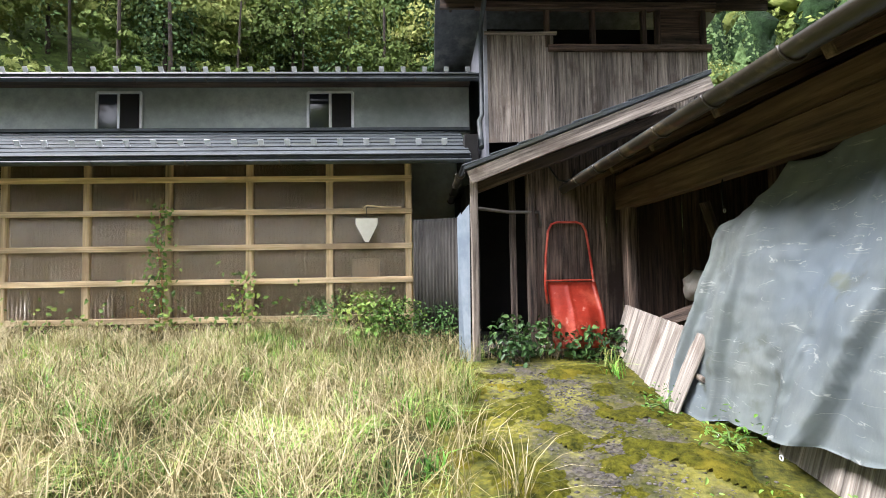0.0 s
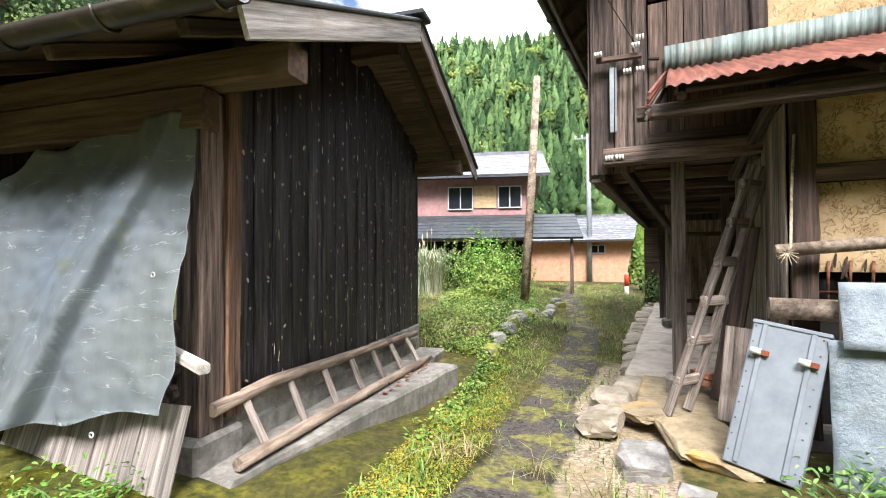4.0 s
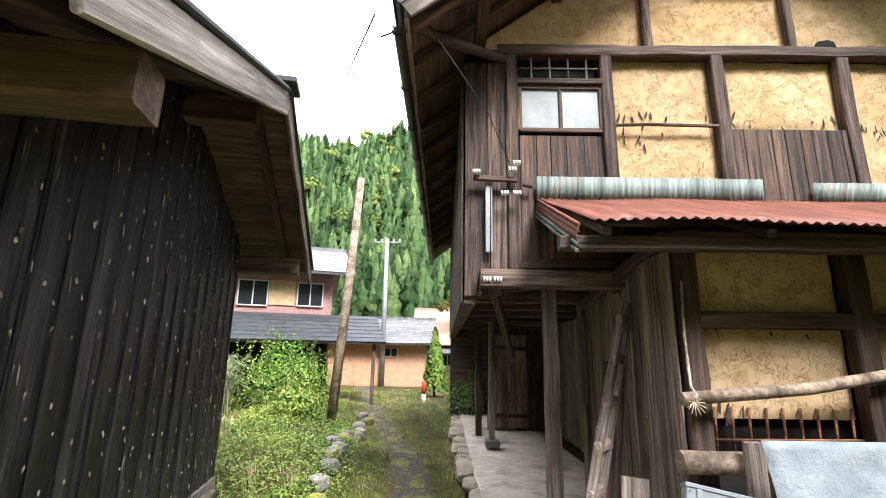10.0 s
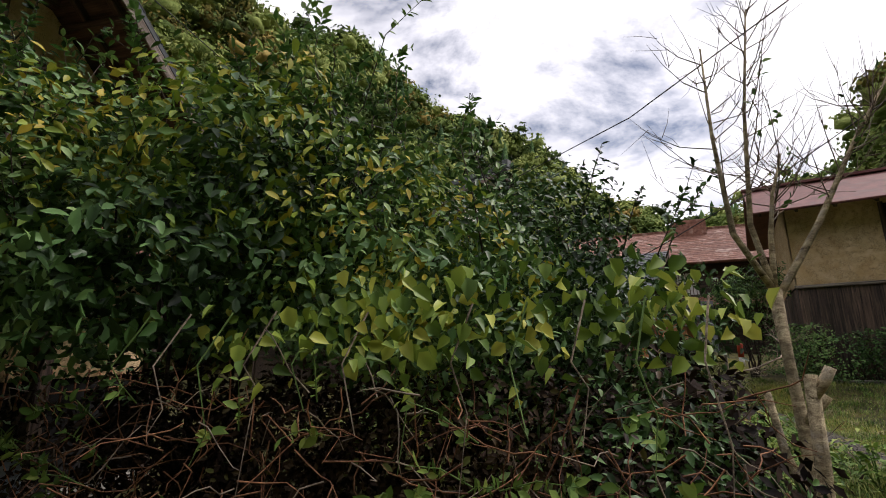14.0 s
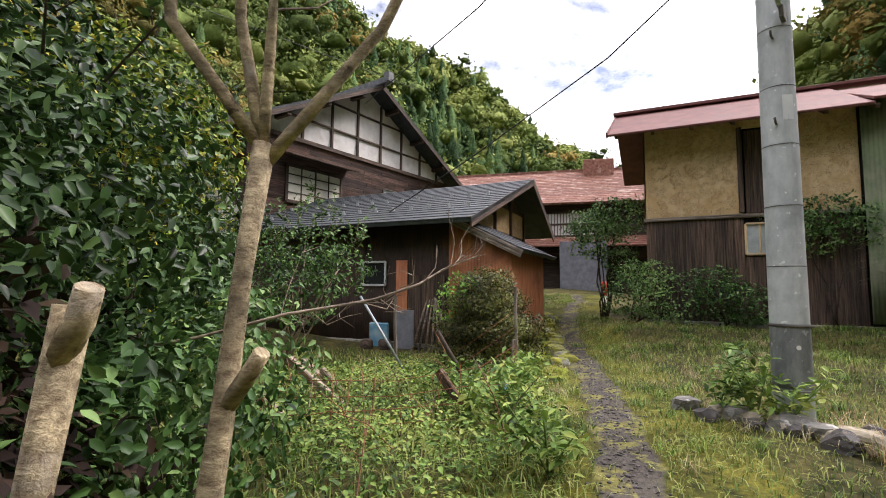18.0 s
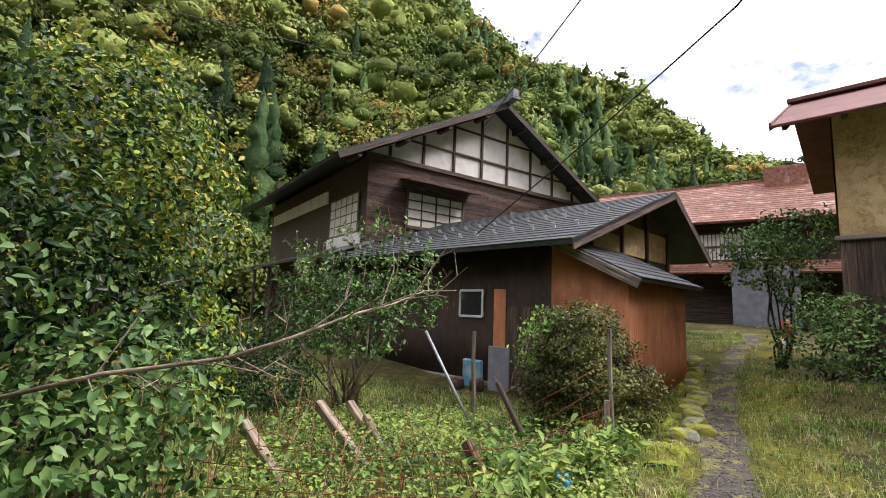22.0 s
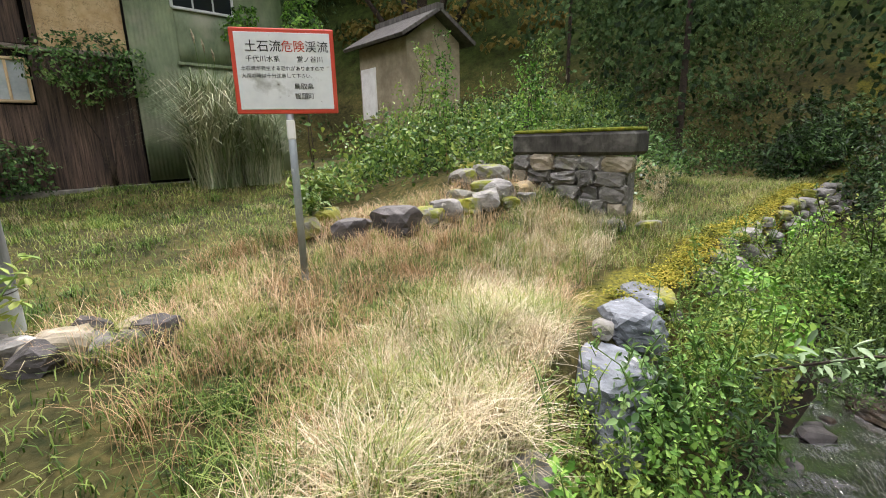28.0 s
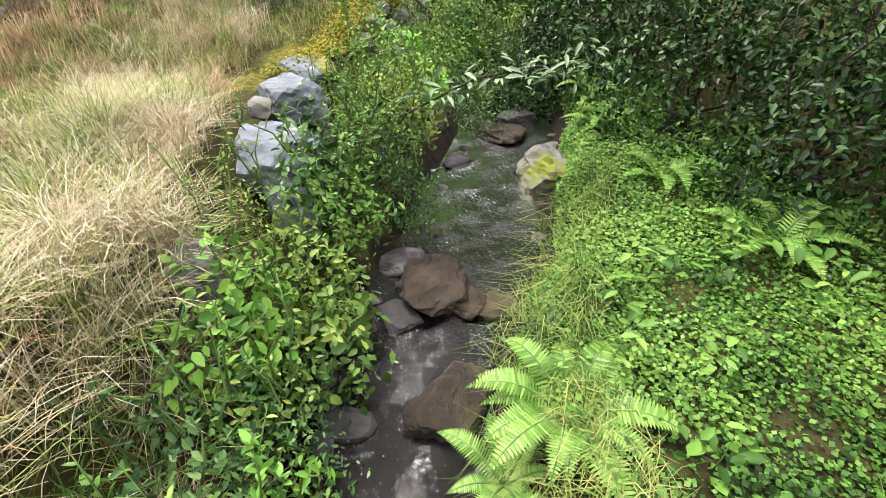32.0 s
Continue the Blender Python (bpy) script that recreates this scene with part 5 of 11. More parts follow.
def tower():
    h = thing("loft_tower", SX, SY, 0, SYAW, "tall board-clad loft with tiled roof and dark openings", "building")
    boards(h, (-1.5, 6.0), (-0.35, 6.0), 3.55, 5.42, 0.2, "greyboard", (0, -1), rough=0.004, seed=5, thick=0.025)
    boards(h, (-0.35, 6.0), (2.35, 6.0), 3.0, 5.12, 0.21, "grey", (0, -1), rough=0.004, seed=6)
    bar("sill_beam", h, (-0.45, 5.96, 5.18), (2.4, 5.96, 5.18), 0.10, 0.10, "dark", rough=0.008)
    bar("sill_beam", h, (-1.55, 5.97, 5.44), (-0.3, 5.97, 5.44), 0.06, 0.05, "grey", rough=0.006)
    for x in (-0.45, 0.35, 1.25, 1.5, 2.3):
        bar("stud", h, (x, 6.02, 5.2), (x, 6.02, 6.0), 0.09, 0.09, "dark", up=(0, 1, 0), rough=0.006)
    # near-black wall stands in for shade behind the loft openings
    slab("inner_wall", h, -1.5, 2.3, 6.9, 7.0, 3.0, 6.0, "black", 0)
    slab("wall_board", h, 1.5, 2.3, 6.03, 6.07, 5.2, 5.9, "dark", 0.004)
    slab("side_wall", h, -1.56, -1.5, 6.0, 9.0, 3.2, 5.9, "palegrey", 0.004, "pale sheet side wall")
    slab("side_wall", h, 2.3, 2.36, 6.0, 9.0, 2.6, 5.9, "dark", 0.004)
    slab("end_wall", h, -1.5, 2.3, 8.9, 9.0, 2.6, 5.9, "dark", 0.004)
    bar("plate", h, (-1.7, 5.98, 5.92), (2.5, 5.98, 5.92), 0.12, 0.12, "dark", rough=0.006)
    r = thing("roof", 0, 0, 0, 90)
    r.parent = h
    pitched(r, "slope", 5.1, 5.78, 7.5, 6.75, -3.6, 2.35, "slate", 0.07, rows=0.24)
    pitched(r, "slope", 9.9, 5.78, 7.5, 6.75, -3.6, 2.35, "slate", 0.07)
    for k in range(9):
        y = -3.4 + 0.68 * k
        bar("rafter", r, (5.15, y, 5.74), (7.4, y, 6.66), 0.06, 0.08, "dark")
    half_gutter(h, (-2.35, 5.05, 5.76), (3.6, 5.05, 5.76), 0.05, "roofdark", 1.0)
    tube("downpipe", h, [(-1.62, 5.05, 5.72), (-1.62, 5.9, 5.5), (-1.62, 5.93, 4.0), (-1.72, 5.5, 3.75), (-1.75, 5.0, 3.2)], 0.04, "roofdark")
    slab("eave_wall", h, -2.3, 3.5, 6.02, 6.06, 5.9, 6.1, "dark", 0)


def black_shed():
    h = thing("black_shed", SX, SY, 0, SYAW, "open-fronted shed clad in charred black boards with deep eaves", "shed")

    def under(s):
        x = 0.3 + s
        return 2.48 + 0.475 * (x + 0.62) - 0.05 if x < 2.1 else 3.70 - 0.42 * (x - 2.1)
    boards(h, (0.3, 0.0), (4.08, 0.0), 0.34, 3.5, 0.235, "char", (0, -1), top=under, seed=1, vary=0.12, thick=0.022, gap=0.006)
    for x in np.arange(0.42, 4.0, 0.235):
        bar("cover_strip", h, (x + 0.11, -0.016, 0.34), (x + 0.11, -0.016, under(x - 0.19) - 0.02), 0.03, 0.018, "char", up=(0, 1, 0))
    r = np.random.default_rng(6)
    knot = bmesh.new()
    bmesh.ops.create_icosphere(knot, subdivisions=2, radius=0.0125)
    me = bpy.data.meshes.new("knot")
    knot.to_mesh(me)
    knot.free()
    me.materials.append(M["knot"])
    for k in range(16):
        for z in np.arange(0.5, under(0.235 * k + 0.1) - 0.1, 0.19):
            x, zz = 0.3 + 0.235 * k + r.uniform(0.05, 0.19), z + r.uniform(-0.1, 0.1)
            m = Matrix.Translation((x, -0.024, zz)) @ Matrix.Rotation(r.normal(0, 0.4), 4, "Y") @ Matrix.Diagonal((r.uniform(0.5, 1.1), 0.35, r.uniform(0.6, 1.8), 1))
            link("knot", me, None, h, m)
        # pale scars where the char has split off beside the joints
        for z in np.arange(0.5, under(0.235 * k + 0.1) - 0.3, 0.34):
            if r.random() < 0.6:
                x = 0.3 + 0.235 * k + r.choice((0.012, 0.028, 0.205, 0.225))
                link("scar", me, None, h, Matrix.Translation((x, -0.023, z + r.uniform(-0.15, 0.15))) @ Matrix.Rotation(r.normal(0, 0.12), 4, "Y") @ Matrix.Diagonal((r.uniform(0.15, 0.32), 0.25, r.uniform(1.5, 4.5), 1)))
    slab("back_wall", h, 4.02, 4.1, 0.03, 4.3, 0.2, 2.75, "dark", 0)
    bar("corner_post", h, (0.05, 0.02, 0.2), (0.05, 0.02, 2.4), 0.2, 0.2, "brown", up=(0, 1, 0), rough=0.006, seed=2)
    bar("corner_post", h, (0.225, -0.02, 0.3), (0.225, -0.02, 2.62), 0.13, 0.17, "cracked", up=(0, 1, 0), rough=0.014, seed=3)
    bar("door_post", h, (0.0, 4.05, 0.2), (0.0, 4.05, 2.4), 0.13, 0.15, "brown", up=(0, 1, 0), rough=0.008)
    bar("lintel", h, (0.0, -0.1, 2.28), (0.0, 4.25, 2.28), 0.16, 0.26, "beam", rough=0.008)
    bar("purlin", h, (0.05, -0.7, 2.52), (0.05, 4.3, 2.52), 0.20, 0.20, "beam", rough=0.006, label="heavy purlin with sawn pale end")
    bar("purlin", h, (2.1, -0.55, 3.5), (2.1, 4.3, 3.5), 0.16, 0.18, "soffit")
    bar("purlin", h, (4.05, -0.7, 2.62), (4.05, 4.3, 2.62), 0.16, 0.2, "soffit", rough=0.006)
    # roof
    for xe, ze in ((-0.68, 2.47), (4.68, 2.66)):
        pitched(h, "soffit", xe, ze, 2.1, 3.70, -0.75, 4.35, "soffit", 0.03)
        pitched(h, "roof_sheet", xe - 0.04 * np.sign(2.1 - xe), ze + 0.04, 2.1, 3.745, -0.8, 4.4, "roofdark", 0.035, seam=0)
    for y in np.arange(-0.5, 4.3, 0.9):
        bar("rafter", h, (-0.6, y, 2.45), (2.1, y, 3.66), 0.07, 0.08, "soffit")
        bar("rafter", h, (4.6, y, 2.64), (2.1, y, 3.66), 0.07, 0.08, "soffit")
    bar("verge_board", h, (-0.5, -0.76, 2.50), (2.13, -0.76, 3.66), 0.03, 0.19, "pale_grey", up=(0, 0, 1), rough=0.006, label="silvered verge board")
    bar("verge_board", h, (4.7, -0.76, 2.58), (2.1, -0.76, 3.66), 0.03, 0.17, "grey", up=(0, 0, 1), rough=0.006)
    bar("ridge_cap", h, (2.1, -0.84, 3.80), (2.1, 4.4, 3.80), 0.26, 0.05, "roofdark")
    half_gutter(h, (-0.74, -0.95, 2.50), (-0.74, 4.42, 2.47), 0.075)
    # inside
    slab("floor_slab", h, -0.1, 4.0, -0.05, 4.3, -0.1, 0.2, "concrete", 0.02)
    bar("brace", h, (1.6, 4.1, 0.4), (0.9, 3.9, 2.2), 0.1, 0.1, "grey", rough=0.008)
    bar("brace", h, (1.1, 4.1, 0.5), (1.5, 3.95, 1.6), 0.07, 0.07, "grey", rough=0.008)
    bar("inner_post", h, (1.3, 3.2, 0.2), (1.3, 3.2, 2.6), 0.12, 0.12, "brown", up=(0, 1, 0), rough=0.008)
    # concrete ledge and footing
    f = thing("concrete_ledge", SX, SY, 0, SYAW, "worn concrete ledge with moss along the shed", "ledge")
    b = box_bm(3.2, 1.0, 0.36, 0.03)
    bmesh.ops.subdivide_edges(b, edges=b.edges[:], cuts=8, use_grid_fill=True)
    for v in b.verts:
        a = (v.co.x + 1.6) / 3.2
        front = 0.30 + 0.55 * a
        v.co.y = -0.05 - (0.5 - v.co.y) * front
        v.co += Vector((noise.noise(v.co * 3), noise.noise(v.co * 3 + Vector((5, 0, 0))), noise.noise(v.co * 3 + Vector((0, 7, 0))))) * 0.022
    part("ledge", b, M["concrete"], f, "", Matrix.Translation((1.48, 0.0, -0.13)))
    slab("apron", f, 3.0, 4.1, -0.42, -0.03, -0.35, 0.02, "concrete", 0.02)
    slab("footing", f, 0.2, 4.1, -0.03, 0.1, -0.1, 0.36, "concrete", 0.01)
    slab("post_base", f, -0.12, 0.3, -0.12, 0.16, -0.05, 0.24, "concrete", 0.03)



long_house()
lean_to()
tower()
black_shed()


# ---- the farmhouse beside the lane ----
KX, KY, KYAW = 5.55, 0.3, -90


def rake(s, apex=3.45, top=7.55, slope=0.75):
    return top - slope * abs(s - apex)


def farmhouse():
    h = thing("farmhouse", KX, KY, 0, KYAW, "old timber-framed farmhouse with ochre mud plaster panels", "house")
    posts = (0.5, 1.52, 2.72, 4.08, 5.47, 6.88)
    # timber frame of the upper storey
    for k, u in enumerate(posts):
        bar("post", h, (u, -0.02, 2.25 if k < 2 else 3.2), (u, -0.02, 4.95), 0.13, 0.13, "brown", up=(0, 1, 0), rough=0.012, seed=k)
    bar("beam", h, (0.35, -0.03, 4.90), (6.98, -0.03, 4.90), 0.13, 0.13, "dark", rough=0.014, seed=9)
    bar("beam", h, (1.2, -0.03, 5.83), (5.75, -0.03, 5.83), 0.12, 0.11, "dark", rough=0.014, seed=10)
    bar("beam", h, (2.5, -0.03, 6.62), (4.4, -0.03, 6.62), 0.12, 0.10, "dark", rough=0.012)
    for u, a, b in ((2.02, 4.95, 5.8), (3.6, 4.95, 5.8), (5.22, 4.95, 5.8), (3.5, 5.85, 7.2), (2.7, 5.85, 6.6), (4.4, 5.85, 6.6)):
        bar("stud", h, (u, -0.02, a), (u, -0.02, b), 0.09, 0.09, "brown", up=(0, 1, 0), rough=0.012, seed=int(u * 10))
    # mud plaster panels between the posts
    for k, (a, b) in enumerate(zip(posts[1:-1], posts[2:])):
        low = 4.02 if k == 1 else 3.3
        plaster(h, a + 0.05, b - 0.05, low, 4.85, seed=k)
    gable_panel(h, seed=9)
    r = np.random.default_rng(61)
    rows = ((1.62, 2.62, 4.12, 9), (1.65, 2.4, 3.92, 6), (2.85, 3.98, 4.10, 8), (4.2, 5.35, 4.05, 10), (5.6, 6.7, 3.98, 9), (1.75, 2.75, 1.28, 6), (3.0, 4.1, 1.3, 6), (1.8, 2.7, 1.83, 4))
    for a, b, z, count in rows:
        for k in range(count):
            u, v = r.uniform(a, b), 0.008 if z > 2.5 else -1.012
            gx, gz = r.uniform(0.007, 0.013), r.uniform(0.02, 0.07)
            crumb = bmesh.new()
            ring = [crumb.verts.new((gx * math.cos(q) * r.uniform(0.6, 1.4), 0, gz * math.sin(q) * r.uniform(0.6, 1.3))) for q in np.linspace(0, 2 * math.pi, 8)[:-1]]
            tip = crumb.verts.new((0, -0.004, 0))
            for p, q in zip(ring, ring[1:] + ring[:1]):
                crumb.faces.new((p, q, tip))
            part("crumbled_gap", crumb, M["darkbark"], h, "", Matrix.Translation((u, v, z + r.normal(0, 0.05))) @ Matrix.Rotation(r.normal(0, 0.25), 4, "Y"))
    # black lump on the plaster; its colour stands in for a hole's shade
    stone_hole = bmesh.new()
    bmesh.ops.create_icosphere(stone_hole, subdivisions=2, radius=0.11, matrix=Matrix.Translation((4.0, 0.0, 5.03)) @ Matrix.Diagonal((1.2, 0.35, 0.75, 1)))
    for q in stone_hole.verts:
        q.co += Vector((noise.noise(q.co * 9), 0, noise.noise(q.co * 9 + Vector((3, 0, 0))))) * 0.04
    part("broken_hole", stone_hole, M["black"], h, "black lump standing in for the dark inside of a hole in the plaster")
    # black slab puts the shade behind the upper panels into its colour
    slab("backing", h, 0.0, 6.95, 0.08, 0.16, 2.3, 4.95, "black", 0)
    # window bay and its boards
    boards(h, (0.57, -0.03), (1.46, -0.03), 2.42, 3.9, 0.16, "dark", (0, -1), seed=2)
    glazed(h, 0.58, 1.45, 3.96, 4.46, -0.04, 2, 1, "dark", 0.04, "frost")
    bar("rail", h, (0.55, -0.05, 4.52), (1.48, -0.05, 4.52), 0.08, 0.06, "dark")
    for k in range(4):
        bar("lattice_bar", h, (0.72 + 0.2 * k, -0.03, 4.55), (0.72 + 0.2 * k, -0.03, 4.85), 0.02, 0.02, "grey", up=(0, 1, 0))
    bar("lattice_bar", h, (0.58, -0.03, 4.7), (1.45, -0.03, 4.7), 0.02, 0.02, "grey")
    # black sheet standing in for the shade behind the lattice
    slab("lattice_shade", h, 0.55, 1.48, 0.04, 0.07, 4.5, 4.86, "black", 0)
    boards(h, (2.78, -0.04), (4.02, -0.04), 3.2, 4.0, 0.15, "dark", (0, -1), seed=7)
    bar("rail", h, (1.55, -0.06, 4.02), (2.68, -0.06, 4.02), 0.03, 0.03, "brown", rough=0.01)
    bar("loose_lath", h, (5.5, -0.1, 3.85), (6.6, -0.14, 3.35), 0.04, 0.03, "brown", rough=0.012)
    # boarded corner
    boards(h, (0.0, -0.03), (0.44, -0.03), 2.2, 4.75, 0.22, "brown", (0, -1), seed=12, rough=0.006)
    boards(h, (-0.02, 0.0), (-0.02, 9.5), 2.15, 4.75, 0.24, "brown", (-1, 0), seed=13)
    bar("jetty_beam", h, (0.15, -0.12, 2.36), (1.85, -0.12, 2.36), 0.16, 0.17, "brown", rough=0.012, seed=4)
    bar("jetty_beam", h, (0.5, -0.02, 2.52), (1.55, -0.02, 2.52), 0.12, 0.10, "dark", rough=0.01)
    for v in (0.9, 1.9, 2.9, 3.9, 4.9, 5.9):
        bar("joist", h, (0.0, v, 2.3), (2.0, v, 2.3), 0.1, 0.13, "dark", rough=0.008, seed=int(v))
    slab("floor_deck", h, 0.0, 7.0, 0.1, 9.5, 2.38, 2.44, "soffit", 0)
    bar("plate", h, (0.06, 0.0, 2.2), (0.06, 9.5, 2.2), 0.14, 0.14, "dark", rough=0.01)
    # roof
    for ue, apex in ((-0.56, 3.45), (7.6, 3.45)):
        pitched(h, "roof_deck", ue, rake(ue) + 0.05, apex, rake(apex) + 0.05, -1.0, 10.0, "soffit", 0.04)
        pitched(h, "roof_cover", ue - 0.06 * np.sign(apex - ue), rake(ue) + 0.08, apex, rake(apex) + 0.13, -1.05, 10.0, "roofdark", 0.08, rows=0.4)
        s = np.sign(apex - ue)
        for v in (-0.85, -0.35, 0.4, 1.1, 1.8, 2.5, 3.2, 3.9, 4.6, 5.3, 6.0, 6.7, 7.4, 8.1):
            bar("rafter", h, (ue + 0.03 * s, v, rake(ue)), (apex, v, rake(apex)), 0.08, 0.10, "soffit", rough=0.008, seed=int(v * 3))
        for f in (0.18, 0.4, 0.62, 0.84):
            u = ue + (apex - ue) * f
            bar("purlin", h, (u, -0.95, rake(u) - 0.1), (u, 0.1, rake(u) - 0.1), 0.12, 0.13, "soffit", rough=0.01)
        bar("verge_board", h, (ue, -1.03, rake(ue) + 0.03), (apex, -1.03, rake(apex) + 0.03), 0.04, 0.16, "grey", rough=0.006)
        bar("eave_board", h, (ue, -1.0, rake(ue) + 0.02), (ue, 10.0, rake(ue) + 0.02), 0.04, 0.1, "grey")
    half_gutter(h, (-0.63, -1.0, rake(-0.56) - 0.06), (-0.63, 10.0, rake(-0.56) - 0.06), 0.055, "gutter", 0.9)
    bar("verge_cap", h, (0.12, -1.08, rake(0.12) - 0.12), (0.30, -1.08, rake(0.3) - 0.12), 0.03, 0.16, "pale_grey", label="white-painted end board")
    tube("outrigger", h, [(0.5, 0.0, 4.8), (-0.3, -0.5, 4.72), (-0.5, -0.8, 4.62)], 0.05, "soffit")
    # lower storey
    boards(h, (1.52, -1.05), (1.52, 1.15), 0.08, 2.45, 0.2, "grey", (-1, 0), seed=21, rough=0.004)
    boards(h, (1.52, 1.15), (2.2, 1.15), 0.08, 2.3, 0.2, "brown", (0, 1), seed=22)
    boards(h, (2.2, 1.15), (2.2, 6.2), 0.08, 2.3, 0.2, "grey", (-1, 0), seed=23)
    bar("post", h, (1.5, 1.15, 0.05), (1.5, 1.15, 2.3), 0.13, 0.13, "grey", up=(0, 1, 0), rough=0.01, seed=26)
    bar("post", h, (1.5, 3.2, 0.05), (1.5, 3.2, 2.3), 0.12, 0.12, "brown", up=(0, 1, 0), rough=0.01, seed=27)
    for u in (1.62, 2.88, 4.2, 5.5, 6.85):
        bar("post", h, (u, -1.05, 0.05), (u, -1.05, 2.58), 0.15, 0.13, "dark", up=(0, 1, 0), rough=0.012, seed=int(u * 7))
    bar("rail", h, (1.6, -1.08, 1.92), (6.9, -1.08, 1.92), 0.07, 0.12, "dark", rough=0.012)
    bar("rail", h, (1.6, -1.06, 2.53), (6.9, -1.06, 2.53), 0.12, 0.12, "dark", rough=0.01)
    for k, (a, b) in enumerate(((1.7, 2.8), (2.96, 4.12), (4.28, 5.42), (5.58, 6.78))):
        plaster(h, a, b, 1.22, 1.86, v=-1.0, seed=30 + k)
        plaster(h, a, b, 1.98, 2.48, v=-1.0, seed=40 + k)
        for j in range(9):
            u = a + 0.06 + (b - a - 0.12) * j / 8
            tube("wattle", h, [(u, -1.0, 0.95), (u + 0.01, -1.01, 1.3)], 0.010, "twig", sides=5)
        tube("wattle", h, [(a, -1.02, 1.08), (b, -1.02, 1.09)], 0.009, "twig", sides=5)
    # black slab in place of the shade behind the lower wall
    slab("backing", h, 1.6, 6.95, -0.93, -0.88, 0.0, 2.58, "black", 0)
    slab("footing", h, 1.5, 6.95, -1.1, -0.9, -0.2, 0.12, "concrete", 0.02)
    # far and hidden walls
    slab("side_wall", h, 6.92, 7.0, 0.1, 9.5, 2.4, 5.0, "brown", 0)
    slab("side_wall", h, 6.93, 6.99, -1.0, 9.5, 0.0, 2.4, "brown", 0)
    slab("end_wall", h, 0.0, 7.0, 9.42, 9.5, 0.0, 5.0, "dark", 0)
    # rusted canopy
    c = thing("canopy")
    c.parent = h
    c.name = "canopy"

    def lip(a, b):
        return 0.03 * math.sin(a * 9) * b + 0.02 * float(noise.noise(Vector((a * 7, b * 2, 1))))
    sheet("canopy_sheet", c, (6.95, -0.06, 3.20), (-6.2, 0, 0), (0, -1.66, -0.73), 4, 6, "rust", wave=0.011, pitch=0.076, thick=0.003, sag=lip)
    # the sheet's end bent down over the open side
    sheet("end_flap", c, (0.75, -0.06, 3.19), (-0.09, -1.66, -0.73), (-0.02, 0.0, -0.19), 4, 3, "rust", wave=0.0, jitter=0.008, thick=0.003, sag=lambda a, b: 0.02 * math.sin(b * 15))
    for k in range(5):
        tube("rib", c, [(0.735 - 0.004 * k, -0.06, 3.18 - 0.042 * k), (0.645 - 0.004 * k, -1.72, 2.45 - 0.042 * k)], 0.013, "rust" if k < 3 else "verdigris", sides=6)
    sheet("flashing", c, (3.0, -0.09, 3.17), (-2.28, 0, 0), (0, -0.03, 0.24), 4, 2, "verdigris", wave=0.009, pitch=0.06, jitter=0.02, thick=0.003)
    sheet("flashing", c, (6.75, -0.09, 3.17), (-3.25, 0, 0), (0, -0.03, 0.21), 4, 2, "verdigris", wave=0.009, pitch=0.06, jitter=0.02, thick=0.003, seed=5)
    bar("canopy_purlin", c, (0.56, -1.55, 2.37), (6.9, -1.55, 2.39), 0.08, 0.10, "dark", rough=0.01)
    bar("canopy_purlin", c, (0.8, -0.9, 2.72), (6.9, -0.9, 2.72), 0.08, 0.08, "dark", rough=0.01)
    for u in (0.85, 1.9, 2.95, 4.0, 5.05, 6.1):
        bar("canopy_rafter", c, (u, -0.05, 3.12), (u, -1.66, 2.43), 0.06, 0.06, "dark", rough=0.008)
    # posts of the passage, platform and boarded end
    bar("passage_post", h, (0.83, 0.0, 0.12), (0.83, 0.0, 2.3), 0.13, 0.13, "grey", up=(0, 1, 0), rough=0.014, seed=5)
    bar("passage_post", h, (0.55, 5.7, 0.0), (0.55, 5.7, 2.3), 0.13, 0.13, "brown", up=(0, 1, 0), rough=0.014, seed=6)
    slab("post_base", h, 0.70, 0.96, -0.13, 0.13, -0.08, 0.16, "concrete", 0.03)
    bar("bracket", h, (0.3, 0.1, 2.3), (0.83, 2.6, 1.6), 0.08, 0.1, "dark", rough=0.012)
    bar("bracket", h, (1.5, -1.02, 2.56), (1.36, 0.75, 2.2), 0.07, 0.1, "brown", rough=0.012)
    boards(h, (0.8, 6.4), (2.2, 6.4), -0.05, 2.25, 0.2, "brown", (0, -1), seed=24)


def plaster(parent, a, b, z0, z1, v=0.02, seed=0):
    """A slab of mud daub with an uneven face and crumbled rim."""
    nx, nz = max(6, int((b - a) / 0.07)), max(6, int((z1 - z0) / 0.07))
    bm = bmesh.new()
    grid = []
    for j in range(nz + 1):
        row = []
        for i in range(nx + 1):
            x, z = a + (b - a) * i / nx, z0 + (z1 - z0) * j / nz
            q = Vector((x * 3.1 + seed * 7, z * 3.1, seed))
            d = 0.012 * noise.noise(q) + 0.007 * noise.noise(q * 5)
            edge = min(i, nx - i, j, nz - j)
            if edge == 0:
                d += 0.02 + 0.015 * abs(noise.noise(q * 4))
            row.append(bm.verts.new((x, v + d, z)))
        grid.append(row)
    for j in range(nz):
        for i in range(nx):
            bm.faces.new((grid[j][i], grid[j][i + 1], grid[j + 1][i + 1], grid[j + 1][i]))
    back = [[bm.verts.new((x, v + 0.05, z)) for x in (a, b)] for z in (z0, z1)]
    bm.faces.new((back[0][0], back[1][0], back[1][1], back[0][1]))
    return part("plaster_panel", bm, M["mud"], parent, "", None, smooth=True)


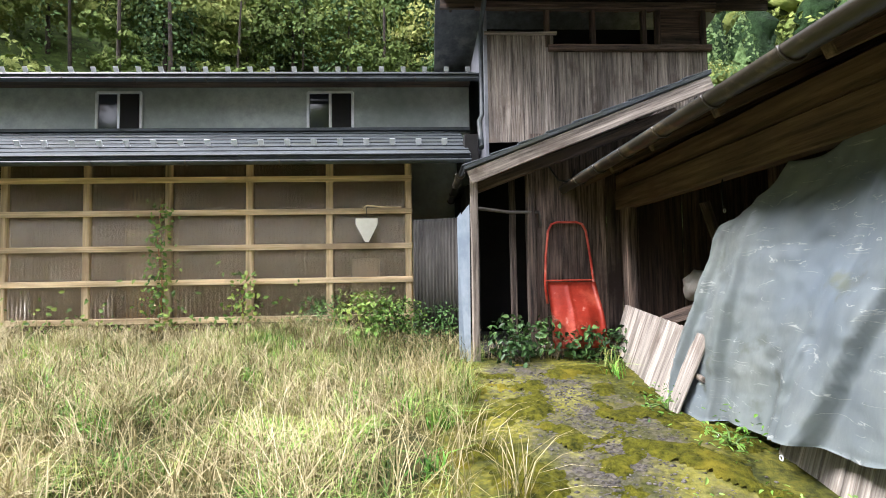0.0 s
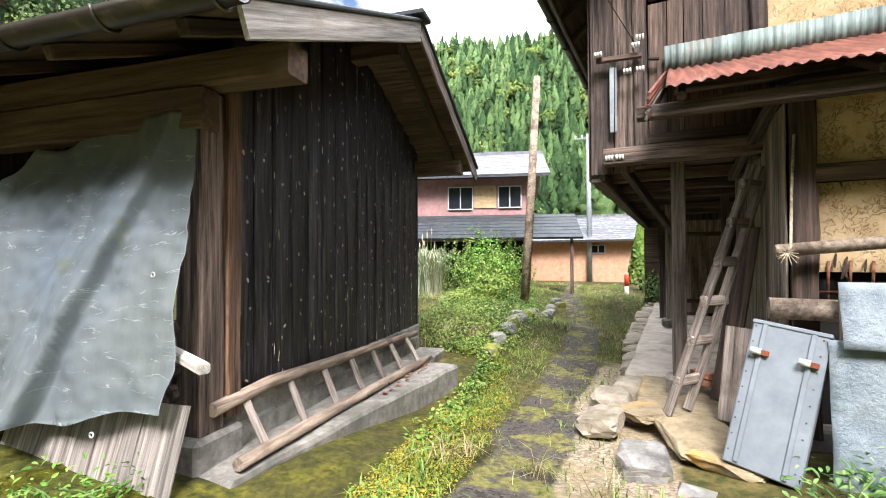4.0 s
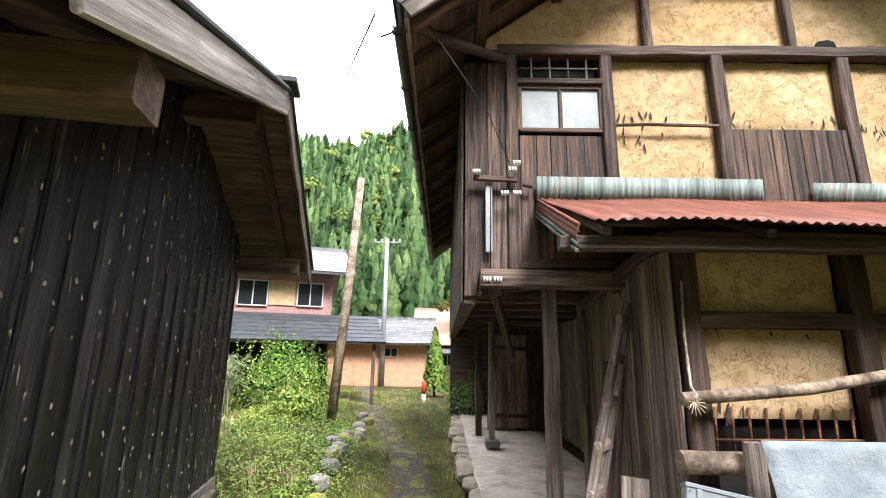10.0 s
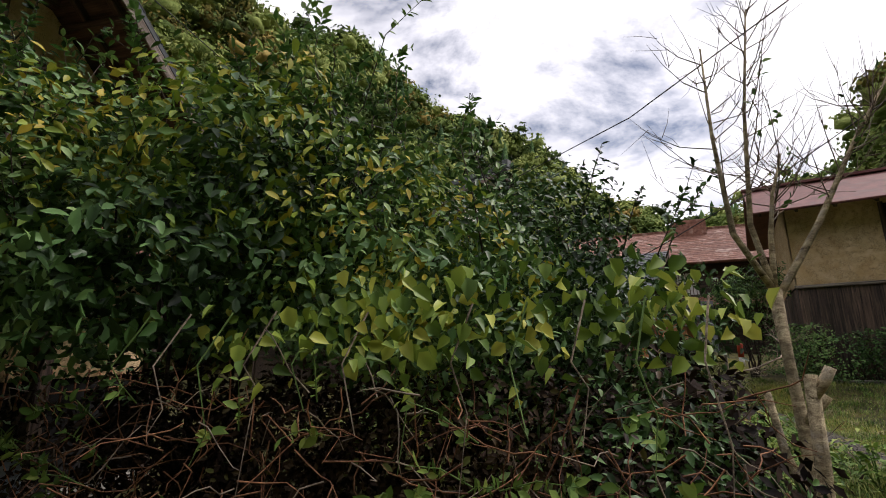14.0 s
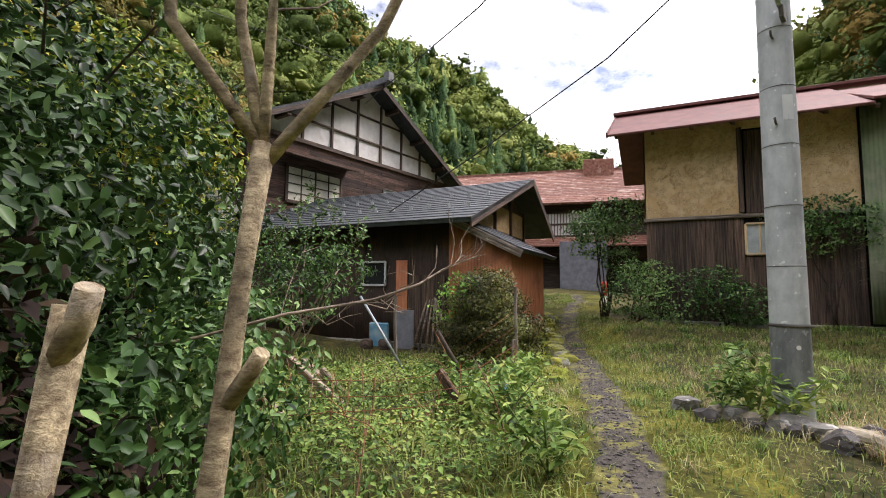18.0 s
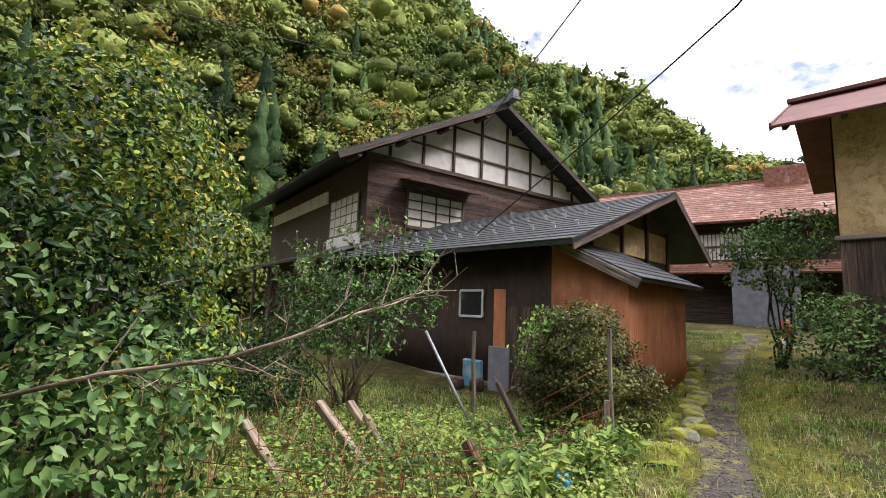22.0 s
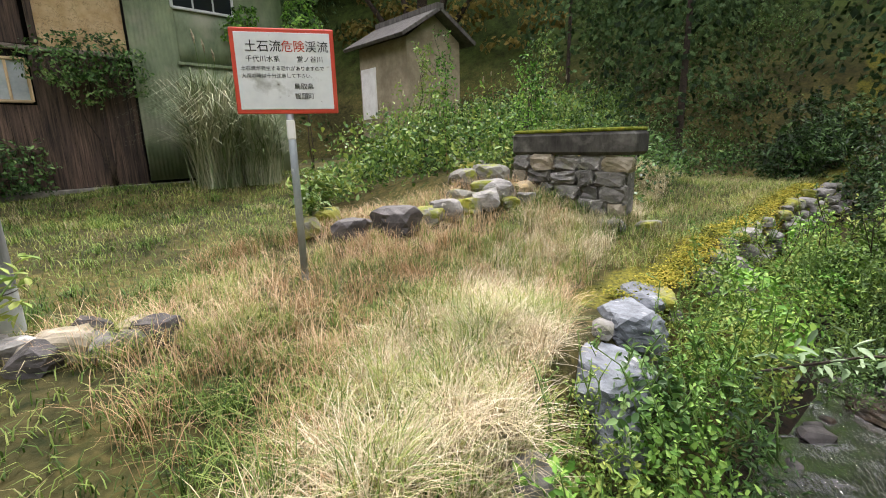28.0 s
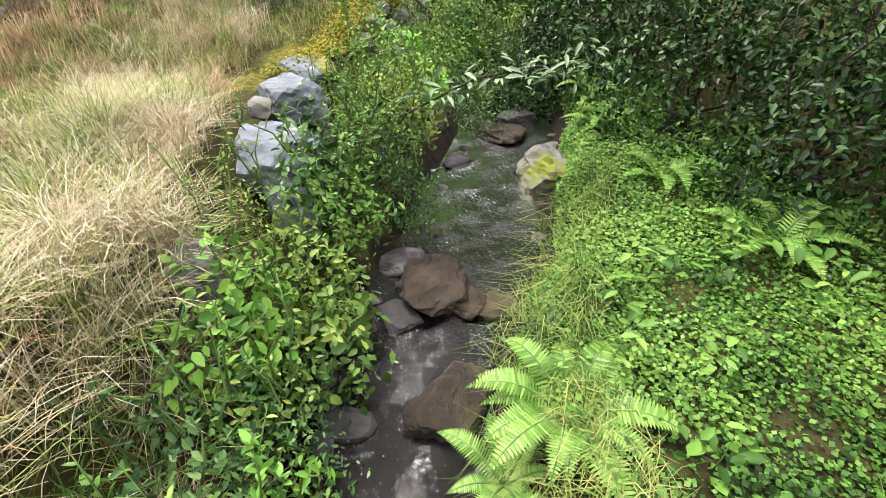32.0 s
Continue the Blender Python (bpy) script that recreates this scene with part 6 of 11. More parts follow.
def gable_panel(parent, seed=0):
    """The plaster of the gable triangle, in three bands."""
    for k, (z0, z1) in enumerate(((4.97, 5.78), (5.89, 6.57), (6.67, 7.4))):
        bm = bmesh.new()
        rows = []
        for j in range(11):
            z = z0 + (z1 - z0) * j / 10
            half = (rake(3.45) - z) / 0.75 - 0.05
            if half < 0.05:
                half = 0.05
            row = []
            for i in range(41):
                x = 3.45 + half * (2 * i / 40 - 1)
                q = Vector((x * 3.1 + seed * 7, z * 3.1, seed))
                row.append(bm.verts.new((x, 0.03 + 0.012 * noise.noise(q) + 0.007 * noise.noise(q * 5), z)))
            rows.append(row)
        for a, b in zip(rows[:-1], rows[1:]):
            for i in range(40):
                bm.faces.new((a[i], a[i + 1], b[i + 1], b[i]))
        part("plaster_panel", bm, M["mud"], parent, "", None, smooth=True)


farmhouse()


# ---- the house with the white gable ----
def white_gable_house():
    h = thing("gabled_house", 4.7, -18.4, 0.0, -120, "large brown clapboard house with a white plaster gable", "house")
    apex, top, sl = 5.6, 9.7, 0.52

    def rk(u):
        return top - sl * abs(u - apex)
    ridge_boards(h, (-0.1, 0.0), (11.3, 0.0), 2.6, 6.55, 0.17, "clapboard", (0, -1))
    slab("wall", h, -0.1, 11.3, 0.02, 0.2, 0.0, 6.6, "dark", 0)
    bm = bmesh.new()
    vs = [bm.verts.new(p) for p in ((-0.1, 0.0, 6.55), (11.3, 0.0, 6.55), (11.3, 0.0, rk(11.3)), (apex, 0.0, top), (-0.1, 0.0, rk(-0.1)))]
    f = bm.faces.new(vs)
    ext = bmesh.ops.extrude_face_region(bm, geom=[f])
    for v in [g for g in ext["geom"] if isinstance(g, bmesh.types.BMVert)]:
        v.co.y += 0.18
    part("gable_plaster", bm, M["white"], h, "white plastered gable with brown timbers")
    bar("beam", h, (-0.2, -0.06, 6.62), (11.4, -0.06, 6.62), 0.12, 0.15, "dark")
    for z in (7.5, 8.55):
        half = (top - z) / sl - 0.1
        bar("rail", h, (apex - half, -0.03, z), (apex + half, -0.03, z), 0.08, 0.07, "dark")
    for k in range(-4, 5):
        u = apex + (k + 0.5) * 1.4
        if rk(u) - 0.1 > 6.75:
            bar("stud", h, (u, -0.04, 6.6), (u, -0.04, rk(u) - 0.05), 0.1, 0.075, "dark", up=(0, 1, 0))
    for s in (-1, 1):
        ue = apex + s * 7.1
        pitched(h, "roof", ue, rk(ue) + 0.1, apex, top + 0.1, -0.8, 12.0, "roofdark", 0.09, rows=0.35)
        bar("verge_board", h, (ue, -0.8, rk(ue) + 0.04), (apex, -0.8, top + 0.04), 0.05, 0.16, "dark")
        for f in (0.1, 0.35, 0.6, 0.85):
            u = ue + (apex - ue) * f
            bar("purlin", h, (u, -0.76, rk(u) - 0.08), (u, 0.1, rk(u) - 0.08), 0.16, 0.18, "dark")
    bar("ridge_cap", h, (apex, -1.1, top + 0.3), (apex, 12.0, top + 0.3), 0.3, 0.25, "slate")
    bar("ridge_end", h, (apex, -1.25, top + 0.42), (apex, -0.95, top + 0.42), 0.34, 0.4, "slate")
    # windows
    glazed(h, 1.45, 4.0, 4.3, 5.62, -0.07, 4, 4, "dark", 0.04, "paper", 0.08, sash=2, outer=0.12)
    bar("hood", h, (1.15, -0.4, 5.92), (4.35, -0.4, 5.92), 0.75, 0.05, "dark", roll=0.25)
    glazed(h, 6.5, 8.7, 4.9, 5.6, -0.05, 4, 3, "grey", 0.04, "frost", 0.06, sash=2)
    # long side
    ridge_boards(h, (-0.1, 0.0), (-0.1, 11.5), 1.2, 3.5, 0.2, "dark", (-1, 0))
    slab("wall", h, -0.08, 0.1, 0.1, 11.5, 0.0, 6.6, "dark", 0)
    w = thing("side_window", 0, 0, 0, 90)
    w.parent = h
    glazed(w, 0.5, 3.0, 4.0, 5.4, 0.14, 5, 4, "grey", 0.045, "paper", 0.06)
    slab("plaster_band", h, -0.16, -0.1, 0.3, 3.2, 3.55, 3.95, "white", 0)
    slab("plaster_band", h, -0.16, -0.1, 3.4, 11.0, 5.45, 5.95, "white", 0)
    pitched(h, "lower_roof", -1.5, 3.0, 0.0, 3.5, -0.6, 11.5, "slate", 0.08, rows=0.3)
    for v in (0.2, 3.2, 6.2, 9.2):
        bar("post", h, (-1.3, v, 0.0), (-1.3, v, 3.0), 0.12, 0.12, "dark", up=(0, 1, 0))
    slab("far_wall", h, 11.2, 11.3, 0.1, 11.5, 0.0, 6.6, "dark", 0)
    slab("end_wall", h, 0.0, 11.3, 11.4, 11.5, 0.0, 8.0, "dark", 0)


white_gable_house()


# ---- the orange and brown wash house ----
def wash_house():
    h = thing("wash_house", -3.65, -13.75, -0.1, 160, "low brown and orange corrugated outbuilding with tiled roofs", "outbuilding")
    av, az = 4.5, 4.6
    sheet("wall_sheet", h, (-8.0, 0.0, 0.1), (6.6, 0, 0), (0, 0, 2.7), 4, 3, "darksheet", wave=0.007, pitch=0.075)
    sheet("wall_sheet", h, (-1.4, -0.01, 0.1), (1.45, 0, -0.70), (0, 0, 2.8), 4, 3, "orange", wave=0.006, pitch=0.075)
    sheet("wall_sheet", h, (0.05, 0.0, 0.05), (0, 2.8, 0), (0, 0, 2.18), 4, 3, "orange", wave=0.006, pitch=0.075)
    sheet("wall_sheet", h, (-2.75, -0.02, 0.1), (0.3, 0, 0), (0, 0, 1.9), 4, 3, "orange", wave=0.006, pitch=0.075)
    # black blocks fill the rooms in place of their shade
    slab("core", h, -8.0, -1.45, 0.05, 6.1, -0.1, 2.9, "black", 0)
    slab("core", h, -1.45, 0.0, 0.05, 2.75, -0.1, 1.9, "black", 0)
    # gable
    bm = bmesh.new()
    vs = [bm.verts.new(p) for p in ((-1.4, 0.0, 2.0), (-1.4, 6.2, 2.0), (-1.4, 6.2, 3.6), (-1.4, av, az - 0.1), (-1.4, 0.0, 2.85))]
    bm.faces.new(vs)
    part("gable_wall", bm, M["dark"], h)
    for a, b in ((1.55, 2.9), (3.1, 4.4), (4.6, 5.9)):
        slab("plaster_panel", h, -1.42, -1.36, a, b, 3.0, min(2.85 + 0.36 * a, 3.75), "mud", 0.01)
    for a in (1.45, 3.0, 4.5, 6.0):
        bar("stud", h, (-1.36, a, 2.8), (-1.36, a, min(3.0 + 0.36 * a, 4.2)), 0.1, 0.1, "dark", up=(1, 0, 0))
    r = thing("roof", 0, 0, 0, 90)
    r.parent = h
    pitched(r, "slope", -0.65, 2.72, av, az, 0.6, 8.6, "roofdark", 0.09, rows=0.3)
    pitched(r, "slope", 7.4, 3.15, av, az, 0.6, 8.6, "roofdark", 0.09)
    guards(r, 0.3, 3.24, 0.8, 8.4, 0.5, -0.35)
    guards(r, 1.6, 3.72, 0.8, 8.4, 0.5, -0.35)
    bar("verge_board", h, (-0.62, -0.65, 2.72), (-0.62, av, az), 0.04, 0.2, "dark")
    bar("verge_board", h, (-0.62, 7.4, 3.1), (-0.62, av, az), 0.04, 0.2, "dark")
    # pent roof over the orange walls
    pitched(h, "pent_roof", 0.32, 2.1, -1.4, 2.95, -0.25, 3.0, "roofdark", 0.07, rows=0.25)
    bar("verge_board", h, (0.34, -0.27, 2.06), (-1.4, -0.27, 2.92), 0.04, 0.16, "grey")
    # door, window
    boards(h, (-2.42, -0.05), (-1.47, -0.05), 0.05, 1.65, 0.13, "dark", (0, -1), seed=3, name="door_board", rough=0.008)
    glazed(h, -3.68, -3.04, 1.42, 1.97, -0.03, 1, 1, "alu", 0.03, "pane", 0.05)
    slab("footing", h, -8.0, 0.1, -0.1, 0.05, -0.3, 0.12, "concrete", 0.02)


wash_house()


# ---- the mud-walled storehouse ----
def storehouse():
    h = thing("storehouse", -7.05, -15.56, 0.5, 160, "two-storey ochre mud-walled storehouse with maroon sheet roof", "storehouse")
    plaster(h, 0.0, 2.0, 2.45, 4.75, v=-0.02, seed=50)
    plaster(h, 2.7, 4.08, 2.45, 4.75, v=-0.02, seed=51)
    slab("lintel_panel", h, 2.0, 2.7, -0.01, 0.03, 4.42, 4.75, "mud", 0.01)
    # black block painted as the shade inside the storehouse
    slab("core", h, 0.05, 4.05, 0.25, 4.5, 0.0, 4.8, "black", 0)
    w = thing("side_wall", 0, 0, 0, 90)
    w.parent = h
    plaster(w, 0.0, 4.5, 2.45, 4.75, v=-0.02, seed=52)
    boards(h, (0.0, 4.5), (0.0, 0.0), 0.0, 2.4, 0.2, "dark", (-1, 0), seed=4)
    for u in (1.97, 2.73):
        bar("jamb", h, (u, -0.02, 2.5), (u, -0.02, 4.45), 0.10, 0.09, "dark", up=(0, 1, 0))
    bar("loft_door", h, (2.35, 0.12, 2.5), (2.35, 0.12, 4.4), 0.55, 0.04, "dark", up=(0, 1, 0))
    bar("band", h, (-0.06, -0.05, 2.42), (4.1, -0.05, 2.42), 0.1, 0.08, "grey", rough=0.006)
    boards(h, (0.0, -0.03), (2.0, -0.03), 0.05, 2.38, 0.2, "dark", (0, -1), seed=5, rough=0.005)
    boards(h, (2.6, -0.03), (4.08, -0.03), 0.05, 2.38, 0.2, "dark", (0, -1), seed=6, rough=0.005)
    boards(h, (2.0, -0.03), (2.6, -0.03), 0.05, 1.5, 0.2, "dark", (0, -1), seed=7, rough=0.005)
    glazed(h, 2.02, 2.55, 1.55, 2.23, -0.05, 2, 1, "pale", 0.04, "frost", 0.07)
    slab("footing", h, -0.05, 7.2, -0.08, 0.1, -0.35, 0.04, "concrete", 0.02)
    # green corrugated bay
    sheet("green_sheet", h, (4.1, -0.1, 0.1), (0.85, 0, 0), (0, 0, 4.6), 4, 4, "greensheet", wave=0.008, pitch=0.076)
    sheet("green_sheet", h, (4.95, -0.1, 0.1), (2.3, 0, 0), (0, 0, 2.3), 4, 3, "greensheet", wave=0.003, pitch=0.9)
    sheet("green_sheet", h, (6.15, -0.1, 2.42), (1.1, 0, 0), (0, 0, 2.3), 4, 3, "greensheet", wave=0.003, pitch=0.9)
    sheet("green_sheet", h, (4.95, -0.1, 2.42), (1.2, 0, 0), (0, 0, 0.98), 4, 3, "greensheet", wave=0.003, pitch=0.9)
    bar("rail", h, (4.9, -0.13, 2.38), (7.25, -0.13, 2.38), 0.05, 0.06, "greensheet")
    bar("head", h, (4.1, -0.1, 4.72), (7.25, -0.1, 4.72), 0.06, 0.1, "dark")
    glazed(h, 4.93, 6.12, 3.42, 4.64, -0.12, 3, 3, "alu", 0.03, "pane", 0.05)
    # black block painted as the shade inside the green bay
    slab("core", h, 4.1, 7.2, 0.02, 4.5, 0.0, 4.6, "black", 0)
    slab("side_wall", h, 7.2, 7.26, -0.1, 4.5, 0.0, 4.7, "greensheet", 0)
    r = thing("roof", 0, 0, 0, 90)
    r.parent = h
    pitched(r, "slope", -0.75, 4.38, 1.9, 5.7, -4.15, 0.82, "maroon", 0.06, seam=0)
    pitched(r, "slope", 5.2, 4.38, 1.9, 5.7, -4.15, 0.82, "maroon", 0.06)
    pitched(r, "slope", -0.7, 4.5, 1.9, 5.62, -7.6, -4.15, "maroon", 0.06, seam=0)
    pitched(r, "slope", 5.2, 4.4, 1.9, 5.62, -7.6, -4.15, "maroon", 0.06)
    for u in np.arange(-0.6, 7.5, 0.8):
        bar("rafter", h, (u, -0.7, 4.36), (u, 1.9, 5.64), 0.07, 0.08, "soffit")
    bar("verge_board", h, (-0.8, -0.75, 4.42), (-0.8, 1.9, 5.72), 0.04, 0.14, "maroon")
    bar("ridge_cap", h, (-0.85, 1.9, 5.82), (7.6, 1.9, 5.78), 0.3, 0.08, "maroon")
    bar("purlin", h, (-0.7, 0.0, 4.72), (7.3, 0.0, 4.72), 0.12, 0.14, "dark")


storehouse()


# ---- houses farther off ----
def simple_house(name, x, y, z, yaw, wide, deep, eave, ridge, wall, roof, label, over=0.6, windows=(), rows=0.3, hip=False):
    """A house seen from afar: walls, two slopes and its windows. The front lies at y = 0 and looks along -y."""
    h = thing(name, x, y, z, yaw, label, "house")
    slab("wall", h, 0, wide, 0, deep, -0.5, eave, wall, 0.01)
    r = thing("roof", 0, 0, 0, 90)
    r.parent = h
    pitched(r, "slope", -over, eave - 0.1, deep / 2, ridge, -wide - over, over, roof, 0.12, rows=rows)
    pitched(r, "slope", deep + over, eave - 0.1, deep / 2, ridge, -wide - over, over, roof, 0.12)
    for u in (-0.02, wide + 0.02):
        bm = bmesh.new()
        vs = [bm.verts.new(p) for p in ((u, 0, eave - 0.02), (u, deep, eave - 0.02), (u, deep / 2, ridge - 0.05))]
        bm.faces.new(vs)
        part("gable", bm, M[wall], h)
    bar("ridge_cap", h, (-over, deep / 2, ridge + 0.15), (wide + over, deep / 2, ridge + 0.15), 0.3, 0.18, roof)
    for a, b, c, d, cols, rws in windows:
        glazed(h, a, b, c, d, -0.06, cols, rws, "alu", 0.05, "pane", 0.06)
    return h


def far_houses():
    # the pink house up the lane, and its lower roof
    p = simple_house("pink_house", 18.0, 12.3, 0.1, -71, 7.5, 6.0, 4.75, 6.3, "pink", "palegrey", "two-storey dusty pink house with pale grey roof", 0.8, ((3.85, 4.95, 3.35, 4.35, 2, 1), (6.1, 7.1, 3.4, 4.35, 2, 1)))
    pitched_front(p, -1.0, 9.4, -2.2, 1.9, 0.0, 3.0, "roofdark")
    for u in (0.0, 3.0, 6.0, 9.0):
        bar("post", p, (u, -1.9, -0.5), (u, -1.9, 1.95), 0.12, 0.12, "dark", up=(0, 1, 0))
    slab("ochre_band", p, 5.0, 6.0, -0.05, 0.0, 3.4, 4.4, "mud", 0)
    # black panel on the wall paints the shade under the lower roof
    slab("dark_porch", p, 0.2, 7.4, -0.08, 0.0, -0.6, 1.9, "black", 0)
    simple_house("salmon_house", 30.4, 8.2, 0.0, -85, 6.6, 5.5, 2.3, 3.9, "salmon", "slate", "low salmon-walled house with grey tiled roof", 0.8, ((4.0, 4.8, 1.5, 2.0, 2, 1),))
    t = simple_house("thatched_house", 38.6, 1.9, -0.2, -90, 7.5, 7.0, 2.6, 5.6, "white", "thatch", "thatched farmhouse with pale weathered thatch", 1.2, ((1.2, 3.2, 1.0, 1.9, 4, 1),), rows=0)
    pitched_front(t, -0.8, 7.8, -2.0, 1.9, 0.0, 2.5, "slate")
    # the red tiled house behind the path
    r = simple_house("red_tiled_house", -1.0, -35.0, 1.3, 171, 15.0, 8.0, 5.2, 8.2, "dark", "redtile", "old two-storey house with faded red tile roof", 0.9, ((5.2, 8.2, 3.4, 4.6, 9, 2),))
    pitched_front(r, 4.0, 15.0, -1.6, 2.4, 0.0, 3.1, "redtile")
    slab("slatted_band", r, 4.6, 9.2, -0.14, -0.06, 3.2, 4.7, "white", 0.01)
    for k in range(24):
        bar("slat", r, (4.7 + 0.19 * k, -0.17, 3.2), (4.7 + 0.19 * k, -0.17, 4.7), 0.04, 0.04, "dark", up=(0, 1, 0))
    for z in (3.2, 3.95, 4.7):
        bar("rail", r, (4.6, -0.18, z), (9.2, -0.18, z), 0.05, 0.12, "dark")
    slab("ventilator", r, 8.6, 10.6, 3.0, 5.0, 7.6, 8.9, "redtile", 0.02)
    slab("sheet_screen", r, 6.9, 9.6, -1.8, -1.7, -0.3, 2.7, "palegrey", 0.01, "pale grey corrugated screen")
    slab("red_panel", r, 3.3, 3.9, -1.2, -1.1, 0.4, 2.2, "rust", 0.01)
    # old plastered shed among the garden
    o = simple_house("plastered_shed", -21.5, -11.7, 1.9, -115, 3.0, 2.4, 2.75, 3.6, "stuccowarm", "steeldark", "old plastered shed with a rusty sheet roof", 0.4, ())
    slab("white_patch", o, 1.9, 2.9, 2.4, 2.43, 0.2, 2.0, "white", 0.01)


def pitched_front(h, u0, u1, v0, z0, v1, z1, mat):
    r = thing("lower_roof", 0, 0, 0, 90)
    r.parent = h
    pitched(r, "slope", v0, z0, v1, z1, -u1, -u0, mat, 0.08, rows=0.32)


far_houses()


# ---- poles ----
def utility_pole():
    x, y = -6.16, -8.9
    p = thing("utility_pole", x, y, 0.0, 0, "round galvanised steel utility pole with bolted sections", "utility pole")
    z = -0.1
    for k, (h, r) in enumerate(((0.42, 0.172), (0.62, 0.170), (0.58, 0.166), (0.6, 0.163), (0.62, 0.160), (0.6, 0.157), (0.62, 0.154), (0.6, 0.151), (0.62, 0.148), (0.62, 0.145), (0.62, 0.142), (0.62, 0.138), (0.62, 0.134), (0.62, 0.130))):
        tube("pole_section", p, [(0, 0, z), (0, 0, z + h + 0.02)], [r, r - 0.002], "poledark" if k == 1 else "polesteel", sides=28, closed=False)
        tube("section_ring", p, [(0, 0, z + h - 0.003), (0, 0, z + h + 0.006)], r + 0.003, "steeldark", sides=28, closed=False)
        z += h
    tube("collar", p, [(0, 0, 0.93), (0, 0, 0.955)], 0.176, "steeldark", sides=28)
    for k, zz in enumerate((2.55, 2.95, 3.4, 3.85, 4.3)):
        a = 0.9 if k % 2 else -2.2
        tube("step_bolt", p, [(0.14 * math.cos(a), 0.14 * math.sin(a), zz), (0.22 * math.cos(a), 0.22 * math.sin(a), zz), (0.25 * math.cos(a), 0.25 * math.sin(a), zz + 0.04)], 0.011, "steeldark", sides=6)
    tube("sticker", p, [(0.03, 0.168, 0.74), (0.03, 0.1735, 0.74)], 0.022, "porcelain", "small round white label", sides=14)
    lamp = thing("street_lamp", x, y, 0.0, 0, "small grey street lamp on a bracket fixed to the pole", "street lamp")
    bar("bracket", lamp, (0.0, 0.16, 4.05), (0.12, 0.32, 4.02), 0.04, 0.12, "steeldark")
    tube("arm", lamp, [(0.12, 0.3, 4.08), (0.3, 0.5, 4.2)], 0.022, "polesteel", sides=8)
    tube("head", lamp, [(0.26, 0.46, 4.18), (0.46, 0.68, 4.3)], [0.035, 0.03], "polesteel", sides=8)
    slab("number_plate", p, -0.05, 0.05, 0.150, 0.156, 2.98, 3.24, "signface", 0.002, "white number plate")
    return p


def lane_poles():
    p = thing("leaning_wooden_pole", 12.2, 3.05, 0.3, 0, "grey leaning wooden pole", "pole")
    tube("shaft", p, [(0, 0, -0.2), (0.06, -0.2, 2.8), (0.1, -0.36, 5.75)], [0.12, 0.11, 0.09], "log", sides=12, knobby=0.03)
    u = thing("far_utility_pole", 30.5, 4.3, -0.3, 0, "slim concrete utility pole with crossarm", "utility pole")
    tube("shaft", u, [(0, 0, 0), (0, 0, 9.3)], [0.17, 0.13], "steel", sides=12)
    bar("crossarm", u, (0.1, -0.9, 9.1), (0.1, 0.9, 9.1), 0.08, 0.08, "steel")
    for d in (-0.8, -0.4, 0.4, 0.8):
        tube("insulator", u, [(0.1, d, 9.15), (0.1, d, 9.3)], 0.05, "porcelain")


def warning_sign():
    x, y, z = -8.05, -7.85, -0.05
    s = thing("warning_sign", x, y, z, 128.5, "white warning sign with red rim on a grey steel post", "sign")
    tube("post", s, [(0, 0.03, -0.2), (0, 0.03, 2.0)], 0.034, "steel", sides=14)
    w, b, t = 0.84, 1.55, 2.24
    slab("rim", s, -w / 2, w / 2, -0.012, 0.012, b, t, "signred", 0.01, "red painted rim")
    slab("face", s, -w / 2 + 0.035, w / 2 - 0.035, -0.018, 0.0, b + 0.035, t - 0.035, "signface", 0.004, "white lettered face")
    slab("sleeve", s, -0.036, 0.036, -0.008, 0.068, 1.33, 1.5, "porcelain", 0.01, "white tape round the post")

    def words(text, size, u, zz, mat, name="lettering"):
        c = bpy.data.curves.new(name, "FONT")
        c.body, c.size, c.align_x = text, size, "LEFT"
        c.extrude = 0.0006
        ob = new(name, c)
        ob.parent = s
        ob.matrix_basis = pose(u, -0.021, zz, 90, 0, 0)
        c.materials.append(M[mat])
        return ob
    words("土石流", 0.098, -0.31, 2.06, "ink")
    words("危険", 0.098, -0.02, 2.06, "signred")
    words("渓流", 0.098, 0.175, 2.06, "ink")
    words("千代川水系", 0.055, -0.31, 1.975, "ink")
    words("堂ノ谷川", 0.055, 0.10, 1.975, "ink")
    words("土石流が発生する恐れがありますので", 0.040, -0.355, 1.905, "ink")
    words("大雨の時は十分注意して下さい。", 0.040, -0.355, 1.845, "ink")
    words("鳥取県", 0.055, 0.06, 1.755, "ink")
    words("智頭町", 0.055, 0.06, 1.675, "ink")


utility_pole()
lane_poles()
warning_sign()


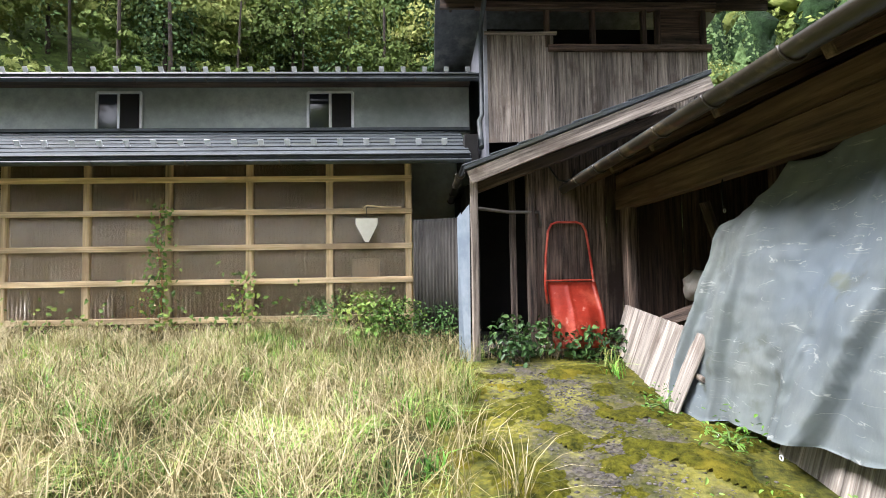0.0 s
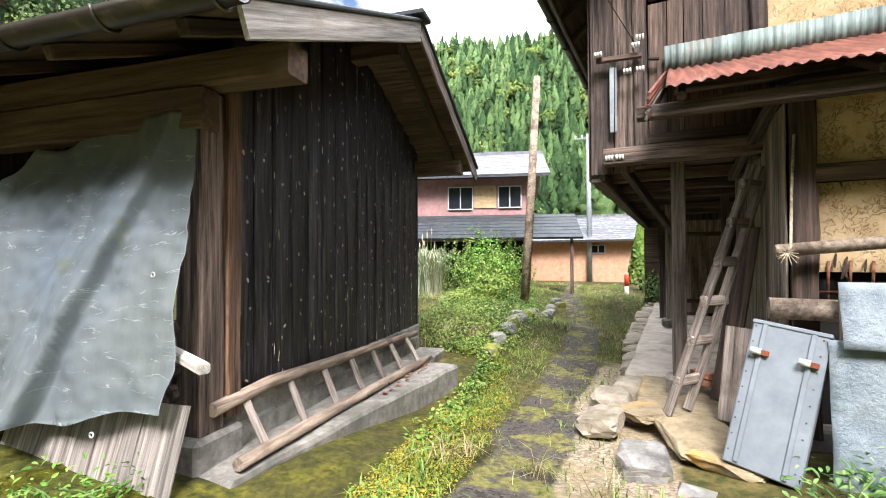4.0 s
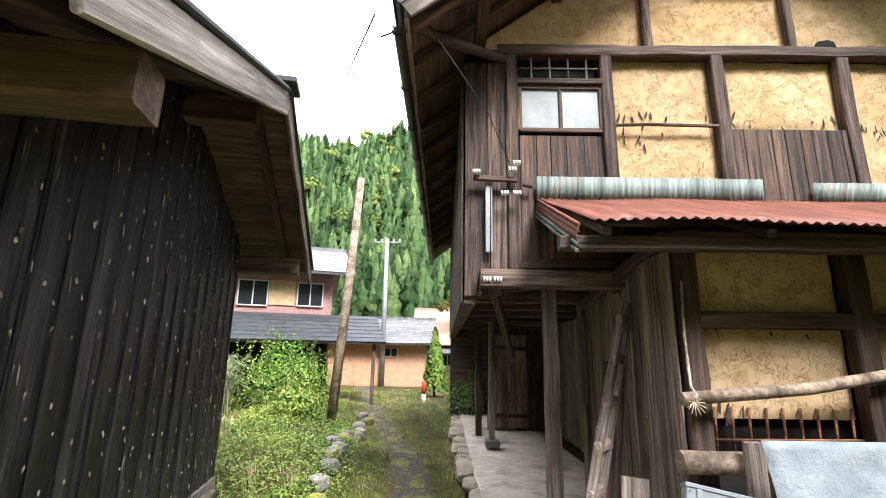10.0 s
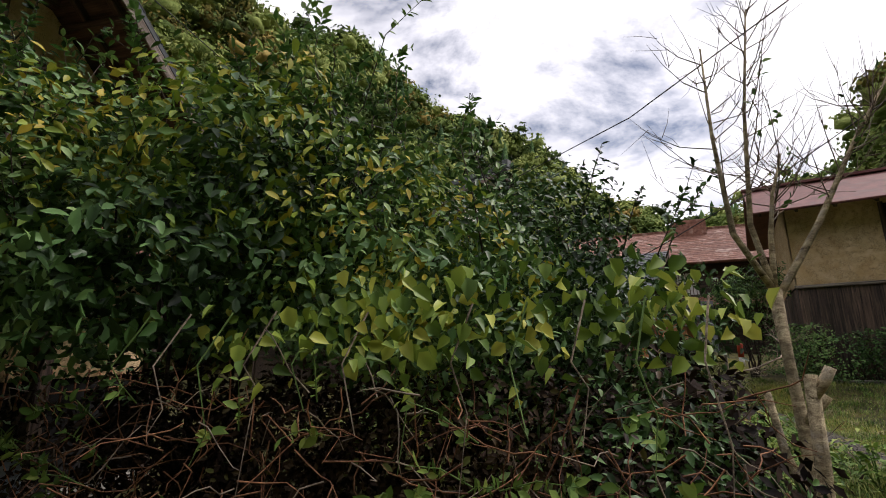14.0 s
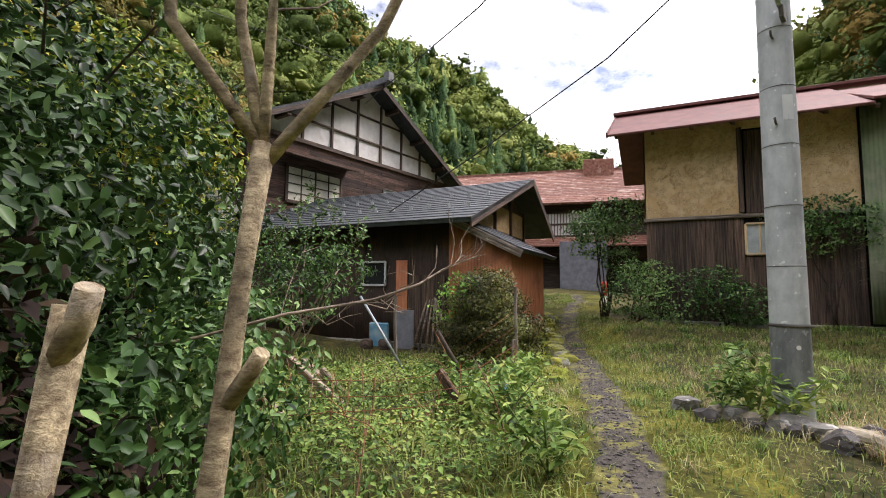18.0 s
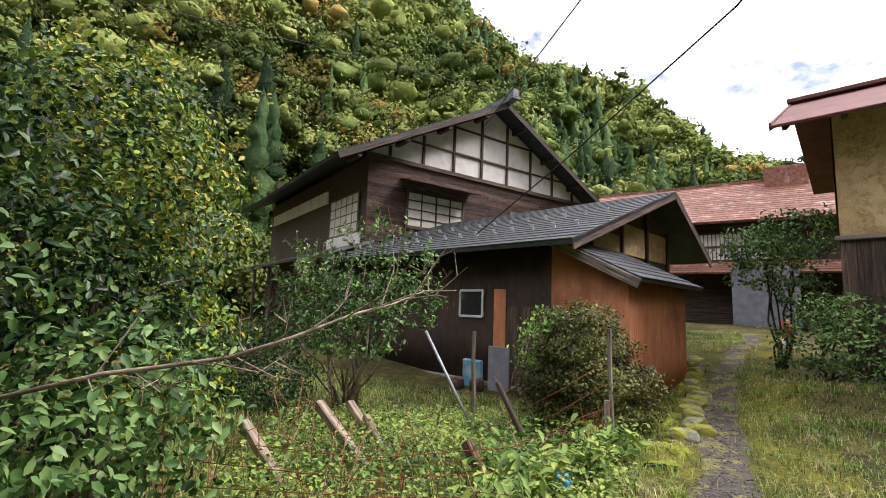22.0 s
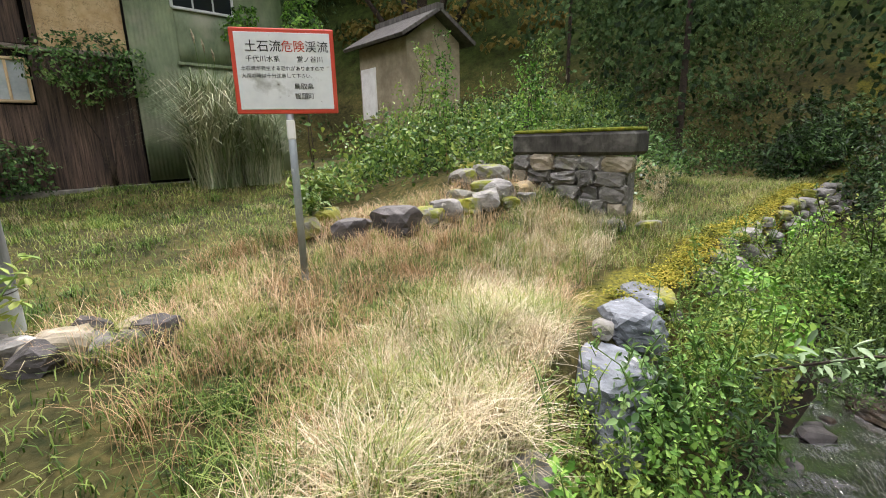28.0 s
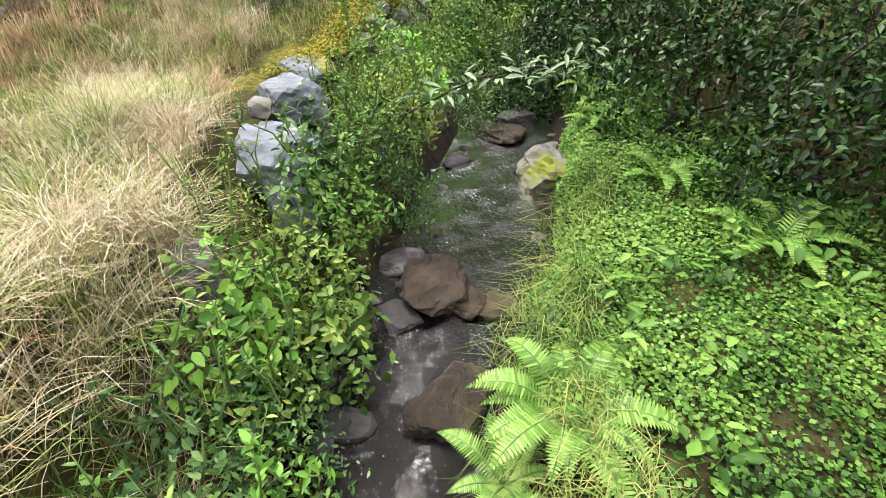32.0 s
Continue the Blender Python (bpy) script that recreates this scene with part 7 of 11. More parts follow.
# ---- woods on the slopes ----
def crown_cards(base, height, radius, n, size, rng, kind):
    """Loose foliage of one tree as small blades: cones for cedars, heaped clumps for broadleaved trees."""
    if kind == "cedar":
        h = rng.beta(1.1, 1.3, n)
        r = radius * (1 - h) ** 0.8 * (0.85 + 0.3 * rng.random(n))
        a = rng.uniform(0, 2 * math.pi, n)
        p = np.stack([r * np.cos(a), r * np.sin(a), height * (0.1 + 0.9 * h)], 1)
        out = np.stack([np.cos(a), np.sin(a), np.full(n, 0.25)], 1)
        return leaf_cards(base + p, size, out, 0.75, 0.35, 0.3, rng, 0.15, rounded=False)
    c, cr = heaps(height, radius, rng, 6 if size > 0.23 else 15)
    k = rng.integers(0, len(c), n)
    d = rng.normal(0, 1, (n, 3))
    d[:, 2] = np.abs(d[:, 2]) * 0.9 - 0.3
    d /= np.linalg.norm(d, axis=1, keepdims=True)
    p = c[k] + d * cr[k][:, None] * (0.75 + 0.5 * rng.random((n, 1))) * (1, 1, 0.85 if size > 0.23 else 0.4)
    return leaf_cards(base + p, size * 1.15, d, 0.75, 0.42, 0.1, rng, 0.25, rounded=False)


def heaps(height, radius, rng, n=6):
    """Middles and radii of the clumps that make up a broad crown."""
    c = rng.normal(0, 1, (n, 3)) * (radius * 0.5, radius * 0.5, height * (0.13 if n == 6 else 0.22)) + (0, 0, height * 0.58)
    c[0] = (0, 0, height * 0.76)
    return c, radius * rng.uniform(0.36, 0.62, n) * (6 / n) ** 0.4


def ball():
    bm = bmesh.new()
    bmesh.ops.create_icosphere(bm, subdivisions=1, radius=1.0)
    v = np.array([tuple(q.co) for q in bm.verts])
    f = np.array([[q.index for q in face.verts] for face in bm.faces])
    bm.free()
    return v, f


BALL = ball()


def crown_core(base, height, radius, rng, kind):
    """The body of a crown: a ragged layered cone, or a heap of uneven clumps."""
    if kind == "cedar":
        # drooping tiers of boughs, each tier narrower than the one under it
        rings, seg = 13, 8
        h = np.linspace(0, 1, rings)
        tier = np.arange(rings) % 2
        prof = (1 - h) ** 0.72 * np.where(tier, 0.62, 1.1) + 0.02
        a = np.arange(seg) * 2 * math.pi / seg
        rr = radius * prof[:, None] * (1 + 0.3 * rng.normal(size=(rings, seg)).clip(-1.5, 1.5))
        z = height * (0.08 + 0.92 * h)[:, None] - 0.3 * radius * (tier == 0)[:, None] * (1 - h)[:, None] + 0.12 * radius * rng.normal(size=(rings, seg))
        v = np.stack([rr * np.cos(a + 0.4 * tier[:, None]), rr * np.sin(a + 0.4 * tier[:, None]), z], -1).reshape(-1, 3)
        i, j = np.meshgrid(np.arange(rings - 1), np.arange(seg), indexing="ij")
        q = (i * seg + j).ravel()
        w = (i * seg + (j + 1) % seg).ravel()
        f = np.concatenate([np.stack([q, w, w + seg], 1), np.stack([q, w + seg, q + seg], 1)])
        return base + v, f
    c, cr = heaps(height, radius, rng)
    parts_ = []
    for k in range(6):
        v = BALL[0] * cr[k] * 0.6 * (1 + 0.34 * rng.normal(size=(len(BALL[0]), 1)).clip(-2, 2)) * (1, 1, 0.75) + c[k]
        parts_.append((base + v, BALL[1]))
    return join(parts_)


def wood(name, places, label, mat, kind, tall, wide, rng):
    made, tones = [], []
    for x, y in places:
        z = float(ground_z(np.array(x), np.array(y)))
        r = math.hypot(x, y + 3)
        t, w = tall * rng.uniform(0.7, 1.3), wide * rng.uniform(0.7, 1.35)
        if kind == "broad":
            t, w = t * np.clip(r / 65, 0.6, 1), w * np.clip(r / 65, 0.5, 1)
        base = np.array([x, y, z - 0.4])
        seed, tone = int(rng.integers(1e9)), rng.uniform(-0.1, 0.9)
        if r > 36:
            made.append(crown_core(base, t, w, np.random.default_rng(seed), kind))
            tones.append(np.full(len(made[-1][0]), tone))
            n = int(np.clip(24000 / r, 110, 480)) if kind == "broad" else int(np.clip(5000 / r, 0, 110))
        else:
            n = 1100 if kind == "broad" else 700
        made.append(crown_cards(base, t, w, n, np.clip(r * 0.0076, 0.2, 0.95) if kind == "broad" else np.clip(r * 0.0062, 0.2, 0.85), np.random.default_rng(seed), kind))
        tones.append(tone + np.repeat(rng.normal(0, 0.07, n), len(made[-1][0]) // n))
    v, f = join(made)
    ob = raw(name, v, f, M[mat], smooth=True)
    ob.data.attributes.new("tone", "FLOAT", "POINT").data.foreach_set("value", np.concatenate(tones).astype(np.float32))
    tagged(ob, label, "woodland", kind="stuff")


def trunks(name, places, label, rng):
    vs, fs, k = [], [], 0
    for x, y in places:
        z = float(ground_z(np.array(x), np.array(y)))
        r, h = rng.uniform(0.06, 0.14), rng.uniform(4, 7)
        a = np.arange(6) * math.pi / 3
        ring = np.stack([np.cos(a), np.sin(a), 0 * a], 1)
        vs += [ring * r + (x, y, z - 0.3), ring * r * 0.5 + (x + rng.normal(0, 0.2), y, z + h)]
        for j in range(6):
            fs.append((k + j, k + (j + 1) % 6, k + 6 + (j + 1) % 6, k + 6 + j))
        k += 12
    tagged(raw(name, np.concatenate(vs), fs, M["darkbark"], smooth=True), label, "woodland", kind="stuff")


def woods():
    rng = np.random.default_rng(21)
    groups = {"cedar": [], "broad": [], "autumn": []}
    stems = []
    for _ in range(9000):
        az = rng.uniform(-180, 180)
        el, r0, r1 = (np.interp(az, RIDGE_T[:, 0], RIDGE_T[:, k]) for k in (1, 2, 3))
        r = r0 - 1 + (r1 * 1.12 - r0) * rng.random() ** 1.35
        keep = np.clip(r / 100, 0.42, 1.0) * 0.62
        if -121 < az < -104:
            keep *= 0.5
        if 141 < az or az < -165:
            keep *= 0.5
        if (r > 50 and 60 < az < 165) or (r > 55 and az < -125):
            keep *= 0.4
        if 80 < az < 160 and r < 25:
            continue
        if rng.random() > keep:
            continue
        x, y = r * math.cos(math.radians(az)) - 2, r * math.sin(math.radians(az)) - 4
        if math.hypot(x + 25.0, y + 15.0) < 6.5:
            continue
        patch = math.sin(x * 0.055 + 1.0) + math.sin(y * 0.07 + 2.0) + 0.8 * rng.normal()
        if -8 < az < 58:
            kind = "cedar" if patch > -2.0 else ("autumn" if patch < -2.7 else "broad")
        elif az < -125 or az > 160:
            kind = "cedar" if patch > -1.4 else ("autumn" if patch < -2.0 else "broad")
        elif 58 <= az <= 160:
            kind = "cedar" if patch > 0.2 else ("autumn" if patch < -1.9 else "broad")
        else:
            kind = "cedar" if patch > 1.1 else ("autumn" if patch < -1.7 else "broad")
        groups[kind].append((x, y))
        if r < 34 and rng.random() < 0.3:
            stems.append((x, y))
    for _ in range(1500):
        az = rng.uniform(-14, 30)
        r0, r1 = (np.interp(az, RIDGE_T[:, 0], RIDGE_T[:, k]) for k in (2, 3))
        r = r0 + (r1 * 1.05 - r0) * rng.random()
        groups["cedar" if rng.random() < 0.95 else "broad"].append((r * math.cos(math.radians(az)) - 2, r * math.sin(math.radians(az)) - 4))
    for _ in range(260):
        az = rng.uniform(-78, -38)
        r0, r1 = (np.interp(az, RIDGE_T[:, 0], RIDGE_T[:, k]) for k in (2, 3))
        r = max(r0 + (r1 * 1.03 - r0) * rng.random() ** 0.8, 37)
        groups["autumn" if rng.random() < 0.27 else "cedar" if rng.random() < 0.2 else "broad"].append((r * math.cos(math.radians(az)) - 2, r * math.sin(math.radians(az)) - 4))
    wood("cedar_forest", groups["cedar"], "dense dark green cedar forest on the steep slopes", "cedar", "cedar", 11.0, 2.0, rng)
    wood("mixed_forest", groups["broad"], "mixed green broadleaved woodland on the hillside", "broad", "broad", 9.5, 4.3, rng)
    wood("autumn_trees", groups["autumn"], "yellowing autumn trees scattered through the woodland", "autumn", "broad", 9.0, 4.0, rng)
    trunks("forest_trunks", stems, "slim dark trunks at the edge of the wood", rng)


woods()


# ---- grass ----
def inside(x, y, poly):
    r = np.zeros(len(x), bool)
    for (x0, y0), (x1, y1) in zip(poly, poly[1:] + poly[:1]):
        hit = ((y0 > y) != (y1 > y)) & (x < (x1 - x0) * (y - y0) / (y1 - y0 + 1e-12) + x0)
        r ^= hit
    return r


def scatter(poly, n, rng, clear_lane=0.9, clear_foot=0.25, clump=0.6, stream=True):
    """Places for plants within an outline, in clumps, off the trodden ways and out of the buildings."""
    p = np.array(poly, float)
    x = rng.uniform(p[:, 0].min(), p[:, 0].max(), n * 3)
    y = rng.uniform(p[:, 1].min(), p[:, 1].max(), n * 3)
    ok = inside(x, y, [tuple(q) for q in poly])
    soft = 0.25 * rng.normal(size=len(x))
    ok &= line_distance(x, y, LANE) + soft > clear_lane
    ok &= line_distance(x, y, FOOTPATH) + 0.4 * soft > clear_foot
    ok &= line_distance(x, y, APRON) + soft > 0.95
    if stream:
        ok &= ~((line_distance(x, y, STREAM) < 0.75) & (x < -4.9))
    den = 0.5 + 0.5 * np.sin(x * 2.3 + 1.1 * np.sin(y * 1.7)) * np.sin(y * 2.9 + 1.3 * np.sin(x * 1.3))
    ok &= rng.random(len(x)) < (1 - clump) + clump * den
    for px, py, yaw, x0, x1, y0, y1 in FOOTPRINTS:
        c, s = math.cos(math.radians(yaw)), math.sin(math.radians(yaw))
        u, v = c * (x - px) + s * (y - py), -s * (x - px) + c * (y - py)
        ok &= ~((u > x0) & (u < x1) & (v > y0) & (v < y1))
    x, y = x[ok][:n], y[ok][:n]
    return np.stack([x, y, ground_z(x, y) - 0.01], 1)


FOOTPRINTS = [(SX, SY, SYAW, -16.2, -2.0, 5.1, 11), (SX, SY, SYAW, -2.1, 4.2, 4.0, 9), (SX, SY, SYAW, -0.2, 4.2, -1.0, 4.4), (KX, KY, KYAW, 1.4, 7.0, -1.1, 9.6),
              (4.7, -18.4, -120, -1.3, 11.4, 0, 12), (-3.65, -13.75, 160, -8.1, 0.1, -0.1, 6.3), (-7.05, -15.56, 160, -0.1, 7.3, -0.1, 4.6), (KX, KY, KYAW, 0.1, 1.6, -1.2, 9.0)]


def grass_field(name, poly, n, height, width, mat, label, lean=0.7, curl=0.6, clump=0.6, wind=(0, 0), seed=1, tufts=0, arch=0.0, **kw):
    rng = np.random.default_rng(seed)
    if tufts:
        c = scatter(poly, tufts, rng, clump=clump, **kw)
        pts = np.repeat(c, n // tufts, 0)
        pts = pts + np.concatenate([rng.normal(0, 0.055, (len(pts), 2)), np.zeros((len(pts), 1))], 1)
    else:
        pts = scatter(poly, n, rng, clump=clump, **kw)
    v, f = arching(pts, height * 1.15, height * arch, width, rng) if arch else blades(pts, height, width, lean, rng, curl, wind)
    return tagged(raw(name, v, f, M[mat]), label, "grass", kind="stuff")


YARD = [(-11, 7.2), (-11, 3.0), (-6.5, 1.2), (-4, -0.6), (-1.0, -0.6), (0.5, 0.6), (1.1, 1.6), (1.2, 6.2), (-1, 7.3)]
grass_field("dry_yard_grass", YARD, 28000, 0.32, 0.006, "straw", "tall dry straw-coloured grass filling the yard", 1.0, 0.9, 0.35, (0, 0), seed=2, tufts=1400, arch=1.4)
grass_field("green_yard_grass", YARD, 20000, 0.28, 0.007, "grass", "green grass growing between the dry tufts", 0.9, 0.8, 0.9, seed=3, tufts=520)
grass_field("yard_weeds", YARD, 6000, 0.2, 0.016, "lime", "broad green weeds in patches of the yard", 0.9, 0.6, 1.0, seed=17, tufts=240)
LANESIDE = [(1.5, 1.4), (3.0, 1.3), (6.0, 1.5), (6.4, 3.4), (7.5, 6), (18, 10), (26, 8), (26, 2.0), (16, 0.0), (9, 0.2), (4.5, 0.3), (3.2, -0.6), (3.5, -3.0), (1.5, -3.0), (0.0, -1.6), (1.0, -0.4)]
grass_field("lane_grass", LANESIDE, 30000, 0.09, 0.010, "mixgreen", "short green grass and weeds beside the lane", 0.8, 0.5, 0.6, seed=4, clear_lane=0.45)
grass_field("lane_centre_grass", [(1.5, -0.3), (1.5, 1.3), (8, 1.9), (16, 4), (18, 2.6), (8, 0.1)], 6000, 0.10, 0.006, "grass", "thin grass growing through the gravel of the lane", 0.9, 0.6, 0.95, seed=5, clear_lane=0.28)
GREEN = [(-4.2, -5.8), (-6.5, -6.6), (-9.5, -9.0), (-15, -11.0), (-14.5, -12.4), (-7.0, -15.4), (-6.4, -19), (-7.0, -26), (-3.0, -26), (-4.6, -16.5), (-3.4, -13.2), (-3.3, -9.0)]
grass_field("path_side_grass", GREEN, 52000, 0.09, 0.008, "grass", "short green grass on both sides of the footpath", 0.8, 0.6, 0.5, seed=6)
grass_field("path_side_tufts", GREEN, 7000, 0.17, 0.006, "straw", "dry tufts between the short green grass", 1.0, 0.8, 0.9, seed=12, tufts=260)
grass_field("path_side_dark_tufts", GREEN, 16000, 0.13, 0.008, "mixgreen", "dark green tufts in the short grass", 0.9, 0.6, 0.9, seed=13, tufts=420)
GARDEN = [(-3.9, -6.0), (-4.0, -13.0), (4, -14.5), (4, -10), (-0.5, -6.0), (-2.2, -4.6)]
grass_field("garden_weeds", GARDEN, 26000, 0.15, 0.010, "grass", "low bright green weeds over the old garden plot", 0.9, 0.6, 0.5, seed=7)
RUSSET = [(-5.3, -5.1), (-6.3, -8.6), (-8.5, -9.3), (-10.5, -8.4), (-12.5, -6.3), (-10.0, -5.5), (-7.6, -5.5)]
grass_field("russet_grass", RUSSET, 17000, 0.2, 0.004, "rustgrass", "russet dry grass round the sign post", 1.1, 0.9, 0.6, (0, 0), seed=8, tufts=900, arch=1.3)
grass_field("russet_green_grass", RUSSET, 14000, 0.2, 0.006, "grass", "green tufts between the russet grass", 0.8, 0.6, 0.8, seed=11, tufts=260)
BANK = [(-4.9, -5.1), (-5.2, -6.2), (-7.5, -6.6), (-12, -6.4), (-17, -5.0), (-17, -4.4), (-11, -5.3), (-9.4, -5.75), (-7.75, -5.75), (-7.4, -5.65), (-6.6, -5.5), (-6, -5.45), (-5.4, -5.4)]
grass_field("bank_grass", BANK, 19000, 0.22, 0.0045, "hay", "long bleached grass hanging over the stream bank", 1.2, 0.95, 0.5, (0, 0), seed=9, tufts=480, arch=1.3)
grass_field("bank_green_grass", BANK, 8000, 0.26, 0.0055, "grass", "green grass on the stream bank", 0.9, 0.7, 0.7, (0, 0), seed=10, tufts=260, arch=1.0)
grass_field("lane_dry_tufts", LANESIDE, 12000, 0.2, 0.007, "straw", "dry tufts between the weeds beside the lane", 1.0, 0.8, 0.8, seed=14, tufts=360, clear_lane=0.6)
TRACK = [(-5.6, -6.2), (-7.0, -6.9), (-10.0, -6.7), (-13.5, -6.0), (-13.2, -5.2), (-10.0, -5.7), (-7.4, -5.9)]
grass_field("track_green_grass", TRACK, 16000, 0.13, 0.005, "grass", "short green grass along the trodden track", 0.9, 0.7, 0.8, (0, 0), seed=18, tufts=420, arch=0.9)
grass_field("bank_tussocks", [(-5.2, -5.5), (-6.2, -6.0), (-8.2, -6.0), (-8.0, -5.45), (-6.6, -5.4), (-5.6, -5.3)], 4200, 0.27, 0.004, "hay", "big arching tussocks of bleached grass at the bank edge", 1.0, 0.9, 0.4, (0, 0), seed=19, tufts=30, arch=1.5)
grass_field("bank_green_tussocks", [(-5.2, -5.5), (-6.2, -6.2), (-8.6, -6.2), (-8.4, -5.45), (-6.6, -5.4), (-5.6, -5.3)], 2600, 0.3, 0.005, "grass", "arching green tussocks among the bleached grass", 1.0, 0.9, 0.4, (0, 0), seed=20, tufts=30, arch=1.3)
FARTRACK = [(-9.8, -6.8), (-13.5, -6.5), (-18.5, -5.4), (-19.5, -1.0), (-17.5, -1.7), (-14.5, -3.05), (-12.2, -4.1), (-10.2, -4.95)]
grass_field("far_track_grass", FARTRACK, 22000, 0.13, 0.007, "grass", "green grass on the track above the stream wall", 0.9, 0.6, 0.6, seed=24)
grass_field("far_track_dry_grass", FARTRACK, 9000, 0.15, 0.005, "straw", "dry blades among the grass of the track", 1.0, 0.7, 0.8, seed=25, tufts=500, arch=0.9)
LANEBANK = [(5.9, 1.75), (6.3, 3.2), (9.5, 4.2), (14.5, 5.2), (15.5, 3.7), (11.0, 2.25), (8.0, 1.75)]
rng_bank = np.random.default_rng(15)
at = scatter(LANEBANK, 3200, rng_bank, clear_lane=0.85)
v_bank, f_bank = join([leaf_cards(np.repeat(at, 6, 0) + rng_bank.normal(0, 1, (len(at) * 6, 3)) * (0.07, 0.07, 0.05) + (0, 0, 0.1), 0.045, np.tile([0, 0, 1.0], (len(at) * 6, 1)), 0.55, 0.7, 0.2, rng_bank, 0.5, rounded=False)])
tagged(raw("lane_bank_weeds", v_bank, f_bank, M["mixgreen"]), "low leafy weeds over the bank beside the lane", "weeds", kind="stuff")
def leafy_mat(name, poly, n, size, height, mat, label, seed, each=6, spread=0.06, **kw):
    """Low plants as rosettes of small leaves."""
    r = np.random.default_rng(seed)
    c = scatter(poly, n, r, **kw)
    p = np.repeat(c, each, 0) + r.normal(0, 1, (len(c) * each, 3)) * (spread, spread, height * 0.4) + (0, 0, height * 0.7)
    p[:, 2] = np.maximum(p[:, 2], np.repeat(c[:, 2], each) + 0.01)
    v, f = leaf_cards(p, size, np.tile([0, 0, 1.0], (len(p), 1)), 0.6, 0.6, 0.15, r, 0.5)
    tagged(raw(name, v, f, M[mat]), label, "plants", kind="stuff")


M["darkmoss"] = material("olive_moss", hexc("5f5d1b"), hexc("262a0c"), (16, 16, 16), 0.95, 0.9, patch=hexc("746a22"), patch_scale=2.2, vary=0.1, on="world", bump_depth=0.04, spec=0.1)


def moss_relief(name, x0, x1, y0, y1, label, level, high, mat, seed, scale=2.6, within=None):
    """Cushions of moss that stand a little above the ground, with ragged edges."""
    step = 0.03
    gx, gy = np.meshgrid(np.arange(x0, x1, step), np.arange(y0, y1, step))
    rng = np.random.default_rng(seed)
    h = np.array([noise.fractal(Vector((a * scale, b * scale, seed)), 0.9, 2.1, 5) for a, b in zip(gx.ravel(), gy.ravel())]).reshape(gx.shape)
    if within is not None:
        h = h - within(gx, gy)
    z = ground_z(gx, gy) + high * np.clip((h - level) * 3, -0.6, 1) + rng.normal(0, 0.004, gx.shape)
    nx, ny = gx.shape[1], gx.shape[0]
    i, j = np.meshgrid(np.arange(nx - 1), np.arange(ny - 1))
    a = (j * nx + i).ravel()
    keep = (h > level - 0.12)[:-1, :-1].ravel()
    a = a[keep]
    f = np.stack([a, a + 1, a + nx + 1, a + nx], 1)
    used, f = np.unique(f, return_inverse=True)
    v = np.stack([gx, gy, z], -1).reshape(-1, 3)[used]
    tagged(raw(name, v, f.reshape(-1, 4), M[mat], smooth=True), label, "moss", kind="stuff")


def loose_gravel(name, pts, n, spread, label, seed, sizes):
    """Small stones lying loose along a way."""
    rng = np.random.default_rng(seed)
    k = rng.integers(0, len(pts) - 1, n)
    t = rng.random((n, 1))
    p = pts[k] * (1 - t) + pts[k + 1] * t + rng.normal(0, spread, (n, 2))
    z = ground_z(p[:, 0], p[:, 1])
    made = []
    for q, zz in zip(p, z):
        size = rng.uniform(*sizes) * rng.uniform(0.6, 1.3)
        made.append((BALL[0] * size * (1 + 0.25 * rng.normal(size=(12, 1))) * (1.2, 0.9, 0.6) + (q[0], q[1], zz + size * 0.2), BALL[1]))
    v, f = join(made)
    tagged(raw(name, v, f, M["wetgrey"]), label, "gravel", kind="stuff")


moss_relief("yard_moss", -0.5, 2.6, 0.9, 5.4, "dark olive moss cushions over the gravel of the yard", 0.05, 0.03, "darkmoss", 3, within=lambda x, y: 0.5 * smooth((line_distance(x, y, APRON) - 1.0) / 0.5) + 0.6 * smooth((0.45 - np.hypot((x - 1.0) / 0.45, (y - 2.0) / 1.3) * 0.45) / 0.3))
loose_gravel("yard_gravel", APRON, 3000, 0.3, "loose grey gravel between the moss", 4, (0.004, 0.012))
moss_relief("path_moss", -5.2, -3.6, -18.0, -10.6, "golden moss cushions along the footpath", -0.05, 0.05, "moss", 5, within=lambda x, y: 1.2 * smooth((0.36 - line_distance(x, y, FOOTPATH)) / 0.08) + 0.9 * smooth((line_distance(x, y, FOOTPATH) - 0.6) / 0.35) + 1.5 * (x < np.interp(-y, -FOOTPATH[:, 1], FOOTPATH[:, 0])))
loose_gravel("path_gravel", FOOTPATH[:5], 1500, 0.13, "loose grey gravel on the trodden footpath", 6, (0.005, 0.016))
LEDGESIDE = [(2.2, 1.55), (3.4, 1.65), (5.4, 1.95), (6.4, 2.4), (6.9, 1.75), (5.0, 1.05), (2.8, 0.75), (1.6, 0.7)]
leafy_mat("lane_moss", LEDGESIDE, 9000, 0.018, 0.012, "mossleaf", "yellow-green moss cushions beside the lane", 71, 7, 0.03, clear_lane=0.25, clump=0.85)
leafy_mat("lane_side_plants", LEDGESIDE, 260, 0.034, 0.045, "clover", "small bright green plants along the ledge", 72, 9, 0.06, clear_lane=0.5, clump=0.95)
leafy_mat("lane_side_dark_plants", [(3.0, 1.75), (5.4, 1.95), (6.6, 2.6), (7.4, 2.1), (5.4, 1.5), (3.2, 1.35)], 420, 0.045, 0.08, "mixgreen", "leafy weeds at the foot of the ledge", 73, 10, 0.06, clear_lane=0.6, clump=0.7)
LANEVERGE = [(1.3, 0.7), (3.0, 1.25), (6.0, 1.7), (9.0, 1.95), (12.0, 2.6), (15.0, 3.4), (15.0, 2.7), (12.0, 1.85), (9.0, 1.35), (6.0, 1.05), (3.0, 0.75)]
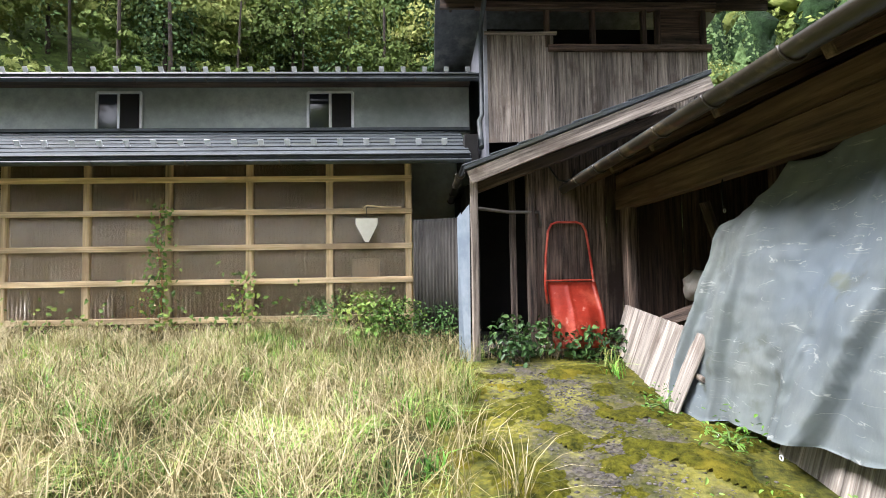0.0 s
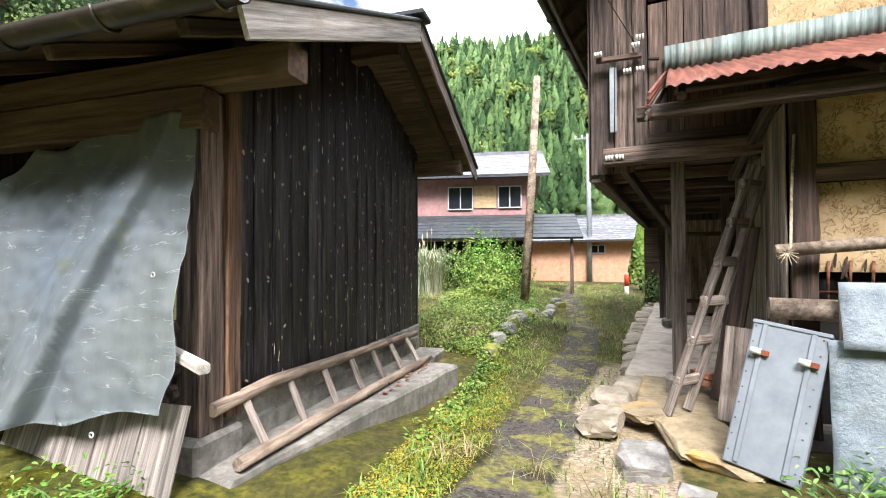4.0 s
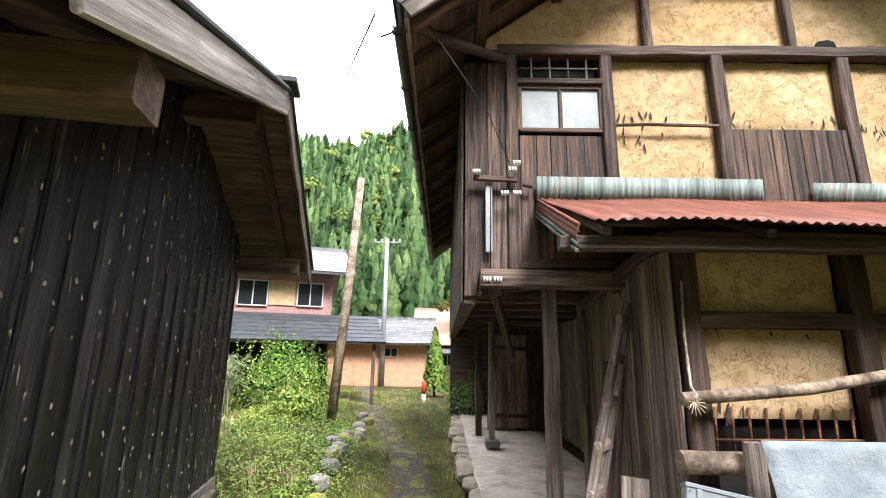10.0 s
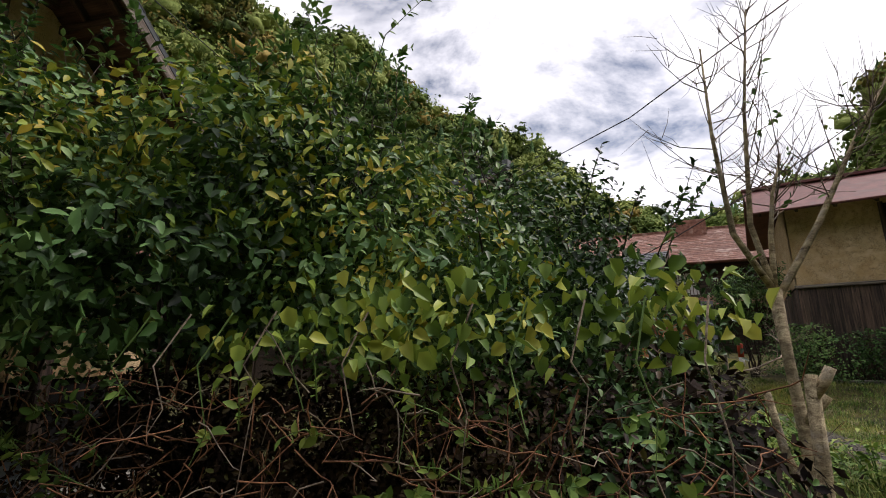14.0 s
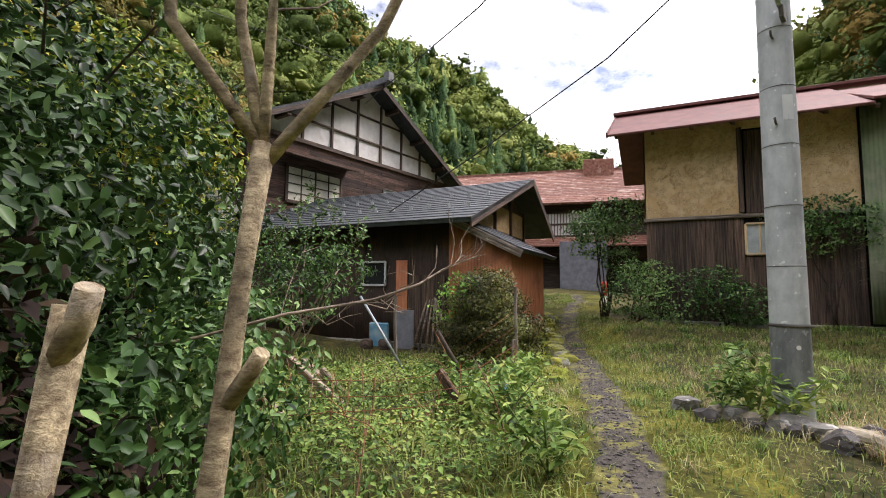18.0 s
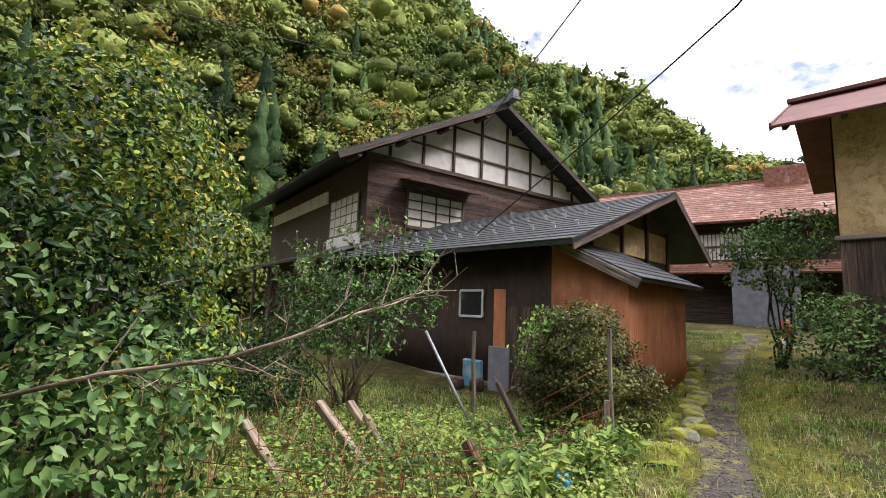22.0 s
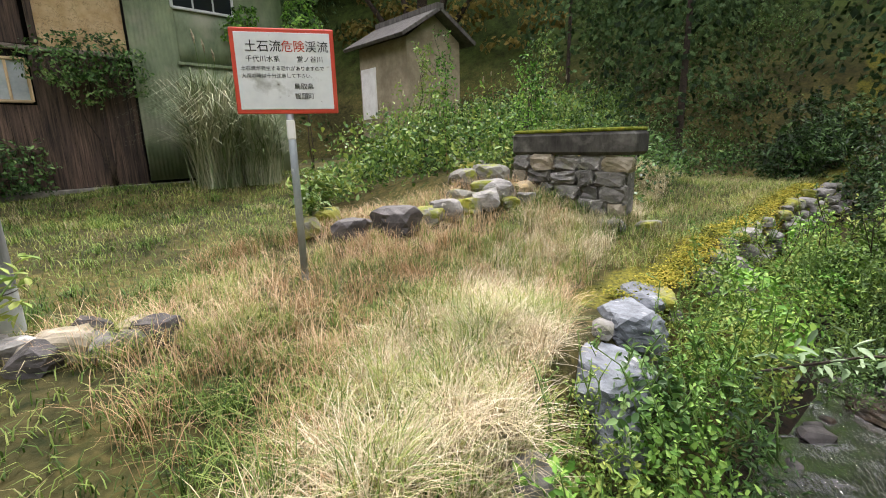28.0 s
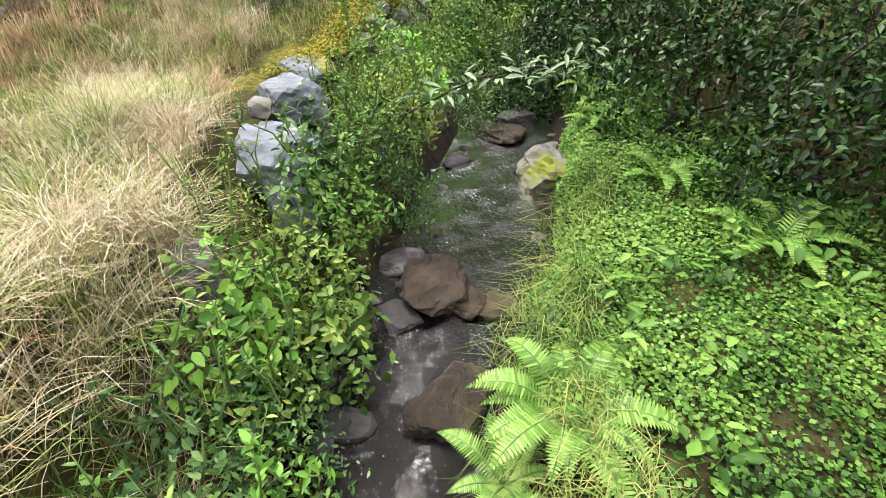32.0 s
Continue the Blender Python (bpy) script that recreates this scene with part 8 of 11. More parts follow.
grass_field("lane_verge_grass", LANEVERGE, 9000, 0.055, 0.008, "mixgreen", "fresh green grass along the edge of the lane", 0.8, 0.5, 0.5, seed=16, clear_lane=0.2)


# ---- shrubs and trees ----
def foliage(lobes, n, size, rng, aspect=0.5, spread=0.7, droop=0.3, hollow=0.72, up=0.5, rounded=True):
    """Leaves over and inside a heap of rounded lobes (x, y, z, radius, squash)."""
    lobes = np.array(lobes, float)
    share = lobes[:, 3] ** 2
    which = rng.choice(len(lobes), n, p=share / share.sum())
    d = rng.normal(0, 1, (n, 3))
    d /= np.linalg.norm(d, axis=1, keepdims=True)
    rad = lobes[which, 3] * (hollow + (1.08 - hollow) * rng.random(n) ** 0.6)
    rad = rad * (1 + 0.22 * np.sin(d[:, 0] * 5 + which) * np.sin(d[:, 1] * 6 + 2 * which) + 0.16 * np.sin(d[:, 2] * 9 + which))
    p = lobes[which, :3] + d * rad[:, None] * np.stack([np.ones(n), np.ones(n), lobes[which, 4]], 1)
    return leaf_cards(p, size, d, aspect, spread, droop, rng, up, rounded=rounded)


def stems(rng, base, tops, r0, mat, parent, name="stem", wander=0.12, sides=6):
    for k, t in enumerate(tops):
        b, t = Vector(base) + Vector((rng.normal(0, 0.06), rng.normal(0, 0.06), 0)), Vector(t)
        pts = [b.lerp(t, s) + Vector(rng.normal(0, wander, 3)) * s * (1 - s) * 2 for s in np.linspace(0, 1, 6)]
        tube(name, parent, pts, np.linspace(r0, r0 * 0.35, 6), mat, sides=sides, knobby=0.05, seed=k)


def shrub(name, x, y, lobes, n, size, mat, label, seed, category="shrub", stem="darkbark", aspect=0.5, shoots=0, shoot_len=1.0, droop=0.3, spread=0.7, more=(), n_stems=5, group="", rounded=True):
    """A shrub on its stems; lobes are given round its foot; shoots are long leafy wands at the top."""
    rng = np.random.default_rng(seed)
    z = float(ground_z(np.array(x), np.array(y)))
    s = thing(name, x, y, z, 0, label, category, group)
    tops = [lobes[k % len(lobes)][:3] for k in range(n_stems)]
    stems(rng, (0, 0, -0.05), tops, min(0.03, 0.035 * lobes[0][3]), stem, s)
    v, f = foliage(lobes, n, size, rng, aspect, spread, droop, rounded=rounded)
    raw("leaves", v, f, M[mat], s)
    for mat2, n2, size2, lobes2 in more:
        v, f = foliage(lobes2, n2, size2, rng, aspect, spread, droop)
        raw("leaves", v, f, M[mat2], s)
    if shoots:
        vs, fs = [], []
        for k in range(shoots):
            c = lobes[rng.integers(0, len(lobes))]
            a = rng.uniform(0, 2 * math.pi)
            p0 = Vector((c[0] + 0.5 * c[3] * math.cos(a), c[1] + 0.5 * c[3] * math.sin(a), c[2] + 0.8 * c[3] * c[4]))
            ln = shoot_len * rng.uniform(0.5, 1.25)
            p1 = p0 + Vector((rng.normal(0, 0.3), rng.normal(0, 0.3), 1.0)).normalized() * ln
            wand = [p0, p0.lerp(p1, 0.35) + Vector(rng.normal(0, 0.05, 3)), p0.lerp(p1, 0.7) + Vector(rng.normal(0, 0.05, 3)), p1]
            tube("shoot", s, wand, [0.007, 0.005, 0.004, 0.002], stem, sides=5)
            vs.append(stem_leaves(wand, max(6, int(ln * 34)), size * 0.95, rng, 0.48))
            if ln > 0.5:
                for side in range(3):
                    q0 = p0.lerp(p1, rng.uniform(0.2, 0.75))
                    q1 = q0 + Vector((rng.normal(0, 0.5), rng.normal(0, 0.5), 0.6)).normalized() * ln * rng.uniform(0.2, 0.4)
                    tube("shoot", s, [q0, q0.lerp(q1, 0.5), q1], [0.004, 0.003, 0.0015], stem, sides=4)
                    vs.append(stem_leaves([q0, q1], max(5, int(ln * 11)), size * 0.9, rng, 0.48))
        v, f = join(vs)
        raw("shoot_leaves", v, f, M[mat], s)
    return s


def hedge():
    g = "overgrown hedge beside the path"
    d = "dark green overgrown hedge shrub with long shoots"
    olive = (("mixleaf", 1500, 0.085, [(0.2, -0.2, 3.0, 0.8, 0.9), (-0.4, 0.0, 2.7, 0.7, 0.9)]),)
    shrub("hedge_shrub", 3.6, -3.75, [(0, 0, 2.1, 0.7, 0.8), (-0.5, 0.3, 1.7, 0.55, 0.8), (0.0, -0.7, 2.6, 0.8, 1.0), (0.5, -0.6, 3.3, 0.7, 1.1), (0.3, -1.5, 2.4, 1.0, 1.2), (-0.4, -0.4, 2.9, 0.6, 1.0)], 7600, 0.095, "leaf", d, 31, shoots=14, shoot_len=1.1, group=g, more=olive)
    shrub("hedge_shrub", 2.2, -4.6, [(0, 0.5, 1.95, 0.8, 0.7), (0.3, -0.3, 2.5, 1.0, 1.0), (-0.5, 0, 2.4, 0.8, 1.1), (-0.3, -0.8, 3.0, 0.75, 1.0)], 8600, 0.095, "leaf", d, 32, shoots=16, shoot_len=1.2, group=g, more=(("mixleaf", 3000, 0.09, [(0.3, -0.2, 3.1, 0.9, 0.9), (-0.5, 0.1, 2.8, 0.8, 0.9)]),))
    shrub("hedge_shrub", 0.7, -4.7, [(0, 0.35, 1.75, 0.7, 0.7), (-0.1, -0.2, 2.0, 0.9, 0.9), (0.6, -0.4, 2.4, 0.8, 1.0), (-0.6, 0.1, 1.6, 0.6, 0.9)], 8000, 0.075, "leaf", "dark green overgrown hedge shrub with long shoots", 33, shoots=18, shoot_len=1.15, group=g, more=(("mixleaf", 2200, 0.07, [(0.2, 0.1, 2.2, 0.8, 0.8), (-0.4, 0.2, 1.9, 0.6, 0.8)]),))
    shrub("hedge_shrub", -0.6, -5.6, [(0, 0, 1.3, 0.9, 1.0), (0.3, -0.1, 2.0, 0.9, 1.0), (0.2, -0.5, 2.5, 0.7, 1.0), (-0.5, -0.3, 1.7, 0.7, 1.0)], 8500, 0.07, "deepleaf", "dark green overgrown hedge shrub with long shoots", 34, shoots=14, shoot_len=1.0, group=g)
    shrub("hedge_shrub", -0.35, -7.5, [(0, 0, 1.0, 0.85, 1.0), (0.25, -0.2, 1.9, 0.9, 1.0), (-0.1, 0.5, 1.5, 0.75, 1.0), (0.35, -0.1, 2.7, 0.8, 0.9)], 11000, 0.066, "deepleaf", d, 35, shoots=5, shoot_len=0.7, group=g, more=(("mixleaf", 3800, 0.062, [(0.3, -0.2, 2.9, 0.8, 0.8), (0.2, -0.3, 2.5, 0.8, 0.8)]),))
    shrub("hedge_shrub", 1.25, -9.0, [(0, 0, 1.0, 1.0, 1.0), (0.4, 0.1, 2.2, 1.1, 1.0), (0.3, 0.4, 3.2, 0.9, 1.0)], 7000, 0.09, "mixleaf", "yellow-green overgrown hedge shrub with long shoots", 36, shoots=6, shoot_len=0.7, group=g)
    shrub("low_shrub", -1.15, -5.0, [(0, 0, 0.5, 0.6, 0.9), (0.4, 0.4, 0.7, 0.6, 0.9), (-0.2, -0.6, 0.6, 0.6, 0.9)], 3000, 0.075, "leaf", "low dark green shrub with small oval leaves", 37)
    shrub("low_shrub", -1.35, -6.7, [(0, 0, 0.6, 0.6, 0.9), (0.1, -0.5, 0.8, 0.6, 1.0), (-0.1, 0.5, 0.7, 0.5, 0.9)], 3000, 0.075, "leaf", "low dark green shrub with small oval leaves", 38)
    # large-leaved vine over the hedge
    rng = np.random.default_rng(44)
    v = thing("climbing_vine", 0.0, -3.6, 0.0, 0, "broad-leaved bright green vine trailing over the hedge", "vine")
    where = rng.choice(5, 380, p=(0.42, 0.36, 0.14, 0.06, 0.02))
    mid = np.array([(-0.75, 0.05, 1.62), (0.25, 0.2, 1.55), (1.15, 0.1, 1.5), (-0.3, 0.1, 1.35), (1.9, -0.1, 1.75)])[where]
    c = mid + rng.normal(0, 1, (380, 3)) * (0.3, 0.12, 0.12)
    c[:, 1] -= 0.2 * np.abs(c[:, 0] - 0.2)
    vv, ff = leaf_cards(c, 0.08, np.tile([0.0, 0.7, 0.7], (380, 1)), 0.8, 0.9, 0.9, rng, 0.3, fold=0.9)
    raw("leaves", vv, ff, M["vineleaf"], v)
    for k in range(12):
        x = -1.0 + 0.24 * k
        tube("tendril", v, [(x, 0.1, 1.65), (x + 0.08, 0.22, 1.4), (x + 0.02, 0.2, 1.1 + 0.1 * (k % 3)), (x + 0.06, 0.24, 0.85 + 0.12 * (k % 4))], [0.005, 0.004, 0.003, 0.002], "stalk" if k % 2 else "log", sides=5, closed=False)
    # dry stems hanging under it
    t = thing("dry_bramble", 0.2, -3.5, 0.0, 0, "tangle of dry reddish-brown bramble stems", "bramble")
    for k in range(420):
        x = rng.uniform(-1.6, 2.7)
        p = Vector((x, 0.1 - 0.2 * abs(x - 0.4) + rng.normal(0, 0.14), rng.uniform(0.1, 1.3)))
        pts, d = [p], Vector((rng.normal(0, 0.7), rng.normal(0, 0.25), rng.normal(-0.2, 0.5))).normalized()
        for _ in range(4):
            d = (d + Vector(rng.normal(0, 0.45, 3)) + Vector((0, 0, -0.12))).normalized()
            pts.append(pts[-1] + d * rng.uniform(0.05, 0.14))
        tube("dry_stem", t, pts, [0.004, 0.0035, 0.003, 0.0025, 0.0015], "twig" if k % 6 else "log", sides=4, closed=False)
    vv, ff = foliage([(0.2, -1.0, 0.85, 0.6, 0.8), (-0.9, -1.1, 0.8, 0.6, 0.8), (1.3, -0.9, 0.85, 0.6, 0.8), (2.2, -0.8, 0.8, 0.6, 0.9)], 1400, 0.05, rng)
    raw("leaves", vv, ff, M["bronze"], t)
    # dead leaves, coloured dark enough to carry the shade of the hollow
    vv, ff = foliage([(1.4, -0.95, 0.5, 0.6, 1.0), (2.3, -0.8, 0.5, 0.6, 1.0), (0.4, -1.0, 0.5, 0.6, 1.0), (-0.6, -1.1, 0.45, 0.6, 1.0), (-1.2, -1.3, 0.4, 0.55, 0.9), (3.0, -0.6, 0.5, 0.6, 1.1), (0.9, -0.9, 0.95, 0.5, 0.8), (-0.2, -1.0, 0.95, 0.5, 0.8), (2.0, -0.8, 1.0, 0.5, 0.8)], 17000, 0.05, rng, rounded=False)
    raw("dead_leaves", vv, ff, M["shade_deadleaf"], t)
    # added leaf mass farther back, its dark colour in place of deep shade
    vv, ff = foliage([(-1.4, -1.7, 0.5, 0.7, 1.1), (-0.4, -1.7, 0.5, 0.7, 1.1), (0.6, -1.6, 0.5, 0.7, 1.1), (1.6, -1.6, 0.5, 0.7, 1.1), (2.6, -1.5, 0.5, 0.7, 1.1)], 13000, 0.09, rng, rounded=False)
    raw("dead_leaves", vv, ff, M["shade_deadleaf"], t)
    # young green sprigs growing out through the bramble
    vs = []
    for k in range(34):
        x = rng.uniform(-1.3, 2.6)
        p0 = Vector((x, 0.12 - 0.2 * abs(x - 0.4), rng.uniform(0.35, 1.25)))
        p1 = p0 + Vector((rng.normal(0, 0.16), rng.uniform(0.05, 0.25), rng.uniform(0.0, 0.3)))
        tube("sprig", t, [p0, p0.lerp(p1, 0.5) + Vector((0, 0, 0.03)), p1], [0.004, 0.003, 0.0015], "stalk", sides=4, closed=False)
        vs.append(stem_leaves([p0, p1], 11, 0.065, rng, 0.55))
    vv, ff = join(vs)
    raw("sprig_leaves", vv, ff, M["mixgreen"], t)


def bare_tree():
    rng = np.random.default_rng(5)
    t = thing("bare_tree", -2.2, -5.55, -0.15, 0, "small pruned tree with pale bark and bare twigs", "tree")
    tube("trunk", t, [(0.08, 0.1, -0.1), (0.03, 0.02, 0.4), (0.0, -0.05, 0.95), (-0.01, -0.14, 1.5), (-0.03, -0.22, 2.04)], [0.056, 0.047, 0.042, 0.039, 0.048], "bark", sides=12, knobby=0.1)
    tops = [((-0.03, -0.22, 2.02), (0.28, -0.05, 2.5), (0.34, 0.0, 4.2), 0.03), ((-0.03, -0.22, 2.02), (0.08, -0.2, 2.6), (-0.12, -0.1, 4.6), 0.03), ((-0.03, -0.22, 2.02), (-0.06, -0.2, 2.5), (-0.22, -0.15, 3.2), 0.028), ((-0.03, -0.22, 1.95), (-0.5, -0.35, 2.6), (-1.35, -0.3, 4.1), 0.032)]
    held = []
    for k, (a, b, c, r) in enumerate(tops):
        a, b, c = Vector(a), Vector(b), Vector(c)
        limb = tube("limb", t, [a, a.lerp(b, 0.5), b, b.lerp(c, 0.5) + Vector((0.04, 0.03, 0)), c], [r, r * 0.9, r * 0.8, r * 0.5, r * 0.22], "bark", sides=8, knobby=0.03, seed=k)
        for j in range(22):
            s = rng.uniform(0.12, 1.0)
            p = b.lerp(c, s)
            d = Vector((rng.normal(0, 0.75), rng.normal(0, 0.75), rng.uniform(0.25, 0.9))).normalized()
            ln = rng.uniform(0.4, 1.0) * (1.1 - 0.5 * s)
            m1 = p + d * ln * 0.4
            m2 = m1 + (d + Vector((0, 0, 0.45))).normalized() * ln * 0.35
            q = m2 + (d + Vector((0, 0, 0.9))).normalized() * ln * 0.35
            tube("twig", limb, [p, m1, m2, q], [0.006, 0.0045, 0.003, 0.0012], "twigbark", sides=5, closed=False)
            for _ in range(3):
                p2 = m1.lerp(q, rng.uniform(0.0, 0.8))
                q2 = p2 + (d + Vector(rng.normal(0, 0.6, 3)) + Vector((0, 0, 0.4))).normalized() * rng.uniform(0.15, 0.45)
                tube("twig", limb, [p2, p2.lerp(q2, 0.5) + Vector(rng.normal(0, 0.015, 3)), q2], [0.0035, 0.0022, 0.001], "twigbark", sides=4, closed=False)
            if j % 5 == 0 and s < 0.5:
                held.append(stem_leaves([p, m1, m2], 9, 0.07, rng, 0.5))
    tube("stub", t, [(0.0, -0.07, 1.0), (-0.12, -0.02, 1.15), (-0.17, 0.0, 1.22)], [0.036, 0.033, 0.03], "bark", sides=8)
    vv, ff = join(held)
    raw("leaves", vv, ff, M["leaf"], t)
    # cut stump beside it
    s = thing("pollard_stump", -2.0, -5.0, -0.15, 0, "twin-stemmed pale tree stump cut off at head height", "tree stump")
    tube("stem", s, [(0.0, 0.0, -0.1), (0.02, 0.0, 0.5), (-0.02, -0.05, 0.85), (-0.06, -0.1, 1.4)], [0.07, 0.048, 0.042, 0.045], "bark", sides=10, knobby=0.1)
    tube("stem", s, [(0.02, 0.0, 0.35), (0.12, 0.05, 0.6), (0.22, 0.05, 0.95), (0.27, 0.05, 1.3)], [0.04, 0.03, 0.026, 0.022], "bark", sides=8, knobby=0.05)
    tube("stub", s, [(-0.04, -0.08, 1.25), (-0.12, -0.06, 1.36), (-0.16, -0.04, 1.45)], [0.038, 0.036, 0.034], "bark", sides=8)
    # long pale branch lying across the shrubs
    b = thing("fallen_branch", -1.6, -6.8, 0.0, 0, "long pale leafless branch lying across the shrubs", "branch")
    main = [Vector(p) for p in ((0.9, 0.6, 0.86), (0.1, 0.3, 1.0), (-0.35, 0.1, 1.13), (-0.59, 0.03, 1.17), (-0.85, -0.1, 1.22), (-1.12, -0.19, 1.32), (-1.25, -0.42, 1.42), (-1.32, -0.63, 1.47), (-1.36, -0.9, 1.55), (-1.42, -1.2, 1.57))]
    tube("stem", b, main, [0.011, 0.011, 0.010, 0.009, 0.009, 0.008, 0.007, 0.006, 0.004, 0.002], "log", sides=8, knobby=0.08)
    for k in range(20):
        i = 1 + k % 8
        p = main[i].lerp(main[i + 1], rng.random())
        d = (main[i + 1] - main[i]).normalized()
        d = (d + Vector((rng.normal(0, 0.5), rng.normal(0, 0.5), rng.normal(0.25, 0.5)))).normalized()
        ln = rng.uniform(0.15, 0.55) * (1.2 - 0.07 * i)
        m1, q = p + d * ln * 0.5 + Vector(rng.normal(0, 0.03, 3)), p + d * ln + Vector((0, 0, 0.06))
        tube("twig", b, [p, m1, q], [0.004, 0.003, 0.0012], "log", sides=5, closed=False)
        for _ in range(2):
            e = m1.lerp(q, rng.random()) 
            tube("twig", b, [e, e + (d + Vector(rng.normal(0, 0.7, 3))).normalized() * rng.uniform(0.06, 0.18)], [0.003, 0.001], "log", sides=4, closed=False)


def garden_plants():
    shrub("small_garden_tree", 0.3, -11.6, [(-0.3, 0.3, 1.35, 0.75, 0.8), (0.5, 0.1, 1.5, 0.8, 0.7), (-0.9, -0.2, 1.7, 0.6, 0.7), (-0.4, 0.0, 2.0, 0.7, 0.7), (0.9, 0.2, 1.1, 0.6, 0.8)], 3600, 0.08, "leaf", "small spreading garden tree with many pale stems", 51, "tree", "log", shoots=34, shoot_len=0.75, n_stems=13)
    shrub("round_hedge", -3.22, -12.1, [(0, 0, 0.55, 0.76, 1.0), (0.06, 0.05, 1.05, 0.58, 0.95), (-0.3, 0.1, 0.35, 0.56, 0.9), (0.32, -0.1, 0.35, 0.56, 0.9), (0, 0, 0.6, 0.55, 1.1), (0.05, 0.1, 1.4, 0.25, 1.0)], 52000, 0.046, "hedgeleaf", "rounded olive-green clipped hedge with vine on top", 52, rounded=False, more=(("lime", 500, 0.07, [(0.45, 0.1, 1.35, 0.35, 0.6), (0.7, 0.0, 1.0, 0.3, 0.9)]),))
    shrub("dark_shrub", -6.75, -15.6, [(0, 0, 0.7, 0.7, 0.9), (-0.7, 0.4, 0.6, 0.7, 0.9), (-0.2, 0.2, 1.1, 0.5, 0.8)], 4200, 0.07, "leaf", "dark rounded shrub against the storehouse wall", 53)
    shrub("dark_shrub", -8.5, -14.9, [(0, 0, 0.6, 0.6, 0.9), (-0.5, 0.2, 0.5, 0.5, 0.9), (0.3, 0.1, 0.95, 0.45, 0.9)], 3200, 0.07, "leaf", "dark rounded shrub against the storehouse wall", 54)
    shrub("spindly_tree", -6.55, -17.6, [(0.1, 0, 2.3, 0.8, 0.8), (-0.3, 0.2, 2.9, 0.8, 0.6), (0.4, 0.3, 2.6, 0.7, 0.6), (-0.4, 0.0, 1.6, 0.5, 0.8)], 4200, 0.09, "leaf", "slender garden tree with layered dark foliage", 55, "tree", n_stems=7)
    w = shrub("wall_creeper", -10.3, -14.25, [(0.6, -0.05, 2.2, 0.5, 0.8), (0.0, 0.0, 2.35, 0.55, 0.7), (-0.45, 0.1, 2.1, 0.45, 0.9), (0.2, 0.0, 1.8, 0.35, 0.8)], 3000, 0.075, "leaf", "green creeper hanging on the storehouse wall", 56, "creeper", n_stems=3)
    shrub("wall_creeper", -12.7, -13.2, [(0.0, 0.0, 3.0, 0.3, 0.9), (-0.2, 0.05, 3.3, 0.25, 0.9)], 700, 0.08, "lime", "green creeper hanging on the storehouse wall", 57, "creeper", n_stems=2)
    shrub("wall_creeper", -14.0, -12.6, [(0, 0, 3.2, 0.4, 1.6), (0.0, 0.1, 4.3, 0.35, 1.5)], 1300, 0.09, "lime", "green creeper climbing the corner of the storehouse", 58, "creeper", n_stems=2)
    shrub("yew_bush", 1.4, -11.0, [(0, 0, 0.45, 0.75, 0.75), (0.7, 0.3, 0.5, 0.65, 0.75), (-0.5, 0.4, 0.35, 0.5, 0.75), (1.4, 0.5, 0.5, 0.6, 0.8), (0.3, 0.1, 0.85, 0.5, 0.8)], 14000, 0.05, "deepleaf", "dark spreading evergreen bush in the garden", 59, rounded=False)
    # weeds on the garden plot
    rng = np.random.default_rng(61)
    pts = scatter([(-3.8, -8.2), (-3.9, -11.6), (-1.0, -12.0), (0.5, -10.5), (-1.2, -7.8), (-2.6, -6.4)], 1500, rng)
    vs = []
    for p in pts:
        k = rng.integers(5, 10)
        c = p + np.stack([rng.normal(0, 0.07, k), rng.normal(0, 0.07, k), rng.uniform(0.04, 0.3, k)], 1)
        vs.append(leaf_cards(c, 0.05, np.tile([0, 0, 1.0], (k, 1)), 0.6, 0.6, 0.1, rng, 0.6))
    v, f = join(vs)
    tagged(raw("broadleaf_weeds", v, f, M["mixgreen"]), "bright green broad-leaved weeds over the garden plot", "weeds", kind="stuff")

    for k in range(46):
        x, y = rng.uniform(-3.4, 0.2), rng.uniform(-10.6, -6.6)
        z = float(ground_z(np.array(x), np.array(y)))
        dry = thing("dry_stalk", x, y, z, 0, "dry brown weed stalk bending over the plot", "stalk", "dry stalks on the plot")
        lean = Vector((rng.normal(0, 0.35), rng.normal(0, 0.35), rng.uniform(0.35, 0.8)))
        tube("stem", dry, [(0, 0, -0.03), lean * 0.5 + Vector((0, 0, 0.08)), lean, lean + Vector((lean.x * 0.4, lean.y * 0.4, -0.04))], [0.006, 0.005, 0.003, 0.0015], "twig" if k % 3 else "log", sides=4, closed=False)
        for j in range(3):
            p = lean * rng.uniform(0.3, 0.9)
            tube("side_twig", dry, [p, p + Vector((rng.normal(0, 0.12), rng.normal(0, 0.12), rng.uniform(0.02, 0.15)))], [0.003, 0.001], "twig", sides=4, closed=False)

    def tall_weed(x, y, h, seed, label="tall leafy weed with large pale green leaves", mat="mixgreen", leaf=0.105, n=30):
        r = np.random.default_rng(seed)
        z = float(ground_z(np.array(x), np.array(y)))
        s = thing("leafy_weed", x, y, z, 0, label, "plant", "tall weeds")
        vv = []
        for k in range(5):
            q = Vector((r.normal(0, 0.16), r.normal(0, 0.16), h * r.uniform(0.7, 1.05)))
            tube("stem", s, [(0, 0, 0), q * 0.5 + Vector((0, 0, 0.03)), q], [0.008, 0.007, 0.004], "stalk", sides=5)
            t = r.uniform(0.25, 1.0, n)[:, None]
            c = np.array(q) * t + r.normal(0, 0.075, (n, 3))
            vv.append(leaf_cards(c, leaf, np.tile([0, 0, 1.0], (n, 1)), 0.42, 0.5, 0.25, r, 0.5))
